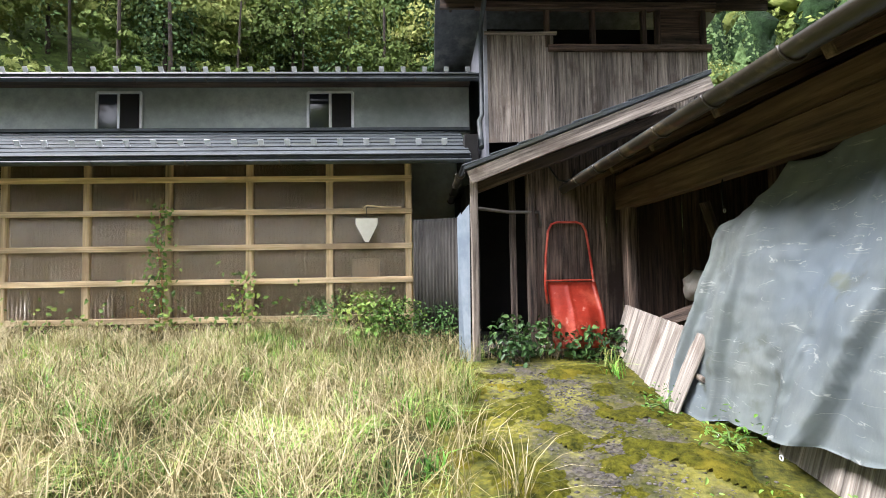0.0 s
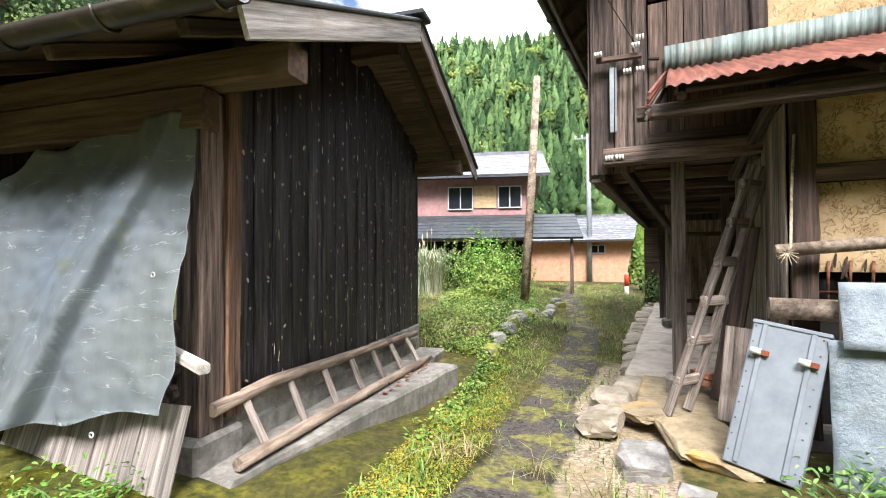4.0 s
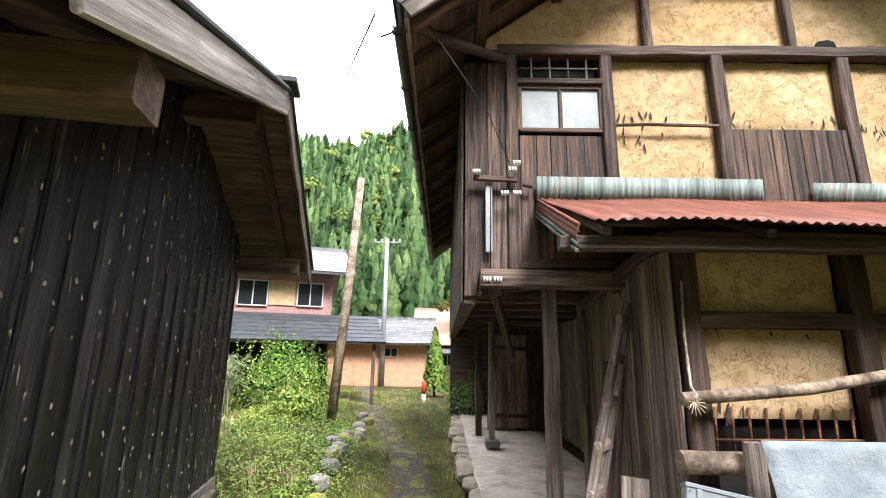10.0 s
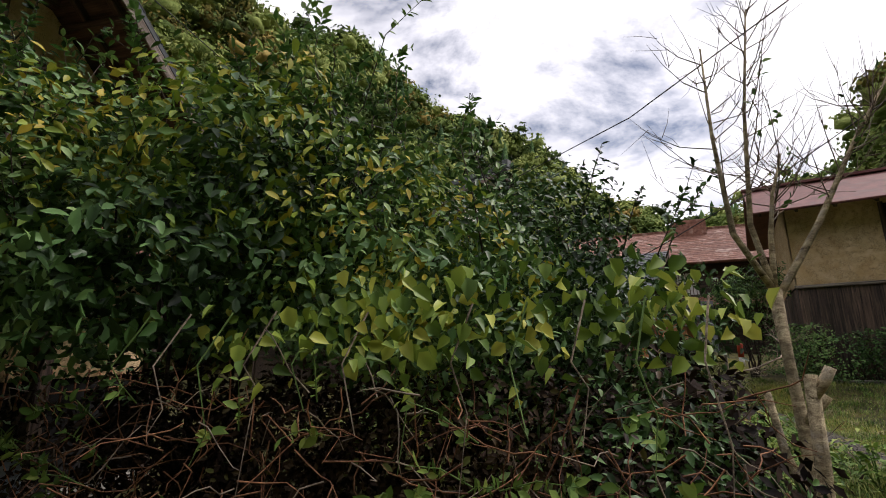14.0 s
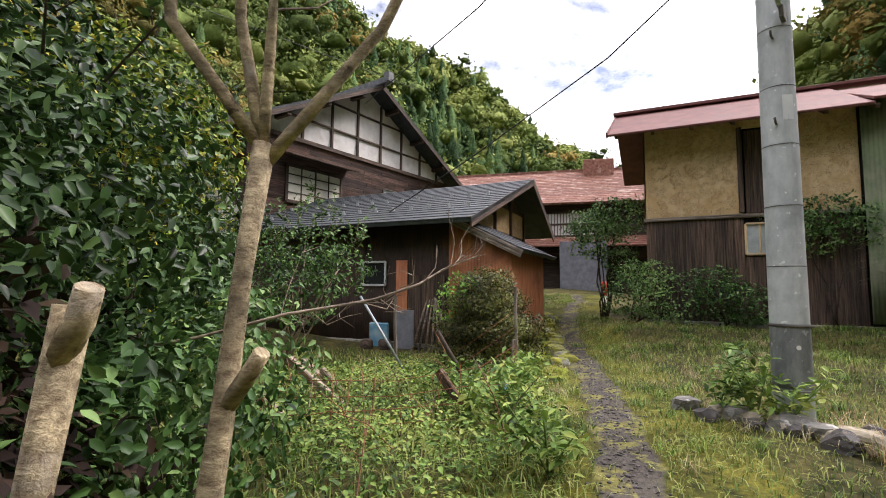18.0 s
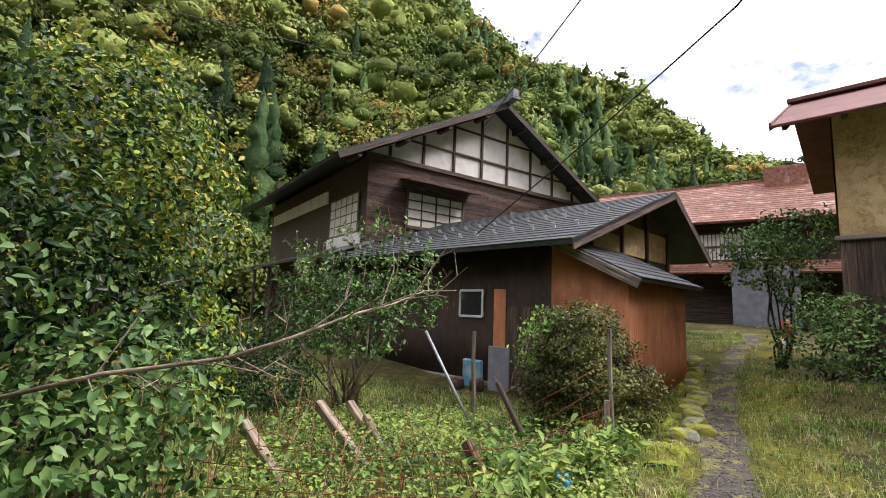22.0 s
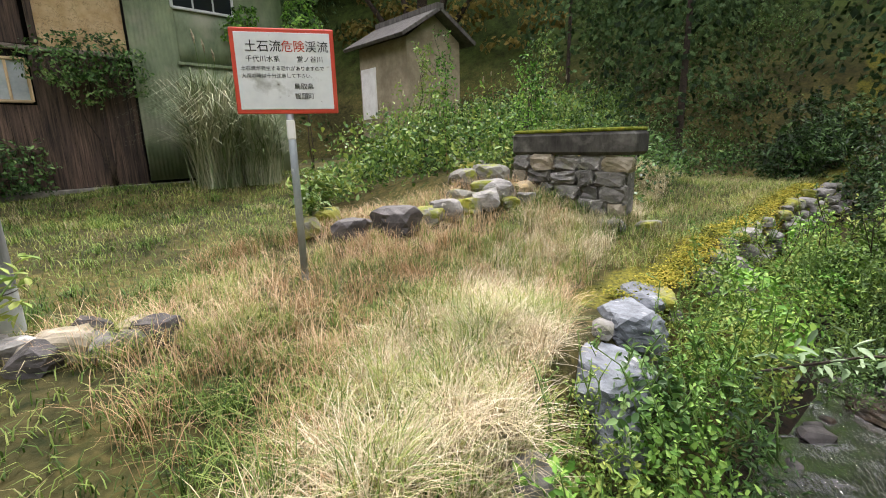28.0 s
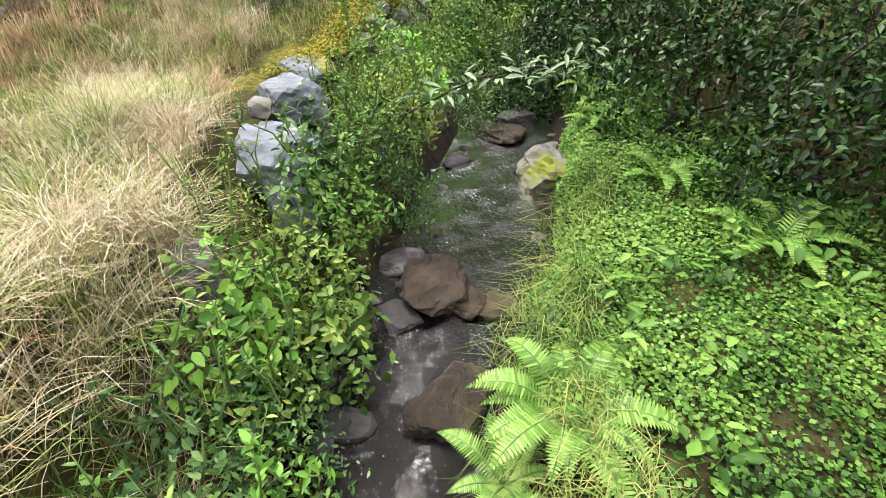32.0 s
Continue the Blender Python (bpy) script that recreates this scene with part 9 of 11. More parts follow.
        v2, f2 = join(vv)
        raw("leaves", v2, f2, M[mat], s)
    for k, (x, y, h) in enumerate(((-3.45, -8.3, 0.55), (-3.3, -9.2, 0.5), (-2.9, -8.6, 0.6), (-3.55, -9.9, 0.45), (-3.6, -7.4, 0.5), (-3.7, -10.6, 0.35), (-2.7, -9.6, 0.5), (-5.72, -8.75, 0.75), (-5.55, -9.1, 0.6), (-5.85, -8.55, 0.5),
                                     (-9.4, -8.8, 0.6), (-9.9, -9.3, 0.7), (-10.4, -9.4, 0.6))):
        tall_weed(x, y, h, 70 + k)
    for k, (x, y, h) in enumerate(((3.5, -1.3, 0.2), (3.6, -1.6, 0.18), (3.4, -2.0, 0.2))):
        tall_weed(x, y, h, 180 + k, "dark leafy weed in front of the zinc sheets", "leaf", 0.055, 36)
    for k, (x, y, h) in enumerate(((1.62, 2.25, 0.12), (1.78, 2.15, 0.1), (1.45, 2.5, 0.08), (1.5, 3.4, 0.08), (1.35, 4.2, 0.1))):
        tall_weed(x, y, h, 170 + k, "low fresh green weed at the foot of the boards", "clover", 0.04, 34)
    # pampas clumps
    for k, (x, y, h, n) in enumerate(((-11.2, -12.5, 2.4, 1500), (-11.75, -12.0, 1.7, 800), (11.6, 5.6, 1.5, 600), (12.6, 6.4, 1.3, 450), (-8.0, 2.2, 1.1, 300))):
        r = np.random.default_rng(90 + k)
        z = float(ground_z(np.array(x), np.array(y)))
        s = thing("pampas_clump", x, y, z, 0, "tall arching clump of silver-green pampas grass", "grass clump", "pampas clumps")
        c = np.concatenate([r.normal(0, 0.16, (n, 2)), np.zeros((n, 1))], 1)
        v, f = arching(c, h * 0.9, h * 0.55, 0.02, r, 1.5)
        raw("foliage", v, f, M["reed"], s)
        for j in range(3):
            q = Vector((0.12 * j - 0.1, 0.1 - 0.08 * j, h * (0.95 + 0.06 * j)))
            tube("stalk", s, [(0, 0, 0), q * 0.6, q], [0.009, 0.007, 0.004], "stalk", sides=5, closed=False)
            tube("plume", s, [q, q + Vector((0.03, 0.02, 0.12)), q + Vector((0.08, 0.04, 0.22))], [0.012, 0.022, 0.004], "straw_rope", sides=6)
    # garden behind the sign
    pts = scatter([(-10.2, -9.6), (-12.0, -7.4), (-17, -6.0), (-24, -6), (-24, -12), (-15.5, -11.5)], 3400, rng)
    vs, broad = [], []
    for p in pts:
        k = rng.integers(9, 18)
        h = rng.uniform(0.3, 1.3)
        c = p + np.stack([rng.normal(0, 0.14, k), rng.normal(0, 0.14, k), rng.uniform(0.05, h, k)], 1)
        (broad if rng.random() < 0.35 else vs).append(leaf_cards(c, rng.choice((0.045, 0.07, 0.1)), None, 0.55, 1, 0.3, rng, 0.8))
    v, f = join(vs)
    tagged(raw("overgrown_garden", v, f, M["mixgreen"]), "overgrown kitchen garden of tall mixed weeds", "weeds", kind="stuff")
    v, f = join(broad)
    tagged(raw("overgrown_garden_dark", v, f, M["leaf"]), "dark leafy weeds among the overgrown kitchen garden", "weeds", kind="stuff")
    for k, (x, y, h) in enumerate(((-13.0, -9.0, 1.9), (-15.0, -9.6, 2.3), (-16.5, -7.6, 2.6), (-14.2, -7.4, 2.0))):
        shrub("garden_bush", x, y, [(0, 0, h * 0.3, 0.5, 1.0), (0.2, 0.2, h * 0.6, 0.32, 1.2), (-0.2, 0.1, h * 0.85, 0.25, 1.0)], 700, 0.075, "lime" if k % 2 else "mixgreen", "leafy green bush among the weeds", 100 + k, shoots=6, shoot_len=0.6)
    # undergrowth at the wood's edge beyond the stream
    pts = scatter([(-12.5, -5.4), (-17, -4.4), (-20, -2.4), (-27, 0), (-32, -3), (-30, -9), (-24, -7), (-17, -6.4)], 1500, rng)
    pts = np.concatenate([pts, scatter([(-11, 0.5), (-15, 0.0), (-22, 1.8), (-30, 5), (-26, 9), (-14, 4)], 1300, rng)])
    vs = []
    for p in pts:
        k = rng.integers(10, 18)
        h = rng.uniform(0.3, 1.1)
        c = p + np.stack([rng.normal(0, 0.2, k), rng.normal(0, 0.2, k), rng.uniform(0.03, h, k)], 1)
        vs.append(leaf_cards(c, 0.10, None, 0.5, 1, 0.3, rng, 0.8, rounded=False))
    v, f = join(vs)
    tagged(raw("wood_undergrowth", v, f, M["leaf"]), "dark leafy undergrowth at the edge of the wood", "undergrowth", kind="stuff")
    # tall thin stems standing above the weeds
    pts = scatter([(-10.6, -9.0), (-12.6, -7.6), (-17, -6.4), (-20, -7), (-15.5, -11.3)], 90, rng, clump=0.2)
    for k, p in enumerate(pts[:60]):
        s = thing("tall_weed_stem", p[0], p[1], p[2], 0, "thin tall weed with a pale seed head", "plant", "tall garden weeds")
        h = rng.uniform(0.8, 1.7)
        top = Vector((rng.normal(0, 0.1), rng.normal(0, 0.1), h))
        tube("stem", s, [(0, 0, -0.05), top * 0.55 + Vector(rng.normal(0, 0.03, 3)), top], [0.007, 0.005, 0.002], "twig" if k % 3 else "stalk", sides=4, closed=False)
        t = rng.uniform(0.2, 1.0, 22)[:, None]
        v, f = leaf_cards(np.array(top) * t + rng.normal(0, 0.06, (22, 3)), 0.08, None, 0.4, 1, 0.3, rng, 0.5)
        raw("foliage", v, f, M["mixgreen" if k % 3 else "lime"], s)
        if k % 2:
            tube("seed_head", s, [top, top + Vector((0.01, 0, 0.05)), top + Vector((0.02, 0.01, 0.1))], [0.012, 0.016, 0.004], "straw_rope", sides=5)
    c = thing("autumn_tree", 39.5, -1.6, 2.0, 0, "yellow and orange autumn tree at the foot of the hill", "tree")
    rr = np.random.default_rng(77)
    for k in range(3):
        v, f = crown_cards(np.array([rr.normal(0, 0.6), rr.normal(0, 0.6), -0.6 + 0.6 * k]), 4.6, 1.7, 700, 0.3, rr, "broad")
        raw("crown", v, f, M["autumn"], c)
    tube("trunk", c, [(0, 0, -2.5), (0, 0, 2.5)], [0.2, 0.12], "darkbark")
    x, y = -26.4, -15.7
    c = thing("autumn_tree", x, y, float(ground_z(np.array(x), np.array(y))), 0, "broad russet and ochre autumn tree behind the plastered shed", "tree")
    for k, (dx, dy, dz, wide) in enumerate(((0, 0, 1.0, 4.0), (-1.5, 3.2, 0.0, 3.6), (1.2, -3.4, 0.0, 3.4), (0.3, 0.8, 4.0, 3.6), (1.0, 3.8, 2.6, 3.0), (-0.5, -2.4, 3.4, 3.2))):
        v, f = crown_cards(np.array([dx, dy, dz]), 7.0, wide, 1700, 0.22, rr, "broad")
        crown = raw("crown", v, f, M["autumn"], c)
        crown.data.attributes.new("tone", "FLOAT", "POINT").data.foreach_set("value", np.full(len(v), (0.35, 0.75, 0.55, 0.8, 0.5, 0.65)[k], np.float32))
        tube("limb", c, [(0, 0, -0.5), (dx * 0.4, dy * 0.4, 2.0 + dz * 0.5), (dx, dy, dz + 5.0)], [0.25, 0.16, 0.05], "darkbark", sides=7, closed=False)
    # lane side bushes
    for k, (x, y, r, h, mat) in enumerate(((13.6, 4.6, 0.75, 1.6, "lime"), (12.6, 5.2, 0.7, 0.9, "mixgreen"), (14.9, 4.3, 0.7, 1.1, "mixgreen"), (11.3, 3.6, 0.5, 0.6, "mixgreen"), (16.2, -0.5, 0.9, 1.5, "mixgreen"), (15.0, -0.3, 0.6, 0.9, "leaf"))):
        shrub("wayside_bush", x, y, [(0, 0, h * 0.5, r, 0.9), (0.3 * r, 0.4 * r, h * 0.75, r * 0.7, 0.9), (-0.5 * r, 0, h * 0.45, r * 0.7, 0.9)], 2600, 0.075, mat, "bright green wayside bush beside the lane", 110 + k, shoots=9, shoot_len=0.7)
    c = thing("conical_cypress", 22.9, 0.9, -0.3, 0, "narrow conical green cypress by the lane", "tree")
    rr = np.random.default_rng(7)
    v, f = crown_cards(np.array([0, 0, 0.0]), 3.2, 0.55, 1500, 0.16, rr, "cedar")
    raw("crown", v, f, M["lime2"], c)
    tube("trunk", c, [(0, 0, 0), (0, 0, 1.0)], 0.06, "darkbark")
    # ivy and fern by the yard buildings
    for k, (x, y, h) in enumerate(((-1.6, 6.3, 0.55), (-1.0, 6.4, 0.5), (-2.1, 6.4, 0.6), (-2.8, 6.6, 0.4))):
        shrub("wall_foot_weed", x, y, [(0, 0, h * 0.5, 0.35, 0.9), (0.25, 0, h * 0.7, 0.25, 0.9)], 900, 0.05, "leaf" if k % 2 else "mixgreen", "leafy weed at the foot of the wall", 130 + k)
    for k, (x, y, h) in enumerate(((-0.05, 5.7, 0.6), (0.4, 5.75, 0.55), (0.95, 5.8, 0.45), (1.3, 5.85, 0.4), (0.1, 5.5, 0.25), (0.75, 5.75, 0.25))):
        shrub("yard_plant", x, y, [(0, 0, h * 0.4, 0.2, 0.9), (0.12, 0.1, h * 0.7, 0.14, 0.8)], 150, 0.085, "deepleaf", "dark glossy-leaved plant at the shed wall", 140 + k)
    v = thing("climbing_vine", SX, SY, 0, SYAW, "thin green vine climbing the glazed lean-to", "vine")
    r = np.random.default_rng(9)
    c = np.concatenate([np.stack([r.normal(-6.42, 0.12, 260), r.normal(5.02, 0.05, 260), r.uniform(0.6, 2.5, 260) ** 1.0], 1), np.stack([r.uniform(-9.5, -2.9, 300), r.normal(5.0, 0.06, 300), 0.55 + np.abs(r.normal(0, 0.3, 300))], 1), np.stack([r.normal(-5.2, 0.12, 120), r.normal(4.98, 0.08, 120), r.uniform(0.5, 1.4, 120)], 1)])
    vv, ff = leaf_cards(c, 0.07, np.tile([0, -1.0, 0.3], (len(c), 1)), 0.6, 0.6, 0.4, r, 0.2)
    raw("leaves", vv, ff, M["mixgreen"], v)
    tube("vine_stem", v, [(-6.45, 5.05, 0.4), (-6.38, 5.04, 1.2), (-6.46, 5.04, 1.9), (-6.4, 5.04, 2.5)], 0.008, "twig", sides=5)
    tube("vine_stem", v, [(-5.2, 5.03, 0.4), (-5.25, 5.0, 1.0), (-5.15, 5.0, 1.4)], 0.006, "twig", sides=5)
    # young shoot in front of the farmhouse
    shrub("sapling", 3.3, -2.75, [(0, 0, 0.6, 0.4, 1.0), (0.1, -0.1, 1.1, 0.32, 1.3), (0.0, 0.05, 1.7, 0.16, 1.5)], 1000, 0.06, "lime", "light green sapling in front of the zinc sheets", 150, "sapling")


hedge()
bare_tree()
garden_plants()


# ---- things in the yard ----
def snow_scoop():
    s = thing("snow_scoop", SX, SY, 0, SYAW, "red steel snow scoop with a tall loop handle leaning on boards", "snow scoop")
    bm = bmesh.new()
    rows = []
    for j in range(13):
        t = j / 12
        # profile from the upper back edge down to the cutting edge
        y = 4.12 - 0.36 * t - 0.05 * math.sin(math.pi * t) + 0.012 * math.sin(9 * t)
        z = 1.22 - 0.78 * t
        row = []
        for i in range(31):
            a = i / 30 * 2 - 1
            half = 0.31 + 0.03 * t
            lip = -0.06 * max(0, (abs(a) - 0.86) / 0.14) ** 1.5 * (1 - 0.55 * t) - 0.02 * math.exp(-((a + 0.15) / 0.07) ** 2) - 0.018 * math.exp(-((a - 0.45) / 0.08) ** 2) * t + 0.02 * math.sin(5 * a + 6 * t) * t * t
            row.append(bm.verts.new((-0.76 + a * half, y + lip - 0.03 * (1 - a * a), z)))
        rows.append(row)
    for a, b in zip(rows[:-1], rows[1:]):
        for i in range(30):
            bm.faces.new((a[i], b[i], b[i + 1], a[i + 1]))
    bmesh.ops.solidify(bm, geom=bm.faces[:], thickness=0.006)
    part("scoop", bm, M["red"], s, "dented red pan", None, smooth=True)
    for k in (-0.5, 0.05, 0.5):
        bar("rib", s, (-0.76 + 0.28 * k, 4.08, 1.1), (-0.76 + 0.3 * k, 3.78, 0.55), 0.02, 0.012, "red")
    loop = [(-1.06, 4.10, 0.95), (-1.08, 4.12, 1.22), (-1.05, 4.17, 1.55), (-1.0, 4.22, 1.88), (-0.95, 4.24, 1.97), (-0.87, 4.245, 2.0), (-0.62, 4.245, 2.0), (-0.54, 4.24, 1.97), (-0.50, 4.22, 1.88), (-0.47, 4.17, 1.55), (-0.45, 4.12, 1.22), (-0.45, 4.10, 0.95)]
    tube("handle", s, loop, 0.016, "red", "red tubular handle", sides=10)
    bar("crossbar", s, (-1.07, 4.13, 1.24), (-0.45, 4.13, 1.24), 0.02, 0.02, "red")


def tarpaulin():
    t = thing("tarpaulin", SX, SY, 0, SYAW, "grey-green tarpaulin hung over the open shed front", "tarpaulin")
    # rows from top to bottom: y at both sides, height and how far it stands out
    prof = [(0.0, 1.35, -0.06, 2.12, 2.26, 0.02), (0.12, 1.62, -0.07, 1.86, 2.0, 0.05), (0.22, 2.02, -0.09, 1.70, 1.78, 0.10), (0.45, 2.16, -0.12, 1.28, 1.4, 0.18), (0.65, 2.2, -0.13, 0.92, 1.08, 0.27), (0.85, 2.42, -0.18, 0.5, 0.74, 0.33), (1.0, 2.72, -0.14, 0.06, 0.52, 0.38)]
    p = np.array(prof)
    bm = bmesh.new()
    nu, nv = 190, 80
    rows = []
    for j in range(nv + 1):
        b = j / nv
        yl, yr, zl, zr, out = (np.interp(b, p[:, 0], p[:, k]) for k in range(1, 6))
        row = []
        for i in range(nu + 1):
            a = i / nu
            y = yl + (yr - yl) * a
            z = zl + (zr - zl) * a
            top_dip = 0.12 * math.sin(math.pi * min(a / 0.35, 1)) * (1 - b) if a < 0.35 else 0
            q = y - 0.30 * b
            fold = 0.035 * math.sin(q * 4.4 + 0.8 * math.sin(b * 2.2 + y)) * (0.3 + 0.7 * b)
            # folds that hang from the fixings: a slow rise and a steep fall
            big = 0.0
            for c, run, high, soft, steep in ((0.06, 0.75, 0.15, 0.30, 0.025), (0.55, 0.55, 0.05, 0.14, 0.03), (1.55, 0.22, 0.10, 0.20, 0.03), (1.83, 0.42, 0.08, 0.13, 0.025), (2.02, 0.62, 0.05, 0.10, 0.03)):
                off = y - c - run * b
                big += high * (0.45 + 0.55 * b) * math.exp(-(off / (soft if off > 0 else steep)) ** 2)
            big += 0.05 * b * math.sin(y * 11 + 4 * b) * max(0.0, b - 0.55)
            wr = 0.03 * noise.noise(Vector((y * 3, z * 3, 2))) + 0.014 * noise.noise(Vector((y * 9, z * 12, 5)))
            row.append(bm.verts.new((-0.03 - out - fold - big - wr, y, z - top_dip * 0.4 + (0.02 * math.sin(y * 9) if j == nv else 0))))
        rows.append(row)
    for a, b in zip(rows[:-1], rows[1:]):
        for i in range(nu):
            bm.faces.new((a[i], a[i + 1], b[i + 1], b[i]))
    bmesh.ops.solidify(bm, geom=bm.faces[:], thickness=0.003)
    cloth = part("cloth", bm, M["tarp"], t, "", None, smooth=True)
    for y, z, x in ((0.15, 0.42, -0.54), (0.9, 0.28, -0.55), (1.45, 0.22, -0.58), (2.6, 0.14, -0.55), (0.06, 1.25, -0.26), (1.95, 1.85, -0.13)):
        ring = [(x, y + 0.014 * math.cos(a), z + 0.014 * math.sin(a)) for a in np.linspace(0, 2 * math.pi, 13)]
        tube("eyelet", t, ring, 0.004, "alu", sides=5)
    tube("cord", t, [(-0.12, 1.98, 1.86), (-0.05, 2.1, 2.05), (0.0, 2.15, 2.2)], 0.006, "cable", sides=5)


def shed_front():
    b = thing("leaning_board_screen", SX, SY, 0, SYAW, "weathered board screen leaning against the shed opening", "board screen")
    n = 13
    for k in range(n):
        a = (k + 0.5) / n
        top = Vector((-0.06, 4.05, 0.92)).lerp(Vector((-0.36, 1.86, 0.84)), a)
        low = Vector((-0.22, 4.05, 0.42)).lerp(Vector((-0.62, 2.05, 0.0)), a)
        bar("board", b, low, top, 0.165, 0.02, "screenwood", up=(-1, 0, 0.3), rough=0.004, seed=k % 5)
    bar("batten", b, (-0.10, 3.9, 0.6), (-0.42, 1.85, 0.5), 0.05, 0.04, "grey", rough=0.006)
    bar("batten", b, (-0.03, 3.9, 0.84), (-0.31, 1.82, 0.76), 0.05, 0.04, "grey", rough=0.006)
    c = thing("leaning_board_screen", SX, SY, 0, SYAW, "weathered board screen under the tarpaulin", "board screen")
    for k in range(9):
        y = -0.1 + 0.155 * k
        bar("board", c, (-0.40, y, -0.06), (-0.22, y, 0.5), 0.15, 0.02, "screenwood", up=(-1, 0, 0.3), rough=0.004, seed=k % 5)
    w = thing("sawn_timber", SX, SY, 0, SYAW, "pale sawn timber sticking out beside the post", "timber")
    bar("timber", w, (0.1, 0.5, 0.80), (-0.36, -0.40, 0.76), 0.07, 0.06, "pale_grey", rough=0.003)
    for k, (y, z) in enumerate(((0.12, 0.35), (0.14, 0.5), (0.12, 0.66), (0.14, 0.9))):
        f = thing("stacked_firewood", SX, SY, 0, SYAW, "split firewood stacked behind the tarpaulin", "firewood", "firewood stack")
        tube("log", f, [(-0.1, y, z), (0.5, y + 0.05, z)], 0.06, "brown", sides=9, knobby=0.06, seed=k)
    # junk inside
    g = thing("plastic_bag", SX, SY, 0, SYAW, "cloudy plastic bag hanging inside the shed", "bag")
    bm = bmesh.new()
    bmesh.ops.create_icosphere(bm, subdivisions=3, radius=0.24, matrix=Matrix.Translation((0.6, 3.45, 1.15)) @ Matrix.Diagonal((1, 1.15, 0.75, 1)))
    for v in bm.verts:
        v.co += Vector((noise.noise(v.co * 7), noise.noise(v.co * 7 + Vector((3, 0, 0))), noise.noise(v.co * 7 + Vector((0, 3, 0))))) * 0.07
    part("bag", bm, M["plastic"], g, "", None, smooth=True)
    o = thing("tilting_beam", SX, SY, 0, SYAW, "old beam lying slantwise in the shed", "beam")
    bar("beam", o, (0.2, 3.6, 0.75), (0.6, 2.6, 1.12), 0.16, 0.14, "brown", rough=0.012)
    for k, (x, y, z, r) in enumerate(((0.5, 3.0, 0.72, 0.16), (0.8, 3.6, 0.7, 0.2), (0.9, 2.7, 0.65, 0.18))):
        q = thing("sack", SX, SY, 0, SYAW, "grey sack piled inside the shed", "sack", "sacks in the shed")
        bm = bmesh.new()
        bmesh.ops.create_icosphere(bm, subdivisions=2, radius=r, matrix=Matrix.Translation((x, y, z)) @ Matrix.Diagonal((1, 1.3, 0.7, 1)))
        for v in bm.verts:
            v.co += Vector((noise.noise(v.co * 6), noise.noise(v.co * 6 + Vector((3, 0, 0))), 0)) * 0.05
        part("sack", bm, M["plastic"], q, "", None, smooth=True)
        slab("support", q, x - 0.2, x + 0.2, y - 0.2, y + 0.2, 0.2, z - 0.1, "dark", 0.02)
    m = thing("garden_tiller", SX, SY, 0, SYAW, "small orange garden machine inside the shed", "machine")
    slab("engine", m, 0.35, 0.6, 2.05, 2.35, 0.85, 1.1, "red", 0.03)
    slab("base", m, 0.3, 0.7, 2.0, 2.4, 0.2, 0.85, "dark", 0.03)
    tube("handle_bar", m, [(0.3, 2.1, 1.15), (0.1, 2.3, 1.22), (0.05, 2.6, 1.2)], 0.016, "log", sides=7)


def log_ladder():
    l = thing("pole_ladder", SX, SY, 0, SYAW, "rough pole ladder lying on its side on the concrete ledge", "ladder")
    a = [(0.02, -0.1, 0.39), (0.6, -0.09, 0.42), (1.5, -0.1, 0.38), (2.6, -0.1, 0.34), (3.75, -0.1, 0.28)]
    b = [(-0.02, -0.33, 0.10), (0.9, -0.37, 0.10), (2.0, -0.44, 0.10), (3.12, -0.51, 0.10)]
    tube("rail", l, a, [0.045, 0.048, 0.045, 0.042, 0.038], "log", sides=10, knobby=0.05)
    tube("rail", l, b, [0.042, 0.045, 0.042, 0.038], "log", sides=10, knobby=0.05)
    for k in range(7):
        t = (k + 0.6) / 7.4
        p = Vector(a[0]).lerp(Vector(a[-1]), t)
        q = Vector(b[0]).lerp(Vector(b[-1]), t)
        bar("rung", l, p + (p - q) * 0.12, q - (p - q) * 0.06, 0.055, 0.03, "grey", rough=0.006, seed=k)
    for k in range(14):
        r = np.random.default_rng(200 + k)
        d = thing("dead_leaf", *(Matrix.Translation((SX, SY, 0)) @ Matrix.Rotation(radians(SYAW), 4, "Z") @ Vector((r.uniform(1.2, 2.9), r.uniform(-0.62, -0.48), 0.062))), r.uniform(0, 360), "curled brown dead leaf on the concrete", "leaf", "dead leaves")
        bm = bmesh.new()
        vs = [bm.verts.new(p) for p in ((-0.04, 0, 0), (0, 0.022, 0.012), (0.04, 0, 0.004), (0, -0.022, 0.014))]
        bm.faces.new(vs[:3]), bm.faces.new((vs[0], vs[2], vs[3]))
        part("blade", bm, M["twig"], d)


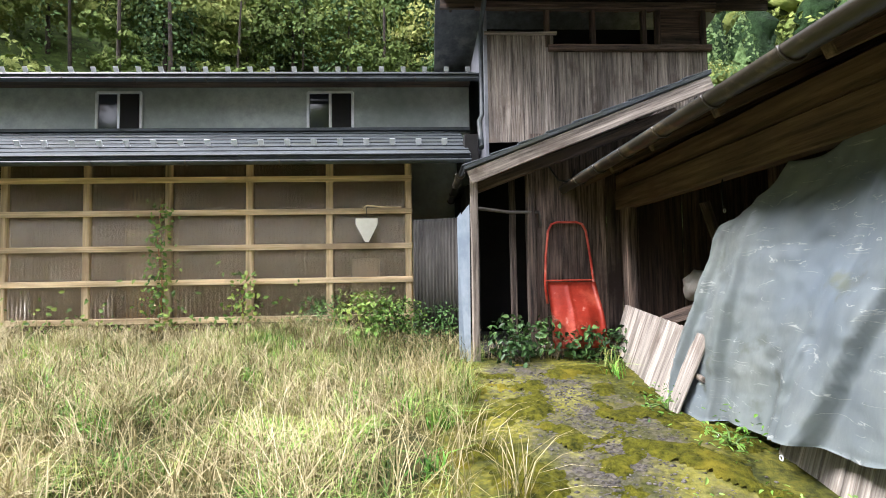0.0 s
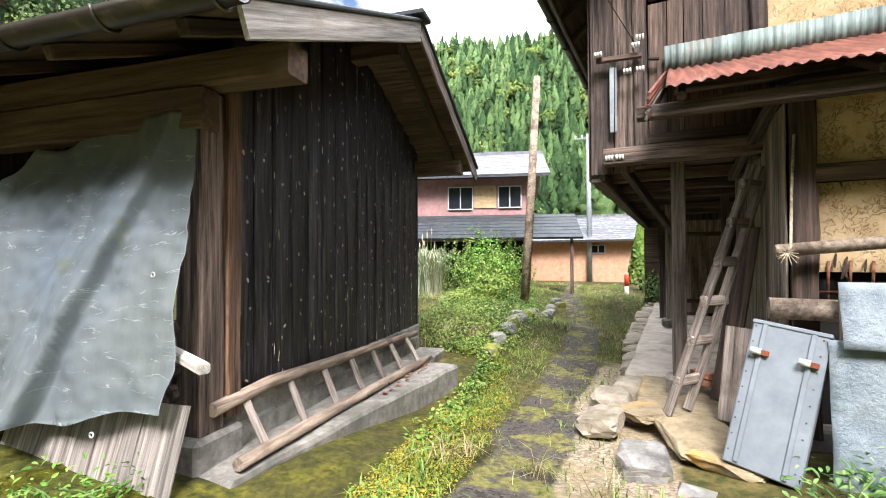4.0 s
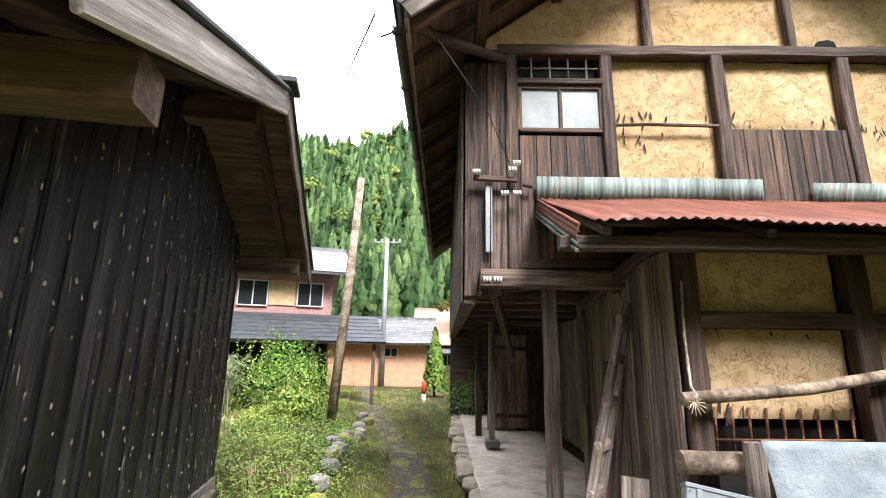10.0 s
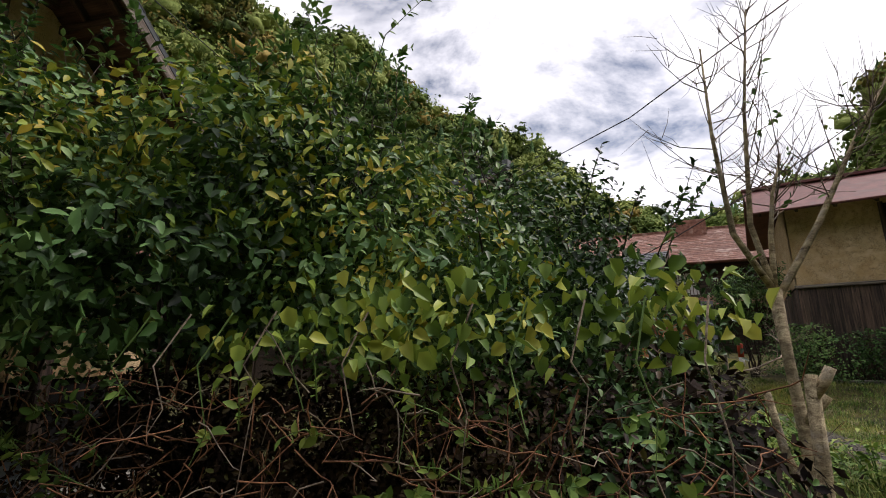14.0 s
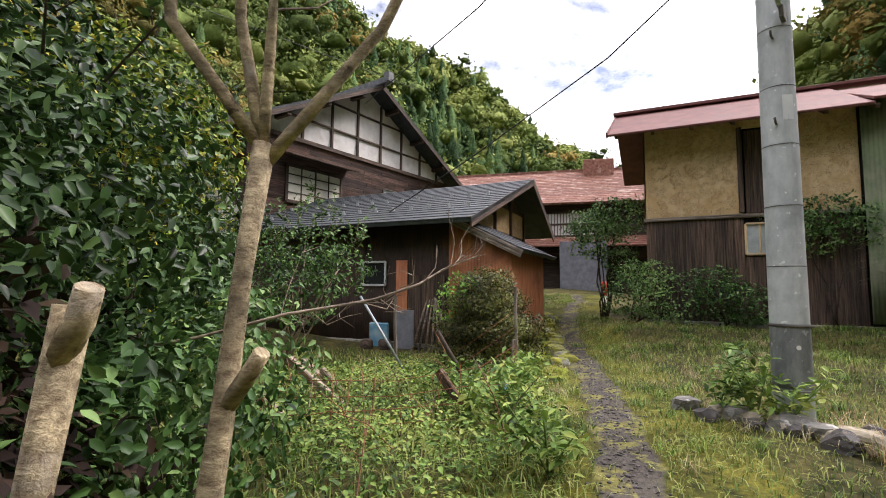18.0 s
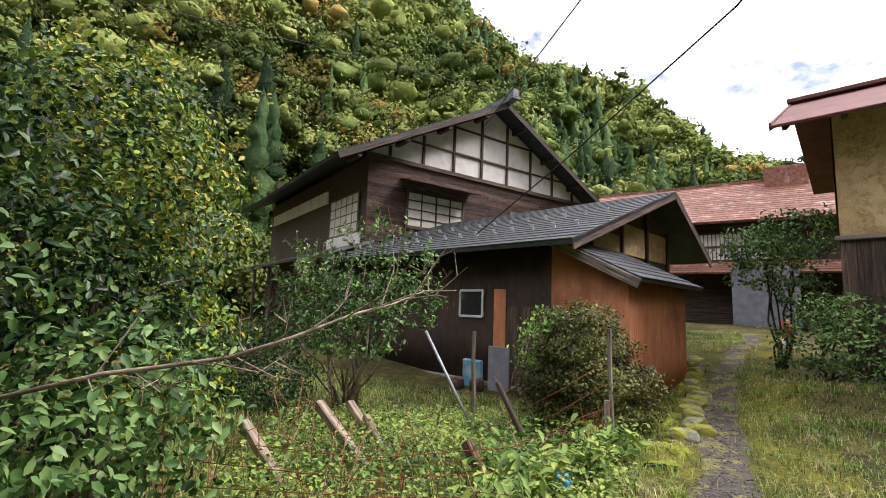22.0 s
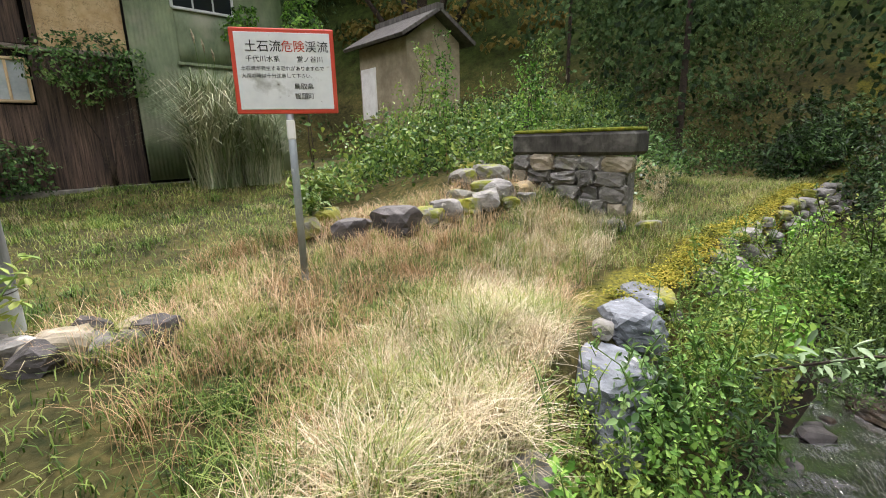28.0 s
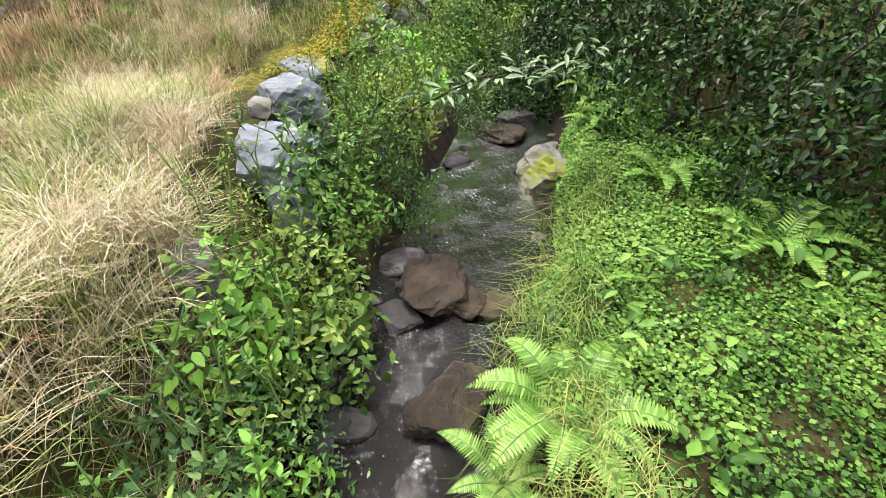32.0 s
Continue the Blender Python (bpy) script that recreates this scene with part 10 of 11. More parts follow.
def hanging_cloth():
    c = thing("hanging_cloth", SX, SY, 0, SYAW, "off-white cloth on a hanger behind the glazing", "cloth")
    bm = bmesh.new()
    vs = [bm.verts.new(p) for p in ((-3.62, 5.06, 2.17), (-3.3, 5.06, 2.17), (-3.3, 5.05, 2.08), (-3.43, 5.04, 1.82), (-3.48, 5.04, 1.82), (-3.62, 5.05, 2.08))]
    f = bm.faces.new(vs)
    e = bmesh.ops.extrude_face_region(bm, geom=[f])
    for v in [g for g in e["geom"] if isinstance(g, bmesh.types.BMVert)]:
        v.co.y -= 0.02
    part("cloth", bm, M["paper"], c)
    tube("hanger", c, [(-3.55, 5.08, 2.3), (-3.45, 5.04, 2.36), (-3.2, 5.04, 2.33), (-2.95, 5.05, 2.33)], 0.012, "pale", sides=6)
    tube("hook", c, [(-3.46, 5.05, 2.17), (-3.46, 5.05, 2.34)], 0.006, "cable", sides=5)
    b = thing("white_panel", SX, SY, 0, SYAW, "white board standing inside the glazed lean-to", "board")
    slab("panel", b, -3.75, -3.32, 5.5, 5.54, 0.42, 1.62, "white", 0.01)


snow_scoop()
tarpaulin()
shed_front()
log_ladder()
hanging_cloth()


# ---- things by the farmhouse ----
def stone(name, x, y, z, sx, sy, sz, mat, label, seed, yaw=0, group="", category="stone", bumps=0.22, cuts=2):
    """A broken stone: a lump cut by uneven planes, with rough faces."""
    r = np.random.default_rng(seed)
    bm = bmesh.new()
    bmesh.ops.create_icosphere(bm, subdivisions=max(cuts, 2) + (1 if max(sx, sy) > 0.3 else 0), radius=0.5)
    o = Vector(r.uniform(-50, 50, 3))
    planes = [(Vector(d), r.uniform(0.36, 0.46)) for d in ((1, 0, 0), (-1, 0, 0), (0, 1, 0), (0, -1, 0), (0, 0, 1), (0, 0, -1))]
    planes += [(Vector(r.normal(0, 1, 3)).normalized(), r.uniform(0.40, 0.52)) for _ in range(9)]
    planes = [((d + Vector(r.normal(0, bumps * 0.6, 3))).normalized(), q) for d, q in planes]
    for v in bm.verts:
        c = v.co.normalized()
        k = min(min(q / max(d.dot(c), 1e-3) for d, q in planes), 0.62)
        v.co = c * k * (1 + bumps * 0.25 * noise.noise(c * 3 + o) + bumps * 0.22 * noise.noise(c * 9 + o))
        v.co = Vector((v.co.x * sx, v.co.y * sy, v.co.z * sz)) * 1.1
    me = bpy.data.meshes.new(name)
    bm.to_mesh(me)
    bm.free()
    ob = link(name, me, M[mat], None, pose(x, y, z, r.uniform(-6, 6), r.uniform(-6, 6), yaw))
    return tagged(ob, label, category, group)


def farm_things():
    # stone platform under the jetty
    p = thing("stone_platform", KX, KY, 0, KYAW, "worn cement platform edged with flat stones", "platform")
    bm = box_bm(1.75, 9.5, 0.24, 0.02)
    bmesh.ops.subdivide_edges(bm, edges=bm.edges[:], cuts=8, use_grid_fill=True)
    for v in bm.verts:
        v.co += Vector((noise.noise(v.co * 2), noise.noise(v.co * 2 + Vector((5, 0, 0))), 0.5 * noise.noise(v.co * 3 + Vector((0, 7, 0))))) * 0.03
    part("slab", bm, M["cement"], p, "", Matrix.Translation((1.15, 5.2, -0.10)))
    bm = box_bm(1.3, 1.4, 0.2, 0.02)
    part("slab", bm, M["flag"], p, "", Matrix.Translation((1.1, -0.1, -0.09)))
    r = np.random.default_rng(17)
    v = -1.3
    k = 0
    while v < 9.5:
        ln = r.uniform(0.35, 0.75)
        u = 0.2 + 0.25 * max(0, 1 - abs(v - 0.4) / 1.5) + r.normal(0, 0.04)
        m = Matrix.Translation((KX, KY, 0)) @ Matrix.Rotation(radians(KYAW), 4, "Z") @ Vector((u, v + ln / 2, -0.06))
        stone("edge_stone", m.x, m.y, m.z - 0.02, ln, 0.4, 0.17, "paleflag", "flat pale edging stone of the platform", 300 + k, 0, "platform edging", bumps=0.14)
        v += ln
        k += 1
    for k, (x, y, z, a, b, c, mt) in enumerate(((3.86, -0.30, -0.1, 0.5, 0.36, 0.26, "stone"), (4.35, -0.62, 0.0, 0.72, 0.5, 0.09, "flag"), (4.72, -0.22, -0.01, 0.5, 0.32, 0.1, "flag"), (4.02, -0.78, -0.04, 0.5, 0.4, 0.12, "flag"), (3.5, -0.62, -0.1, 0.3, 0.26, 0.13, "stone"))):
        stone("flat_stone", x, y, z, a, b, c, mt, "flat yellowish stepping stone by the wall", 330 + k, 20 * k, "stepping stones")
    for k, (x, y, z) in enumerate(((4.42, -1.0, 0.14), (4.25, -1.08, 0.10), (5.55, -0.72, 0.12), (5.55, -0.72, 0.19))):
        b = thing("brick", x, y, z, 15 * k, "loose orange-pink brick by the wall", "brick", "loose bricks")
        part("body", box_bm(0.21, 0.1, 0.06, 0.006), M["brickmat"], b)
    # wooden ladder
    l = thing("wooden_ladder", 0, 0, 0, 0, "grey wooden plank ladder leaning against the wall", "ladder")
    f0, f1 = Vector((4.75, -0.5, 0.03)), Vector((5.22, -1.16, 2.12))
    for d in (-0.13, 0.13):
        o = Vector((d * 0.85, -d * 0.6, 0))
        bar("rail", l, f0 + o, f1 + o * 0.8, 0.045, 0.075, "grey", up=(0.6, 0.8, 0), rough=0.005, seed=int(d * 100) + 20)
    for k in range(6):
        c = f0.lerp(f1, (k + 0.8) / 6.3)
        o = Vector((0.135, -0.095, 0))
        bar("rung", l, c - o, c + o, 0.05, 0.085, "grey", up=(0, 0, 1), rough=0.005, seed=k)
    b = thing("leaning_board", 0, 0, 0, 0, "dark brown board leaning behind the ladder", "board")
    bar("board", b, (5.25, -0.85, 0.02), (5.55, -1.12, 1.6), 0.2, 0.025, "dark", up=(-0.8, 0.6, 0), rough=0.004)
    s = thing("short_plank", 0, 0, 0, 0, "short grey plank standing against the wall", "plank")
    bar("plank", s, (4.70, -0.88, 0.02), (4.80, -0.96, 0.76), 0.2, 0.06, "grey", up=(-0.9, 0.3, 0), rough=0.006)
    # log rail, slanting pole with cord
    g = thing("log_rail", 0, 0, 0, 0, "short round log propped on a stake", "log")
    tube("log", g, [(4.32, -1.08, 0.97), (4.3, -2.6, 0.96)], 0.075, "log", sides=12, knobby=0.03)
    bar("stake", g, (4.2, -1.5, 0.0), (4.2, -1.5, 1.12), 0.12, 0.06, "grey", up=(-1, 0, 0), rough=0.008)
    bar("batten", g, (4.22, -1.12, 0.42), (4.3, -1.3, 0.44), 0.1, 0.12, "grey", rough=0.01)
    q = thing("slanting_pole", 0, 0, 0, 0, "slanting bare pole tied to the wall post with rope", "pole")
    tube("pole", q, [(4.3, -1.12, 1.37), (4.32, -2.0, 1.45), (4.34, -3.0, 1.62), (4.36, -4.2, 1.84)], [0.045, 0.042, 0.04, 0.034], "log", sides=9, knobby=0.05)
    tube("rope", q, [(4.33, -1.16, 1.32), (4.25, -1.2, 1.4), (4.36, -1.22, 1.45), (4.42, -1.24, 1.8), (4.42, -1.26, 2.2)], 0.010, "straw_rope", sides=6)
    for k in range(12):
        a = k * 0.55
        tube("frayed_end", q, [(4.25, -1.18, 1.36), (4.22, -1.18 + 0.06 * math.cos(a), 1.33 + 0.06 * math.sin(a))], 0.003, "straw_rope", sides=4)
    # zinc sheets
    z = thing("zinc_sheets", 0, 0, 0, 0, "dull dented zinc sheets nailed over the lower wall", "metal sheets")
    sheet("upper_sheet", z, (3.80, -2.6, 0.80), (0.0, 1.24, 0.0), (0.10, 0, 0.38), 14, 8, "zinc", jitter=0.012, seed=6)
    sheet("lower_sheet", z, (3.78, -2.75, -0.1), (0.0, 1.45, 0.0), (0.08, 0, 0.94), 30, 18, "zinc", jitter=0.022, seed=9)
    sheet("lower_sheet", z, (3.7, -4.6, -0.1), (0.0, 1.9, 0.0), (0.05, 0, 0.8), 30, 16, "zinc", jitter=0.022, seed=12)
    # grey steel cabinet door
    c = thing("steel_cabinet_panel", 3.74, -0.93, 0.02, -108, "grey enamelled steel cabinet leaning on the wall", "cabinet", rx=-16, ry=9)
    part("body", box_bm(0.40, 0.17, 0.92, 0.008, 0, 0.085, 0.46), M["locker"], c)
    slab("top_lip", c, -0.205, 0.205, -0.008, 0.175, 0.90, 0.925, "locker", 0.004)
    for x in (-0.13, 0.12):
        bar("stiffener", c, (x, -0.006, 0.02), (x, -0.006, 0.9), 0.03, 0.014, "locker", up=(0, 1, 0))
        kn = slab("catch", c, x - 0.0, x + 0.05, -0.03, 0.0, 0.70, 0.735, "rustspot", 0.003, "rusted catch")
        tube("knob", c, [(x - 0.045, -0.035, 0.72), (x + 0.01, -0.035, 0.72)], 0.021, "porcelain", "white porcelain knob", sides=10)
    for x in (-0.18, 0.165):
        for k in range(9):
            tube("rivet", c, [(x, -0.004, 0.08 + 0.1 * k), (x, 0.002, 0.08 + 0.1 * k)], 0.006, "steeldark", sides=6)
    # insulator rack on the corner post
    i = thing("insulator_rack", KX, KY, 0, KYAW, "wooden rack with white porcelain insulators", "insulators")
    bar("crossarm", i, (0.08, -0.14, 3.38), (0.52, -0.14, 3.36), 0.05, 0.05, "dark")
    bar("meter_board", i, (0.24, -0.10, 2.62), (0.24, -0.10, 3.35), 0.07, 0.03, "steel", up=(0, 1, 0))
    for u, zz in ((0.1, 3.42), (0.46, 3.45), (0.5, 3.52), (0.38, 3.2), (0.5, 3.2), (0.2, 2.34), (0.3, 2.34)):
        for d in (0.0, 0.028, 0.056):
            tube("insulator", i, [(u + d - 0.03, -0.2, zz), (u + d - 0.01, -0.2, zz)], 0.028, "porcelain", sides=12)
    tube("wire", i, [(0.46, -0.19, 3.47), (0.2, -0.5, 3.9), (-0.5, -0.9, 4.75)], 0.005, "cable", sides=5)
    tube("wire", i, [(0.25, -0.12, 2.36), (0.26, -0.12, 3.3)], 0.006, "cable", sides=5)
    d = thing("hanging_bolt", KX, KY, 0, KYAW, "wooden peg through the corner board", "peg")
    bar("peg", d, (0.58, -0.12, 3.32), (0.68, -0.12, 3.3), 0.04, 0.03, "dark")

    # plank door closing the covered way, and the prop before it
    o = thing("plank_door", 0, 0, 0, 0, "pale brown plank door at the end of the covered way", "door")
    for k in range(5):
        y = -0.74 - 0.145 * k
        bar("board", o, (11.85, y, 0.1), (11.85, y, 2.1), 0.14, 0.03, "log", up=(-1, 0, 0), rough=0.003, seed=k)
    for zz in (0.35, 1.8):
        bar("ledge", o, (11.81, -0.66, zz), (11.81, -1.4, zz), 0.03, 0.09, "brown", rough=0.004)
    w = thing("prop_post", 9.83, -0.39, 0.05, 0, "grey wooden prop on a stone base under the jetty", "post")
    bar("post", w, (0, 0, 0.12), (0, 0, 2.5), 0.11, 0.11, "grey", up=(1, 0, 0), rough=0.006)
    part("base", box_bm(0.26, 0.26, 0.14, 0.03, 0, 0, 0.07), M["stone"], w, "squared stone base")


farm_things()


# ---- things along the lane and footpath ----
def marker_post(x, y, z, label):
    p = thing("marker_post", x, y, z, 0, label, "marker post", "marker posts")
    tube("post", p, [(0, 0, -0.1), (0, 0, 0.32)], 0.09, "porcelain", "white lower half", sides=12)
    tube("cap", p, [(0, 0, 0.32), (0, 0, 0.78), (0, 0, 0.82)], [0.095, 0.095, 0.05], "signred", "faded red upper half", sides=12)


def path_things():
    marker_post(20.9, 1.3, -0.25, "low white post with a red top beside the lane")
    marker_post(-7.2, -20.4, 0.68, "low white post with a faded red top by the footpath")
    # rocks round the utility pole
    r = np.random.default_rng(3)
    for k in range(30):
        t = k / 29
        x, y = -5.45 - 1.15 * t + r.normal(0, 0.07), -9.1 + 1.5 * math.sin(min(1.0, t * 1.5) * 1.2) * 0.75 + r.normal(0, 0.09)
        sz = r.uniform(0.12, 0.34)
        stone("field_stone", x, y, float(ground_z(np.array(x), np.array(y))) + sz * 0.15, sz, sz * 0.8, sz * 0.65, ("stone", "paleflag", "stone", "wetgrey")[k % 4], "rough angular field stone round the pole", 400 + k, 50 * k, "stones round the pole", bumps=0.3)
    # stones edging the footpath by the wash house
    for k in range(16):
        y = -12.0 - 0.42 * k
        x = -4.45 - 0.028 * k * 0.42 * 10 * 0.3 + r.normal(0, 0.05)
        stone("edging_stone", x, y, float(ground_z(np.array(x), np.array(y))) + 0.03, 0.35, 0.3, 0.22, "mossstone", "moss-covered edging stone of the footpath", 420 + k, 30 * k, "mossy path edging")
    # stones by the lane
    for k in range(14):
        x = 6.8 + 0.55 * k
        y = 1.98 + 0.045 * k * 1.0 + r.normal(0, 0.06)
        stone("field_stone", x, y, float(ground_z(np.array(x), np.array(y))) + 0.06, 0.3, 0.26, 0.24, "stone" if k % 3 else "mossstone", "lichened stone edging the lane", 440 + k, 40 * k, "stones by the lane")
    # rough stone row and ruined wall beyond the sign
    for k, (x, y, s) in enumerate(((-9.2, -8.1, 0.5), (-9.5, -8.7, 0.45), (-9.6, -7.75, 0.62), (-10.0, -7.5, 0.4), (-10.25, -7.35, 0.5), (-10.55, -7.15, 0.42), (-10.8, -7.0, 0.5), (-9.1, -8.7, 0.4), (-11.2, -6.95, 0.5))):
        stone("wall_stone", x, y, float(ground_z(np.array(x), np.array(y))) + s * 0.2, s, s * 0.8, s * 0.6, "wetgrey" if k in (0, 2) else "mossstone" if k % 2 else "stone", "rounded stone in the low garden wall", 460 + k, 33 * k, "low garden wall")
    w = thing("ruined_wall", -12.4, -7.0, 0.1, 70, "ruined stone wall with a mossy concrete cap", "wall")
    part("core", box_bm(1.85, 0.4, 0.85, 0.05, 0.9, 0.2, 0.42), M["stone"], w)
    for j in range(4):
        q = np.random.default_rng(30 + j)
        u = -0.04
        while u < 1.8:
            wide, high = q.uniform(0.22, 0.52), q.uniform(0.18, 0.26)
            bm = box_bm(wide - 0.02, 0.14, high, 0.04)
            bmesh.ops.subdivide_edges(bm, edges=bm.edges[:], cuts=1, use_grid_fill=True)
            for v in bm.verts:
                v.co += Vector(q.normal(0, 0.016, 3))
            part("block", bm, M["stone" if q.random() < 0.7 else "paleflag"], w, "", Matrix.Translation((u + wide / 2, -0.02 + q.normal(0, 0.02), 0.12 + 0.215 * j)) @ Matrix.Rotation(q.normal(0, 0.05), 4, "Y"))
            u += wide
    part("cap", box_bm(2.0, 0.6, 0.34, 0.05, 0.95, 0.2, 1.05), M["darkcap"], w, "dark stained concrete cap")
    part("moss_cover", box_bm(1.95, 0.56, 0.05, 0.02, 0.95, 0.2, 1.24), M["moss"], w, "yellow-green moss")
    for k, (x, y, sz, mt) in enumerate(((-11.9, -7.3, 0.7, "mossrock"), (-11.5, -7.6, 0.55, "mossrock"), (-12.2, -7.8, 0.6, "mossstone"), (-11.3, -7.15, 0.5, "mossrock"), (-11.75, -6.75, 0.42, "flag"), (-11.45, -6.6, 0.36, "stone"), (-11.1, -6.75, 0.34, "mossstone"), (-10.9, -7.4, 0.4, "mossrock"), (-11.45, -5.4, 0.4, "stone"), (-11.8, -4.95, 0.36, "mossstone"))):
        stone("wall_stone", x, y, float(ground_z(np.array(x), np.array(y))) + sz * 0.12, sz, sz * 0.85, sz * 0.5, mt, "mossy tumbled stone below the ruined wall", 560 + k, 37 * k, "tumbled stones")
    # sticks, fence and wire on the old garden plot
    for k, (a, b, rr, m, lab) in enumerate((((-1.45, -9.62, -0.2), (-0.65, -9.77, 0.36), 0.10, "log", "grey weathered stake leaning over the weeds"), ((-1.1, -10.39, -0.2), (-0.52, -10.54, 0.22), 0.10, "log", "grey weathered stake leaning over the weeds"), ((-1.3, -10.2, -0.2), (-0.85, -10.42, 0.12), 0.08, "log", "grey weathered stake leaning over the weeds"),
                                            ((-1.18, -8.79, -0.2), (-0.41, -8.94, 0.28), 0.09, "log", "grey weathered stake leaning over the weeds"), ((-3.06, -9.13, -0.2), (-2.62, -9.28, 0.35), 0.09, "cracked", "rotten brown stake leaning in the weeds"), ((-2.99, -10.42, -0.2), (-2.47, -10.57, 0.66), 0.055, "dark", "rotten brown stake leaning in the weeds"),
                                            ((-1.52, -12.38, -0.25), (-1.5, -12.38, 1.12), 0.055, "grey", "upright grey garden stake"), ((-3.63, -11.2, -0.15), (-3.61, -11.2, 1.3), 0.045, "grey", "upright grey garden stake tied with cord"), ((-3.59, -11.16, -0.15), (-3.57, -11.15, 0.5), 0.06, "grey", "short grey garden stake"))):
        s = thing("garden_stake", 0, 0, 0, 0, lab, "stake", "garden stakes")
        bar("stake", s, a, b, rr, rr, m, rough=0.012, seed=k)
    p = thing("steel_pipe", 0, 0, 0, 0, "thin grey steel pipe leaning in the garden", "pipe")
    tube("pipe", p, [(-1.96, -11.37, -0.2), (-1.08, -11.52, 1.13)], 0.02, "steel", sides=10)
    f = thing("wire_fence", 0, 0, 0, 0, "rusty wire mesh fence sagging along the plot", "fence")
    pts = [Vector((-0.9, -7.7, 0)), Vector((-2.3, -8.3, 0)), Vector((-3.1, -9.0, 0)), Vector((-3.5, -10.2, 0)), Vector((-3.61, -11.2, 0))]
    for z in (0.15, 0.3, 0.46, 0.62):
        tube("line_wire", f, [q + Vector((r.normal(0, 0.03), r.normal(0, 0.03), z - 0.16 + 0.06 * math.sin(k * 2 + z * 3))) for k, q in enumerate(pts)], 0.003, "rustspot", sides=4)
    for k in range(26):
        t = (k + r.uniform(-0.4, 0.4)) / 26 * (len(pts) - 1)
        t = max(t, 0.0)
        i = min(int(t), len(pts) - 2)
        q = pts[i].lerp(pts[i + 1], t - i)
        tube("upright_wire", f, [q + Vector((0, 0, -0.2)), q + Vector((r.normal(0, 0.08), r.normal(0, 0.08), r.uniform(0.3, 0.55)))], 0.003, "rustspot", sides=4)
    for z0, z1 in ((0.3, 0.95), (0.1, 0.7), (-0.05, 0.42)):
        tube("stay_wire", f, [(-2.6, -10.5, z0), (-3.1, -10.85, (z0 + z1) / 2 - 0.03), (-3.61, -11.2, z1)], 0.003, "rustspot", sides=4)
    b = thing("blue_plastic_scrap", -3.35, -9.55, 0.0, 0, "crumpled blue plastic scrap on the ground", "litter")
    bm = bmesh.new()
    bmesh.ops.create_icosphere(bm, subdivisions=2, radius=0.10)
    for v in bm.verts:
        v.co += Vector((noise.noise(v.co * 22), noise.noise(v.co * 22 + Vector((3, 0, 0))), noise.noise(v.co * 22 + Vector((0, 5, 0))))) * 0.06
    part("scrap", bm, M["bluescrap"], b, "", Matrix.Translation((0, 0, 0.06)))
    # by the wash house
    h = thing("blue_washtub", -0.75, -14.35, -0.1, 160, "pale blue plastic tub stood on edge by the wall", "tub")
    part("body", box_bm(0.5, 0.1, 0.55, 0.04, 0, 0, 0.3), M["bluetub"], h)
    g = thing("grey_board", -1.35, -14.15, -0.1, 160, "light grey board leaning on the wash house", "board")
    part("board", box_bm(0.5, 0.03, 0.85, 0.01, 0, 0, 0.45), M["palegrey"], g)
    for k, x in enumerate((-0.55, -0.95)):
        q = thing("round_stand", x, -14.05, -0.12, 0, "dark round jar at the wall foot", "jar", "jars by the wall")
        tube("body", q, [(0, 0, 0), (0, 0, 0.08), (0, 0, 0.22), (0, 0, 0.26)], [0.11, 0.14, 0.14, 0.1], "dark", sides=14)
    for k in range(7):
        s = thing("propped_pole", 0, 0, 0, 0, "thin grey pole propped against the wash house", "pole", "propped poles")
        a = Vector((-2.35 + 0.15 * k - 0.1, -13.75 - 0.05 * k, -0.1))
        tube("pole", s, [a, a + Vector((0.35 - 0.12 * k, -0.42, 1.0 + 0.07 * k))], [0.028, 0.018], "grey" if k % 2 else "log", sides=7, knobby=0.06, seed=k)


def cables():
    c = thing("overhead_cable", 0, 0, 0, 0, "black overhead cable running to the houses", "cable")
    tube("cable", c, [(-9.5, -4.0, 8.5), (-3.0, -14.0, 7.6), (1.5, -21.0, 8.3)], 0.016, "cable", sides=6)
    d = thing("overhead_cable", 0, 0, 0, 0, "thin black service cable over the garden", "cable")
    tube("cable", d, [(-6.1, -9.0, 5.35), (-4.9, -10.54, 4.58), (-2.92, -11.88, 3.55), (-1.2, -13.15, 2.8)], 0.010, "cable", sides=6)
    e = thing("service_wire", 0, 0, 0, 0, "thin wire from the farmhouse eave to the lane pole", "cable")
    tube("cable", e, [(4.6, 1.15, 4.6), (8.0, 2.2, 6.2), (12.3, 2.7, 9.2), (30.8, 3.9, 9.2)], 0.008, "cable", sides=5)
    tube("cable", e, [(4.7, 1.1, 4.45), (4.75, -3.0, 6.3), (5.0, -9.0, 6.6), (-1.0, -18.0, 7.5)], 0.008, "cable", sides=5)


path_things()
cables()


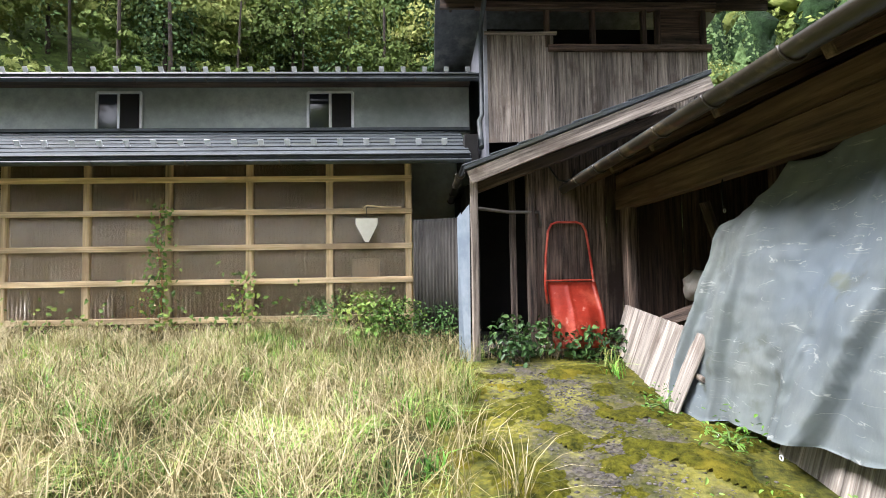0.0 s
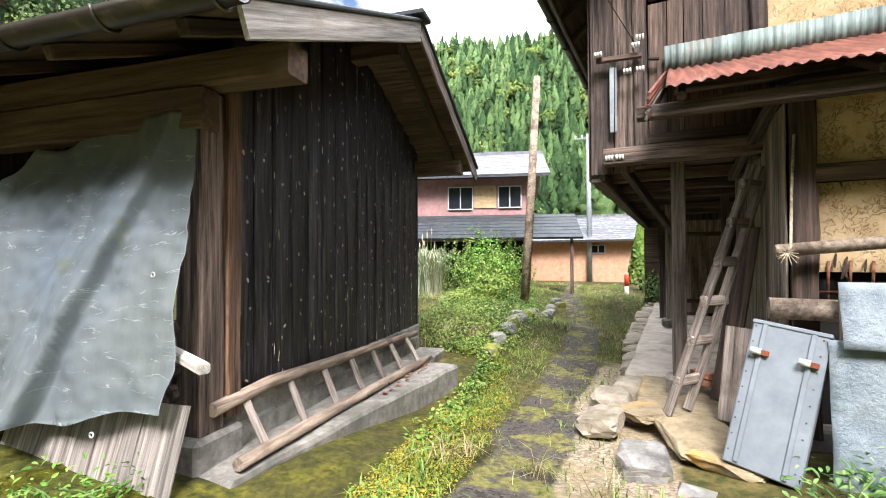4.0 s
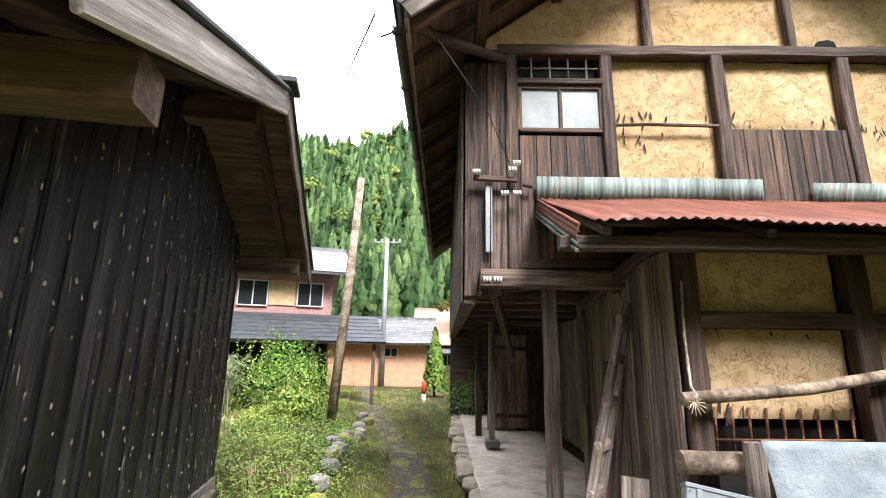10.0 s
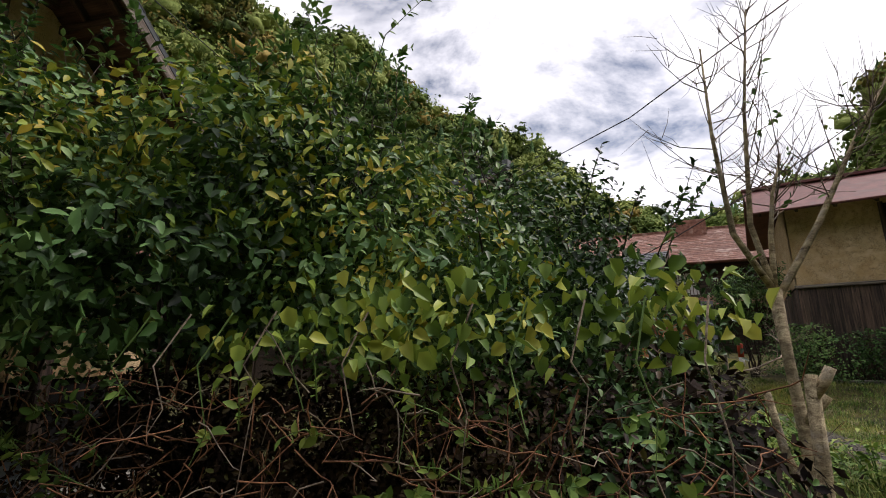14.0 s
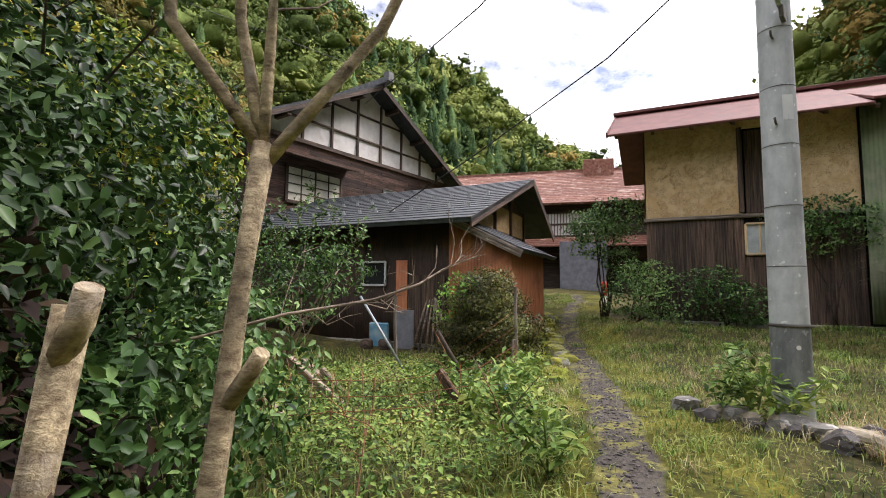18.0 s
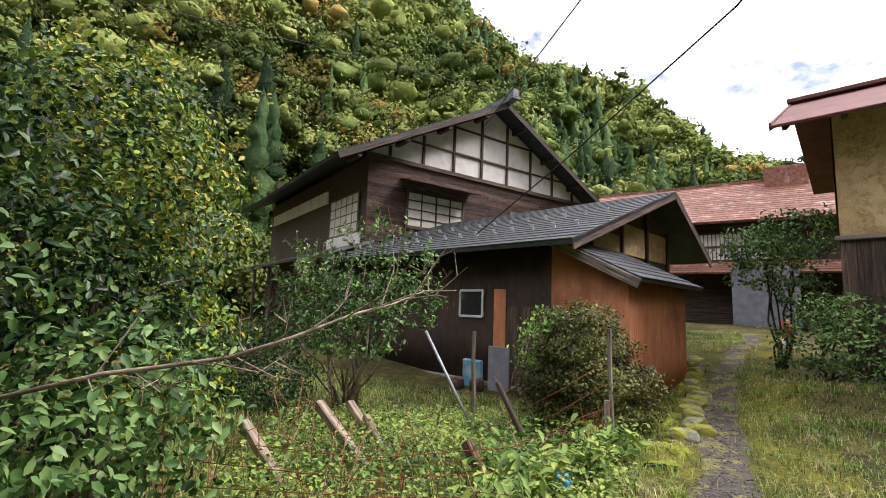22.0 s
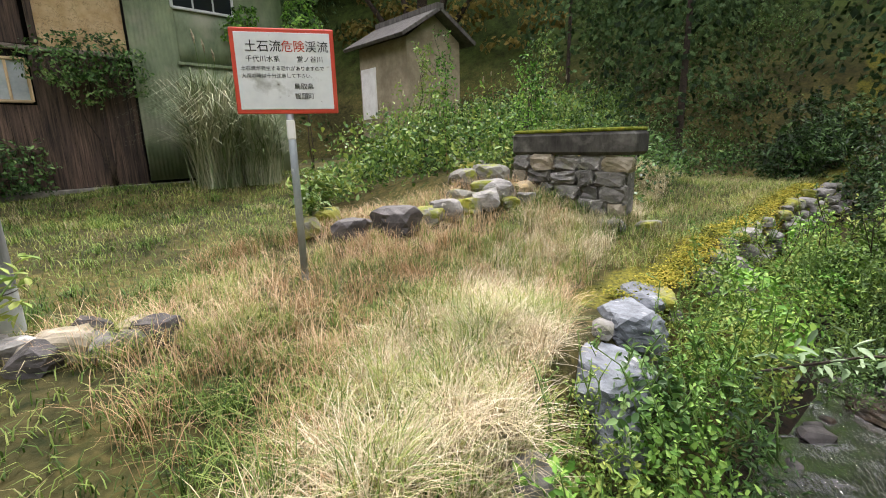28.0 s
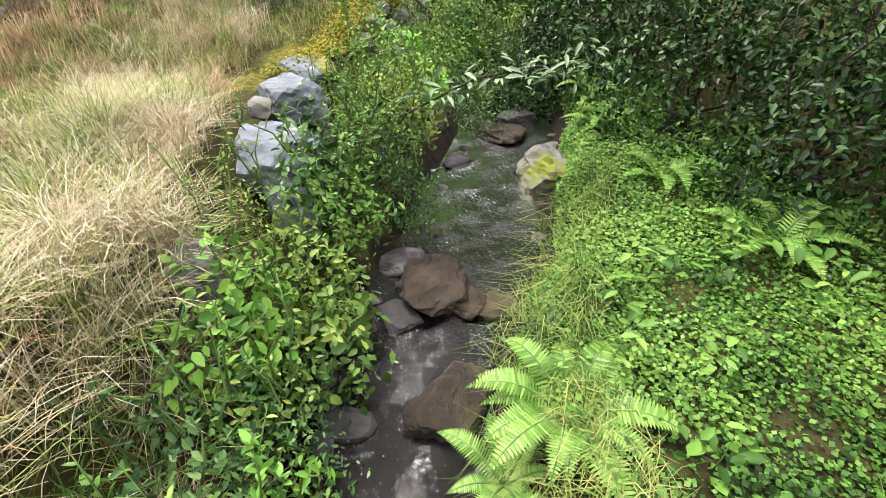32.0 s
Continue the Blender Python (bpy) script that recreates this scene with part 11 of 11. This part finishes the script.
# ---- the stream ----
def stream():
    xs = np.concatenate([np.linspace(-4.9, -11, 200), np.linspace(-11.1, -26, 100)])
    v, f = [], []
    cx, cy = STREAM[:, 0][::-1], STREAM[:, 1][::-1]
    for i, x in enumerate(xs):
        y = float(np.interp(x, cx, cy))
        for j, s in enumerate(np.linspace(-1, 1, 25)):
            z = -1.36 + 0.05 * max(0, -5 - x) + 0.06
            z += 0.02 * noise.noise(Vector((x * 4, (y + s) * 5, 1))) + 0.009 * noise.noise(Vector((x * 11, (y + s * 0.9) * 15, 4)))
            v.append((x, y + s * (0.8 if x > -8.8 else 0.6), z))
    for i in range(len(xs) - 1):
        for j in range(24):
            a = i * 25 + j
            f.append((a, a + 25, a + 26, a + 1))
    m = bpy.data.materials.new("stream_water")
    m.use_nodes = True
    n, l = m.node_tree.nodes, m.node_tree.links
    b = n["Principled BSDF"]
    b.inputs["Base Color"].default_value, b.inputs["Roughness"].default_value, b.inputs["IOR"].default_value = (0.07, 0.06, 0.052, 1), 0.06, 1.24
    b.inputs["Transmission Weight"].default_value = 0.9
    b.inputs["Specular IOR Level"].default_value = 0.26
    g = n.new("ShaderNodeNewGeometry")
    mp = n.new("ShaderNodeMapping")
    mp.inputs["Scale"].default_value = (14, 38, 14)
    t = n.new("ShaderNodeTexNoise")
    t.inputs["Scale"].default_value, t.inputs["Detail"].default_value, t.inputs["Distortion"].default_value = 1.0, 5, 0.6
    bp = n.new("ShaderNodeBump")
    bp.inputs["Strength"].default_value, bp.inputs["Distance"].default_value = 0.6, 0.012
    l.new(g.outputs["Position"], mp.inputs["Vector"])
    l.new(mp.outputs[0], t.inputs["Vector"])
    l.new(t.outputs["Fac"], bp.inputs["Height"])
    l.new(bp.outputs["Normal"], b.inputs["Normal"])
    ob = raw("water", np.array(v), f, m, smooth=True)
    ob.visible_shadow = False
    tagged(ob, "shallow rippling stream over dark stones", "water", kind="structure")
    r = np.random.default_rng(8)

    def rock(x, y, s, mat, k, label, flat=0.6, dz=0.0, group="stream stones"):
        z = -1.34 + 0.05 * max(0, -5 - x) + s * 0.12 + dz
        stone("stream_stone", x, y, z, s, s * 0.75, s * flat, mat, label, 500 + k, 47 * k, group, cuts=3 if s > 0.3 else 2, bumps=0.34 if s > 0.3 else 0.25)
    big = ((-7.2, -4.1, 0.6, "wetstone"), (-7.05, -4.0, 0.32, "wetstone"), (-7.5, -4.3, 0.36, "wetgrey"), (-6.31, -4.2, 0.46, "wetstone"), (-8.45, -2.85, 0.62, "mossrock"), (-9.4, -3.0, 0.5, "wetstone"), (-9.75, -2.7, 0.45, "wetgrey"),
           (-6.95, -3.75, 0.3, "wetstone"), (-7.0, -4.4, 0.32, "wetgrey"), (-6.3, -4.75, 0.3, "wetgrey"), (-8.9, -3.6, 0.3, "wetgrey"), (-7.85, -2.75, 0.3, "stone"), (-7.7, -2.95, 0.22, "wetgrey"), (-9.0, -2.5, 0.3, "stone"))
    for k, (x, y, s, mt) in enumerate(big):
        rock(x, y, s, mt, k, "brown water-worn stone in the stream" if mt != "mossrock" else "grey mossy boulder at the stream edge", 0.36 if mt != "mossrock" else 0.7, 0.0)
    for k in range(70):
        x = -5.4 - 6 * r.random()
        y = float(np.interp(x, cx, cy)) + r.choice((-1, 1)) * r.uniform(0.32, 0.58)
        s = r.uniform(0.06, 0.17)
        rock(x, y, s, ("wetstone", "wetgrey", "wetgrey")[k % 3], 20 + k, "small water-worn pebble in the stream", 0.55, 0.01, "stream pebbles")
    # bank wall: stones set along the road side
    pts = [(-5.9, -5.32), (-6.6, -5.3), (-7.3, -5.25), (-7.75, -5.15), (-8.2, -5.1), (-8.75, -5.06), (-9.3, -4.98), (-9.9, -4.55), (-10.6, -4.25), (-11.4, -3.95), (-12.3, -3.6), (-13.3, -3.15), (-14.6, -2.6), (-16.0, -1.95), (-17.5, -1.25)]
    k = 0
    for (x0, y0), (x1, y1) in zip(pts[:-1], pts[1:]):
        n_here = max(1, int(math.hypot(x1 - x0, y1 - y0) / 0.42))
        for i in range(n_here):
            t = (i + 0.5) / n_here
            x, y = x0 + (x1 - x0) * t, y0 + (y1 - y0) * t + r.normal(0, 0.05)
            top = float(ground_z(np.array(x), np.array(y - 0.35)))
            if x > -9.6:
                continue
            for row in range(3):
                sz = r.uniform(0.26, 0.44)
                stone("bank_stone", x + r.normal(0, 0.08), y + 0.10 * row, top - 0.02 - 0.17 * row, sz, sz * 0.75, sz * 0.42, "stone" if row or k % 2 else "mossstone", "rough flat stone in the dry stream bank wall", 600 + k, r.uniform(-20, 20), "stream bank wall", bumps=0.2)
                k += 1
    blue = "large squared blue-grey stone in the stream bank wall"
    stone("bank_stone", -8.98, -5.05, -0.4, 0.9, 0.5, 0.34, "bluestone", blue, 680, 22, "stream bank wall", bumps=0.2, cuts=3)
    stone("bank_stone", -9.5, -4.95, -0.36, 0.5, 0.4, 0.26, "bluestone", blue, 681, 40, "stream bank wall", bumps=0.2, cuts=3)
    stone("bank_stone", -8.1, -5.08, -0.5, 0.74, 0.5, 0.34, "bluestone", blue, 682, 8, "stream bank wall", bumps=0.2, cuts=3)
    stone("bank_stone", -8.3, -4.98, -0.7, 0.5, 0.4, 0.5, "bluestone", blue, 683, -10, "stream bank wall", bumps=0.2, cuts=3)
    stone("bank_stone", -7.75, -5.0, -0.75, 0.4, 0.36, 0.5, "bluestone", blue, 684, 20, "stream bank wall", bumps=0.2, cuts=3)
    stone("bank_stone", -8.95, -4.92, -0.72, 0.6, 0.4, 0.36, "stone", "rough flat stone in the dry stream bank wall", 685, 20, "stream bank wall")
    stone("bank_stone", -8.52, -5.2, -0.3, 0.28, 0.2, 0.14, "stone", "small loose stone between the large ones", 686, 0, "stream bank wall")
    stone("bank_stone", -6.83, -5.36, -0.55, 0.34, 0.24, 0.28, "stone", "pale flat stone standing in the bank", 690, 10, "stream bank wall")
    stone("kerb_stone", -5.05, -5.5, -0.36, 0.6, 0.35, 0.25, "mossstone", "moss-covered kerb stone at the bridge", 691, 30, "bridge kerb")
    stone("kerb_stone", -5.2, -5.15, -0.5, 0.4, 0.3, 0.25, "stone", "grey kerb stone at the bridge", 692, 10, "bridge kerb")
    stone("kerb_stone", -4.9, -2.95, -0.42, 0.4, 0.35, 0.2, "stone", "grey kerb stone at the bridge", 693, 60, "bridge kerb")
    for k, (x, y, sz) in enumerate(((-14.6, -6.3, 0.5), (-15.3, -6.1, 0.42), (-16.0, -6.0, 0.5), (-16.8, -5.8, 0.45), (-17.6, -5.6, 0.55), (-18.5, -5.4, 0.45), (-14.9, -6.55, 0.4), (-16.4, -6.3, 0.42))):
        stone("garden_edge_stone", x, y, float(ground_z(np.array(x), np.array(y))) + 0.1, sz, sz * 0.8, sz * 0.6, "mossstone" if k % 2 else "stone", "rough stone edging the garden above the grass track", 640 + k, 31 * k, "garden edge stones")
    # moss along the wall top
    vs = []
    for _ in range(1100):
        x = r.uniform(-16.5, -9.3)
        y = float(np.interp(x, [p[0] for p in pts[::-1]], [p[1] for p in pts[::-1]])) - 0.18 + r.normal(0, 0.12)
        z = float(ground_z(np.array(x), np.array(y - 0.1))) + 0.05
        c = np.array([x, y, z]) + r.normal(0, 0.06, (22, 3)) * (1, 1, 0.3)
        vs.append(leaf_cards(c, 0.026, np.tile([0, 0, 1.0], (22, 1)), 0.8, 0.8, 0, r, 1, rounded=False))
    v2, f2 = join(vs)
    tagged(raw("bank_moss", v2, f2, M["mossleaf"]), "yellow-green moss cushions along the wall top", "moss", kind="stuff")

    def fern(x, y, z, n, ln, seed, label="large bright green fern with arching fronds", group="ferns"):
        q = np.random.default_rng(seed)
        s = thing("fern", x, y, z, 0, label, "fern", group)
        for k in range(n):
            a = 2 * math.pi * k / n + q.normal(0, 0.2)
            L = ln * q.uniform(0.75, 1.15)
            lift = q.uniform(0.55, 1.1)
            vs, fs = [], []
            m = 32
            spine = []
            for i in range(m + 1):
                t = i / m
                rad = L * (t * 0.85)
                h = L * lift * (t * 1.3 - t * t * 1.05)
                spine.append(Vector((rad * math.cos(a), rad * math.sin(a), h)))
            side = Vector((-math.sin(a), math.cos(a), 0))
            for i in range(1, m):
                t = i / m
                w = L * 0.17 * math.sin(math.pi * min(1, t * 0.92 + 0.08)) ** 0.8 * (1.15 - t * 0.5)
                d = (spine[i + 1] - spine[i - 1]).normalized()
                up = side.cross(d).normalized()
                for sg in (-1, 1):
                    p0 = spine[i]
                    p1 = p0 + side * sg * w + d * w * 0.25 - up * w * 0.12
                    e = L * 0.0125
                    b0 = len(vs)
                    vs += [p0 - d * e, p0 + d * e, p0.lerp(p1, 0.6) + d * e * 0.9, p1, p0.lerp(p1, 0.6) - d * e * 0.9]
                    fs += [(b0, b0 + 1, b0 + 2), (b0, b0 + 2, b0 + 4), (b0 + 4, b0 + 2, b0 + 3)]
            raw("frond", np.array([tuple(p) for p in vs]), fs, M["fernleaf"], s)
            tube("rib", s, spine[::3] + [spine[-1]], np.linspace(0.008, 0.002, len(spine[::3]) + 1), "stalk", sides=5)
    fern(-5.95, -3.75, -1.0, 19, 0.54, 1)
    fern(-5.75, -4.1, -1.05, 8, 0.35, 2)
    fern(-2.1, 6.2, 0.48, 9, 0.42, 6, "bright green fern at the wall foot")
    fern(-1.75, 6.15, 0.48, 7, 0.36, 7, "bright green fern at the wall foot")
    # low ground cover on the far bank
    rr = np.random.default_rng(19)
    n = 95000
    x = rr.uniform(-10.5, -4.6, n)
    far = np.interp(-x, [4.6, 6, 7.4, 8.5, 10.5], [3.4, 2.7, 1.9, 1.2, 1.0])
    y = np.interp(x, cx, cy) + 0.62 + far * rr.random(n)
    z = ground_z(x, y) + np.abs(rr.normal(0.02, 0.035, n)) + 0.05 * np.sin(x * 7) * np.sin(y * 6) ** 2
    v2, f2 = leaf_cards(np.stack([x, y, z], 1), 0.027, np.tile([0, 0, 1.0], (n, 1)), 0.85, 0.6, 0, rr, 0.7, rounded=False)
    tagged(raw("bank_ground_cover", v2, f2, M["clover"]), "dense low bright green ground cover on the far bank", "ground cover", kind="stuff")
    pts3 = np.stack([x[:9000], np.interp(x[:9000], cx, cy) + 0.5 + 0.55 * rr.random(9000), x[:9000] * 0], 1)
    pts3[:, 2] = ground_z(pts3[:, 0], pts3[:, 1])
    pts3 = pts3[pts3[:, 0] > -7.9]
    v2, f2 = blades(pts3[::2], 0.19, 0.005, 0.9, rr, 0.9, (0.05, -0.2))
    tagged(raw("bank_fresh_grass", v2, f2, M["grass"]), "fresh green grass at the water's edge", "grass", kind="stuff")
    # taller weeds standing in the cover
    for k in range(26):
        x0 = rr.uniform(-8.2, -4.9)
        y0 = float(np.interp(x0, cx, cy)) + rr.uniform(1.1, 2.6)
        w = thing("broadleaf_weed", x0, y0, float(ground_z(np.array(x0), np.array(y0))), 0, "bright broad-leaved weed in the ground cover", "weed", "weeds on the far bank")
        c = np.stack([rr.normal(0, 0.07, 14), rr.normal(0, 0.07, 14), rr.uniform(0.05, 0.24, 14)], 1)
        v2, f2 = leaf_cards(c, 0.085, np.tile([0, 0, 1.0], (14, 1)), 0.5, 0.5, 0.15, rr, 0.8)
        raw("leaves", v2, f2, M["clover"], w)
        tube("stem", w, [(0, 0, -0.02), (0.01, 0, 0.12), (0, 0.01, 0.24)], [0.004, 0.003, 0.002], "stalk", sides=4)
    # bushes on the slope beyond, and shrubs hanging over the water
    dark = "dark leafy bush on the slope above the stream"
    for k, (x, y, h, mat, sz) in enumerate(((-7.1, -1.55, 1.2, "deepleaf", 0.06), (-5.9, -1.2, 1.2, "deepleaf", 0.06), (-8.3, -1.7, 1.5, "deepleaf", 0.06), (-9.4, -1.6, 1.7, "deepleaf", 0.06), (-10.6, -1.2, 1.9, "deepleaf", 0.065), (-12.2, -1.0, 2.0, "deepleaf", 0.075), (-14.5, -0.6, 2.2, "deepleaf", 0.09),
                                           (-6.4, -0.3, 1.8, "deepleaf", 0.07), (-7.9, -0.4, 2.2, "deepleaf", 0.07), (-9.6, -0.2, 2.4, "deepleaf", 0.08), (-4.9, -0.9, 1.1, "deepleaf", 0.06), (-11.6, -3.1, 0.6, "mixgreen", 0.06), (-10.2, -2.2, 0.9, "deepleaf", 0.06), (-12.4, -2.2, 0.7, "mixgreen", 0.07), (-15.5, -1.0, 1.0, "deepleaf", 0.08), (-17.0, -0.6, 1.6, "deepleaf", 0.09), (-18.5, -1.9, 1.3, "deepleaf", 0.09), (-13.6, -1.7, 0.8, "mixgreen", 0.07), (-20.5, -0.6, 1.6, "deepleaf", 0.1))):
        shrub("stream_bush", x, y, [(0, 0, h * 0.4, h * 0.5, 0.9), (0.4, 0.3, h * 0.7, h * 0.42, 0.9), (-0.5, 0.2, h * 0.62, h * 0.42, 0.9), (0.1, -0.35, h * 0.3, h * 0.36, 0.9)], 3000, sz * (1.0, 1.3, 0.85)[k % 3], mat, dark, 700 + k, shoots=12, shoot_len=0.7, aspect=(0.5, 0.35, 0.6)[k % 3])
    for k, (x, y, n_f, ln) in enumerate(((-7.6, -2.3, 8, 0.5), (-6.7, -2.1, 9, 0.5), (-8.6, -2.3, 7, 0.45), (-5.7, -1.9, 8, 0.5), (-9.2, -2.1, 7, 0.45))):
        fern(x, y, float(ground_z(np.array(x), np.array(y))), n_f, ln, 40 + k, "dark green fern on the stream bank")
    q = np.random.default_rng(77)
    sp = np.concatenate([np.array([(-6.9, -1.1, 0.75)]) + q.normal(0, 0.1, (420, 3)) * (1, 1, 0.4), np.array([(-5.9, -0.8, 0.6)]) + q.normal(0, 0.1, (380, 3)) * (1, 1, 0.4)])
    v2, f2 = blades(sp, 0.6, 0.008, 1.3, q, 1.0, (-0.1, -0.45))
    tagged(raw("hanging_sedge", v2, f2, M["straw"]), "long arching tan sedge hanging from the bushes", "grass", kind="stuff")
    for k, (x, y, h, mat) in enumerate(((-7.55, -4.75, 0.5, "clover"), (-6.7, -4.9, 0.42, "mixgreen"), (-6.15, -5.1, 0.4, "lime"), (-8.3, -4.55, 0.5, "clover"), (-8.9, -4.15, 0.35, "mixgreen"), (-9.6, -3.9, 0.35, "lime"), (-10.6, -3.5, 0.4, "mixgreen"), (-8.0, -4.35, 0.3, "mixgreen"), (-9.2, -4.3, 0.5, "mixgreen"), (-10.3, -4.0, 0.5, "lime"), (-11.6, -3.8, 0.5, "mixgreen"), (-5.6, -5.1, 0.36, "lime"), (-5.9, -5.35, 0.3, "mixgreen"), (-6.6, -5.32, 0.3, "lime"), (-7.3, -5.35, 0.32, "mixgreen"), (-5.4, -5.3, 0.3, "clover"), (-7.1, -4.95, 0.45, "mixgreen"), (-7.9, -4.95, 0.45, "lime"), (-8.8, -4.7, 0.5, "mixgreen"), (-9.9, -4.4, 0.45, "mixgreen"), (-6.45, -5.2, 0.34, "mixgreen"), (-12.8, -2.9, 0.5, "lime"), (-9.6, -3.3, 0.4, "leaf"), (-10.4, -3.0, 0.45, "mixgreen"), (-11.0, -3.2, 0.5, "lime"), (-11.9, -2.9, 0.5, "mixgreen"), (-11.2, -2.4, 0.5, "leaf"), (-10.0, -2.6, 0.35, "mixgreen"))):
        s = shrub("bank_shrub", x, y, [(0, 0.05, h * 0.45, 0.30, 0.9), (0.22, 0.12, h * 0.75, 0.24, 0.9), (-0.22, 0.1, h * 0.65, 0.26, 0.9)], (900, 520, 1300, 700)[k % 4], (0.045, 0.07, 0.032, 0.055)[k % 4], ("leaf" if k % 5 == 2 else mat), "leafy green shrub growing from the stream bank", 720 + k, shoots=(9, 6, 12, 10)[k % 4], shoot_len=(0.4, 0.3, 0.45, 0.5)[k % 4], stem="stalk", aspect=(0.5, 0.6, 0.45, 0.36)[k % 4])
    b = thing("overhanging_branch", -8.6, -4.2, -0.75, 0, "long leafy branch reaching out over the water", "branch")
    stem = [Vector(p) for p in ((0, -0.3, -0.2), (0.2, 0.1, 0.35), (0.35, 0.6, 0.62), (0.4, 1.15, 0.7), (0.4, 1.6, 0.66))]
    tube("stem", b, stem, [0.012, 0.010, 0.008, 0.005, 0.002], "darkbark", sides=6)
    q = np.random.default_rng(4)
    c = np.concatenate([np.array(stem[i]) + (np.array(stem[i + 1]) - np.array(stem[i])) * q.random((40, 1)) + q.normal(0, 0.075, (40, 3)) for i in range(1, 4)])
    v2, f2 = leaf_cards(c, 0.11, np.tile([0, 0, 1.0], (len(c), 1)), 0.32, 0.5, 0.2, q, 0.4)
    raw("leaves", v2, f2, M["paleleaf"], b)


stream()
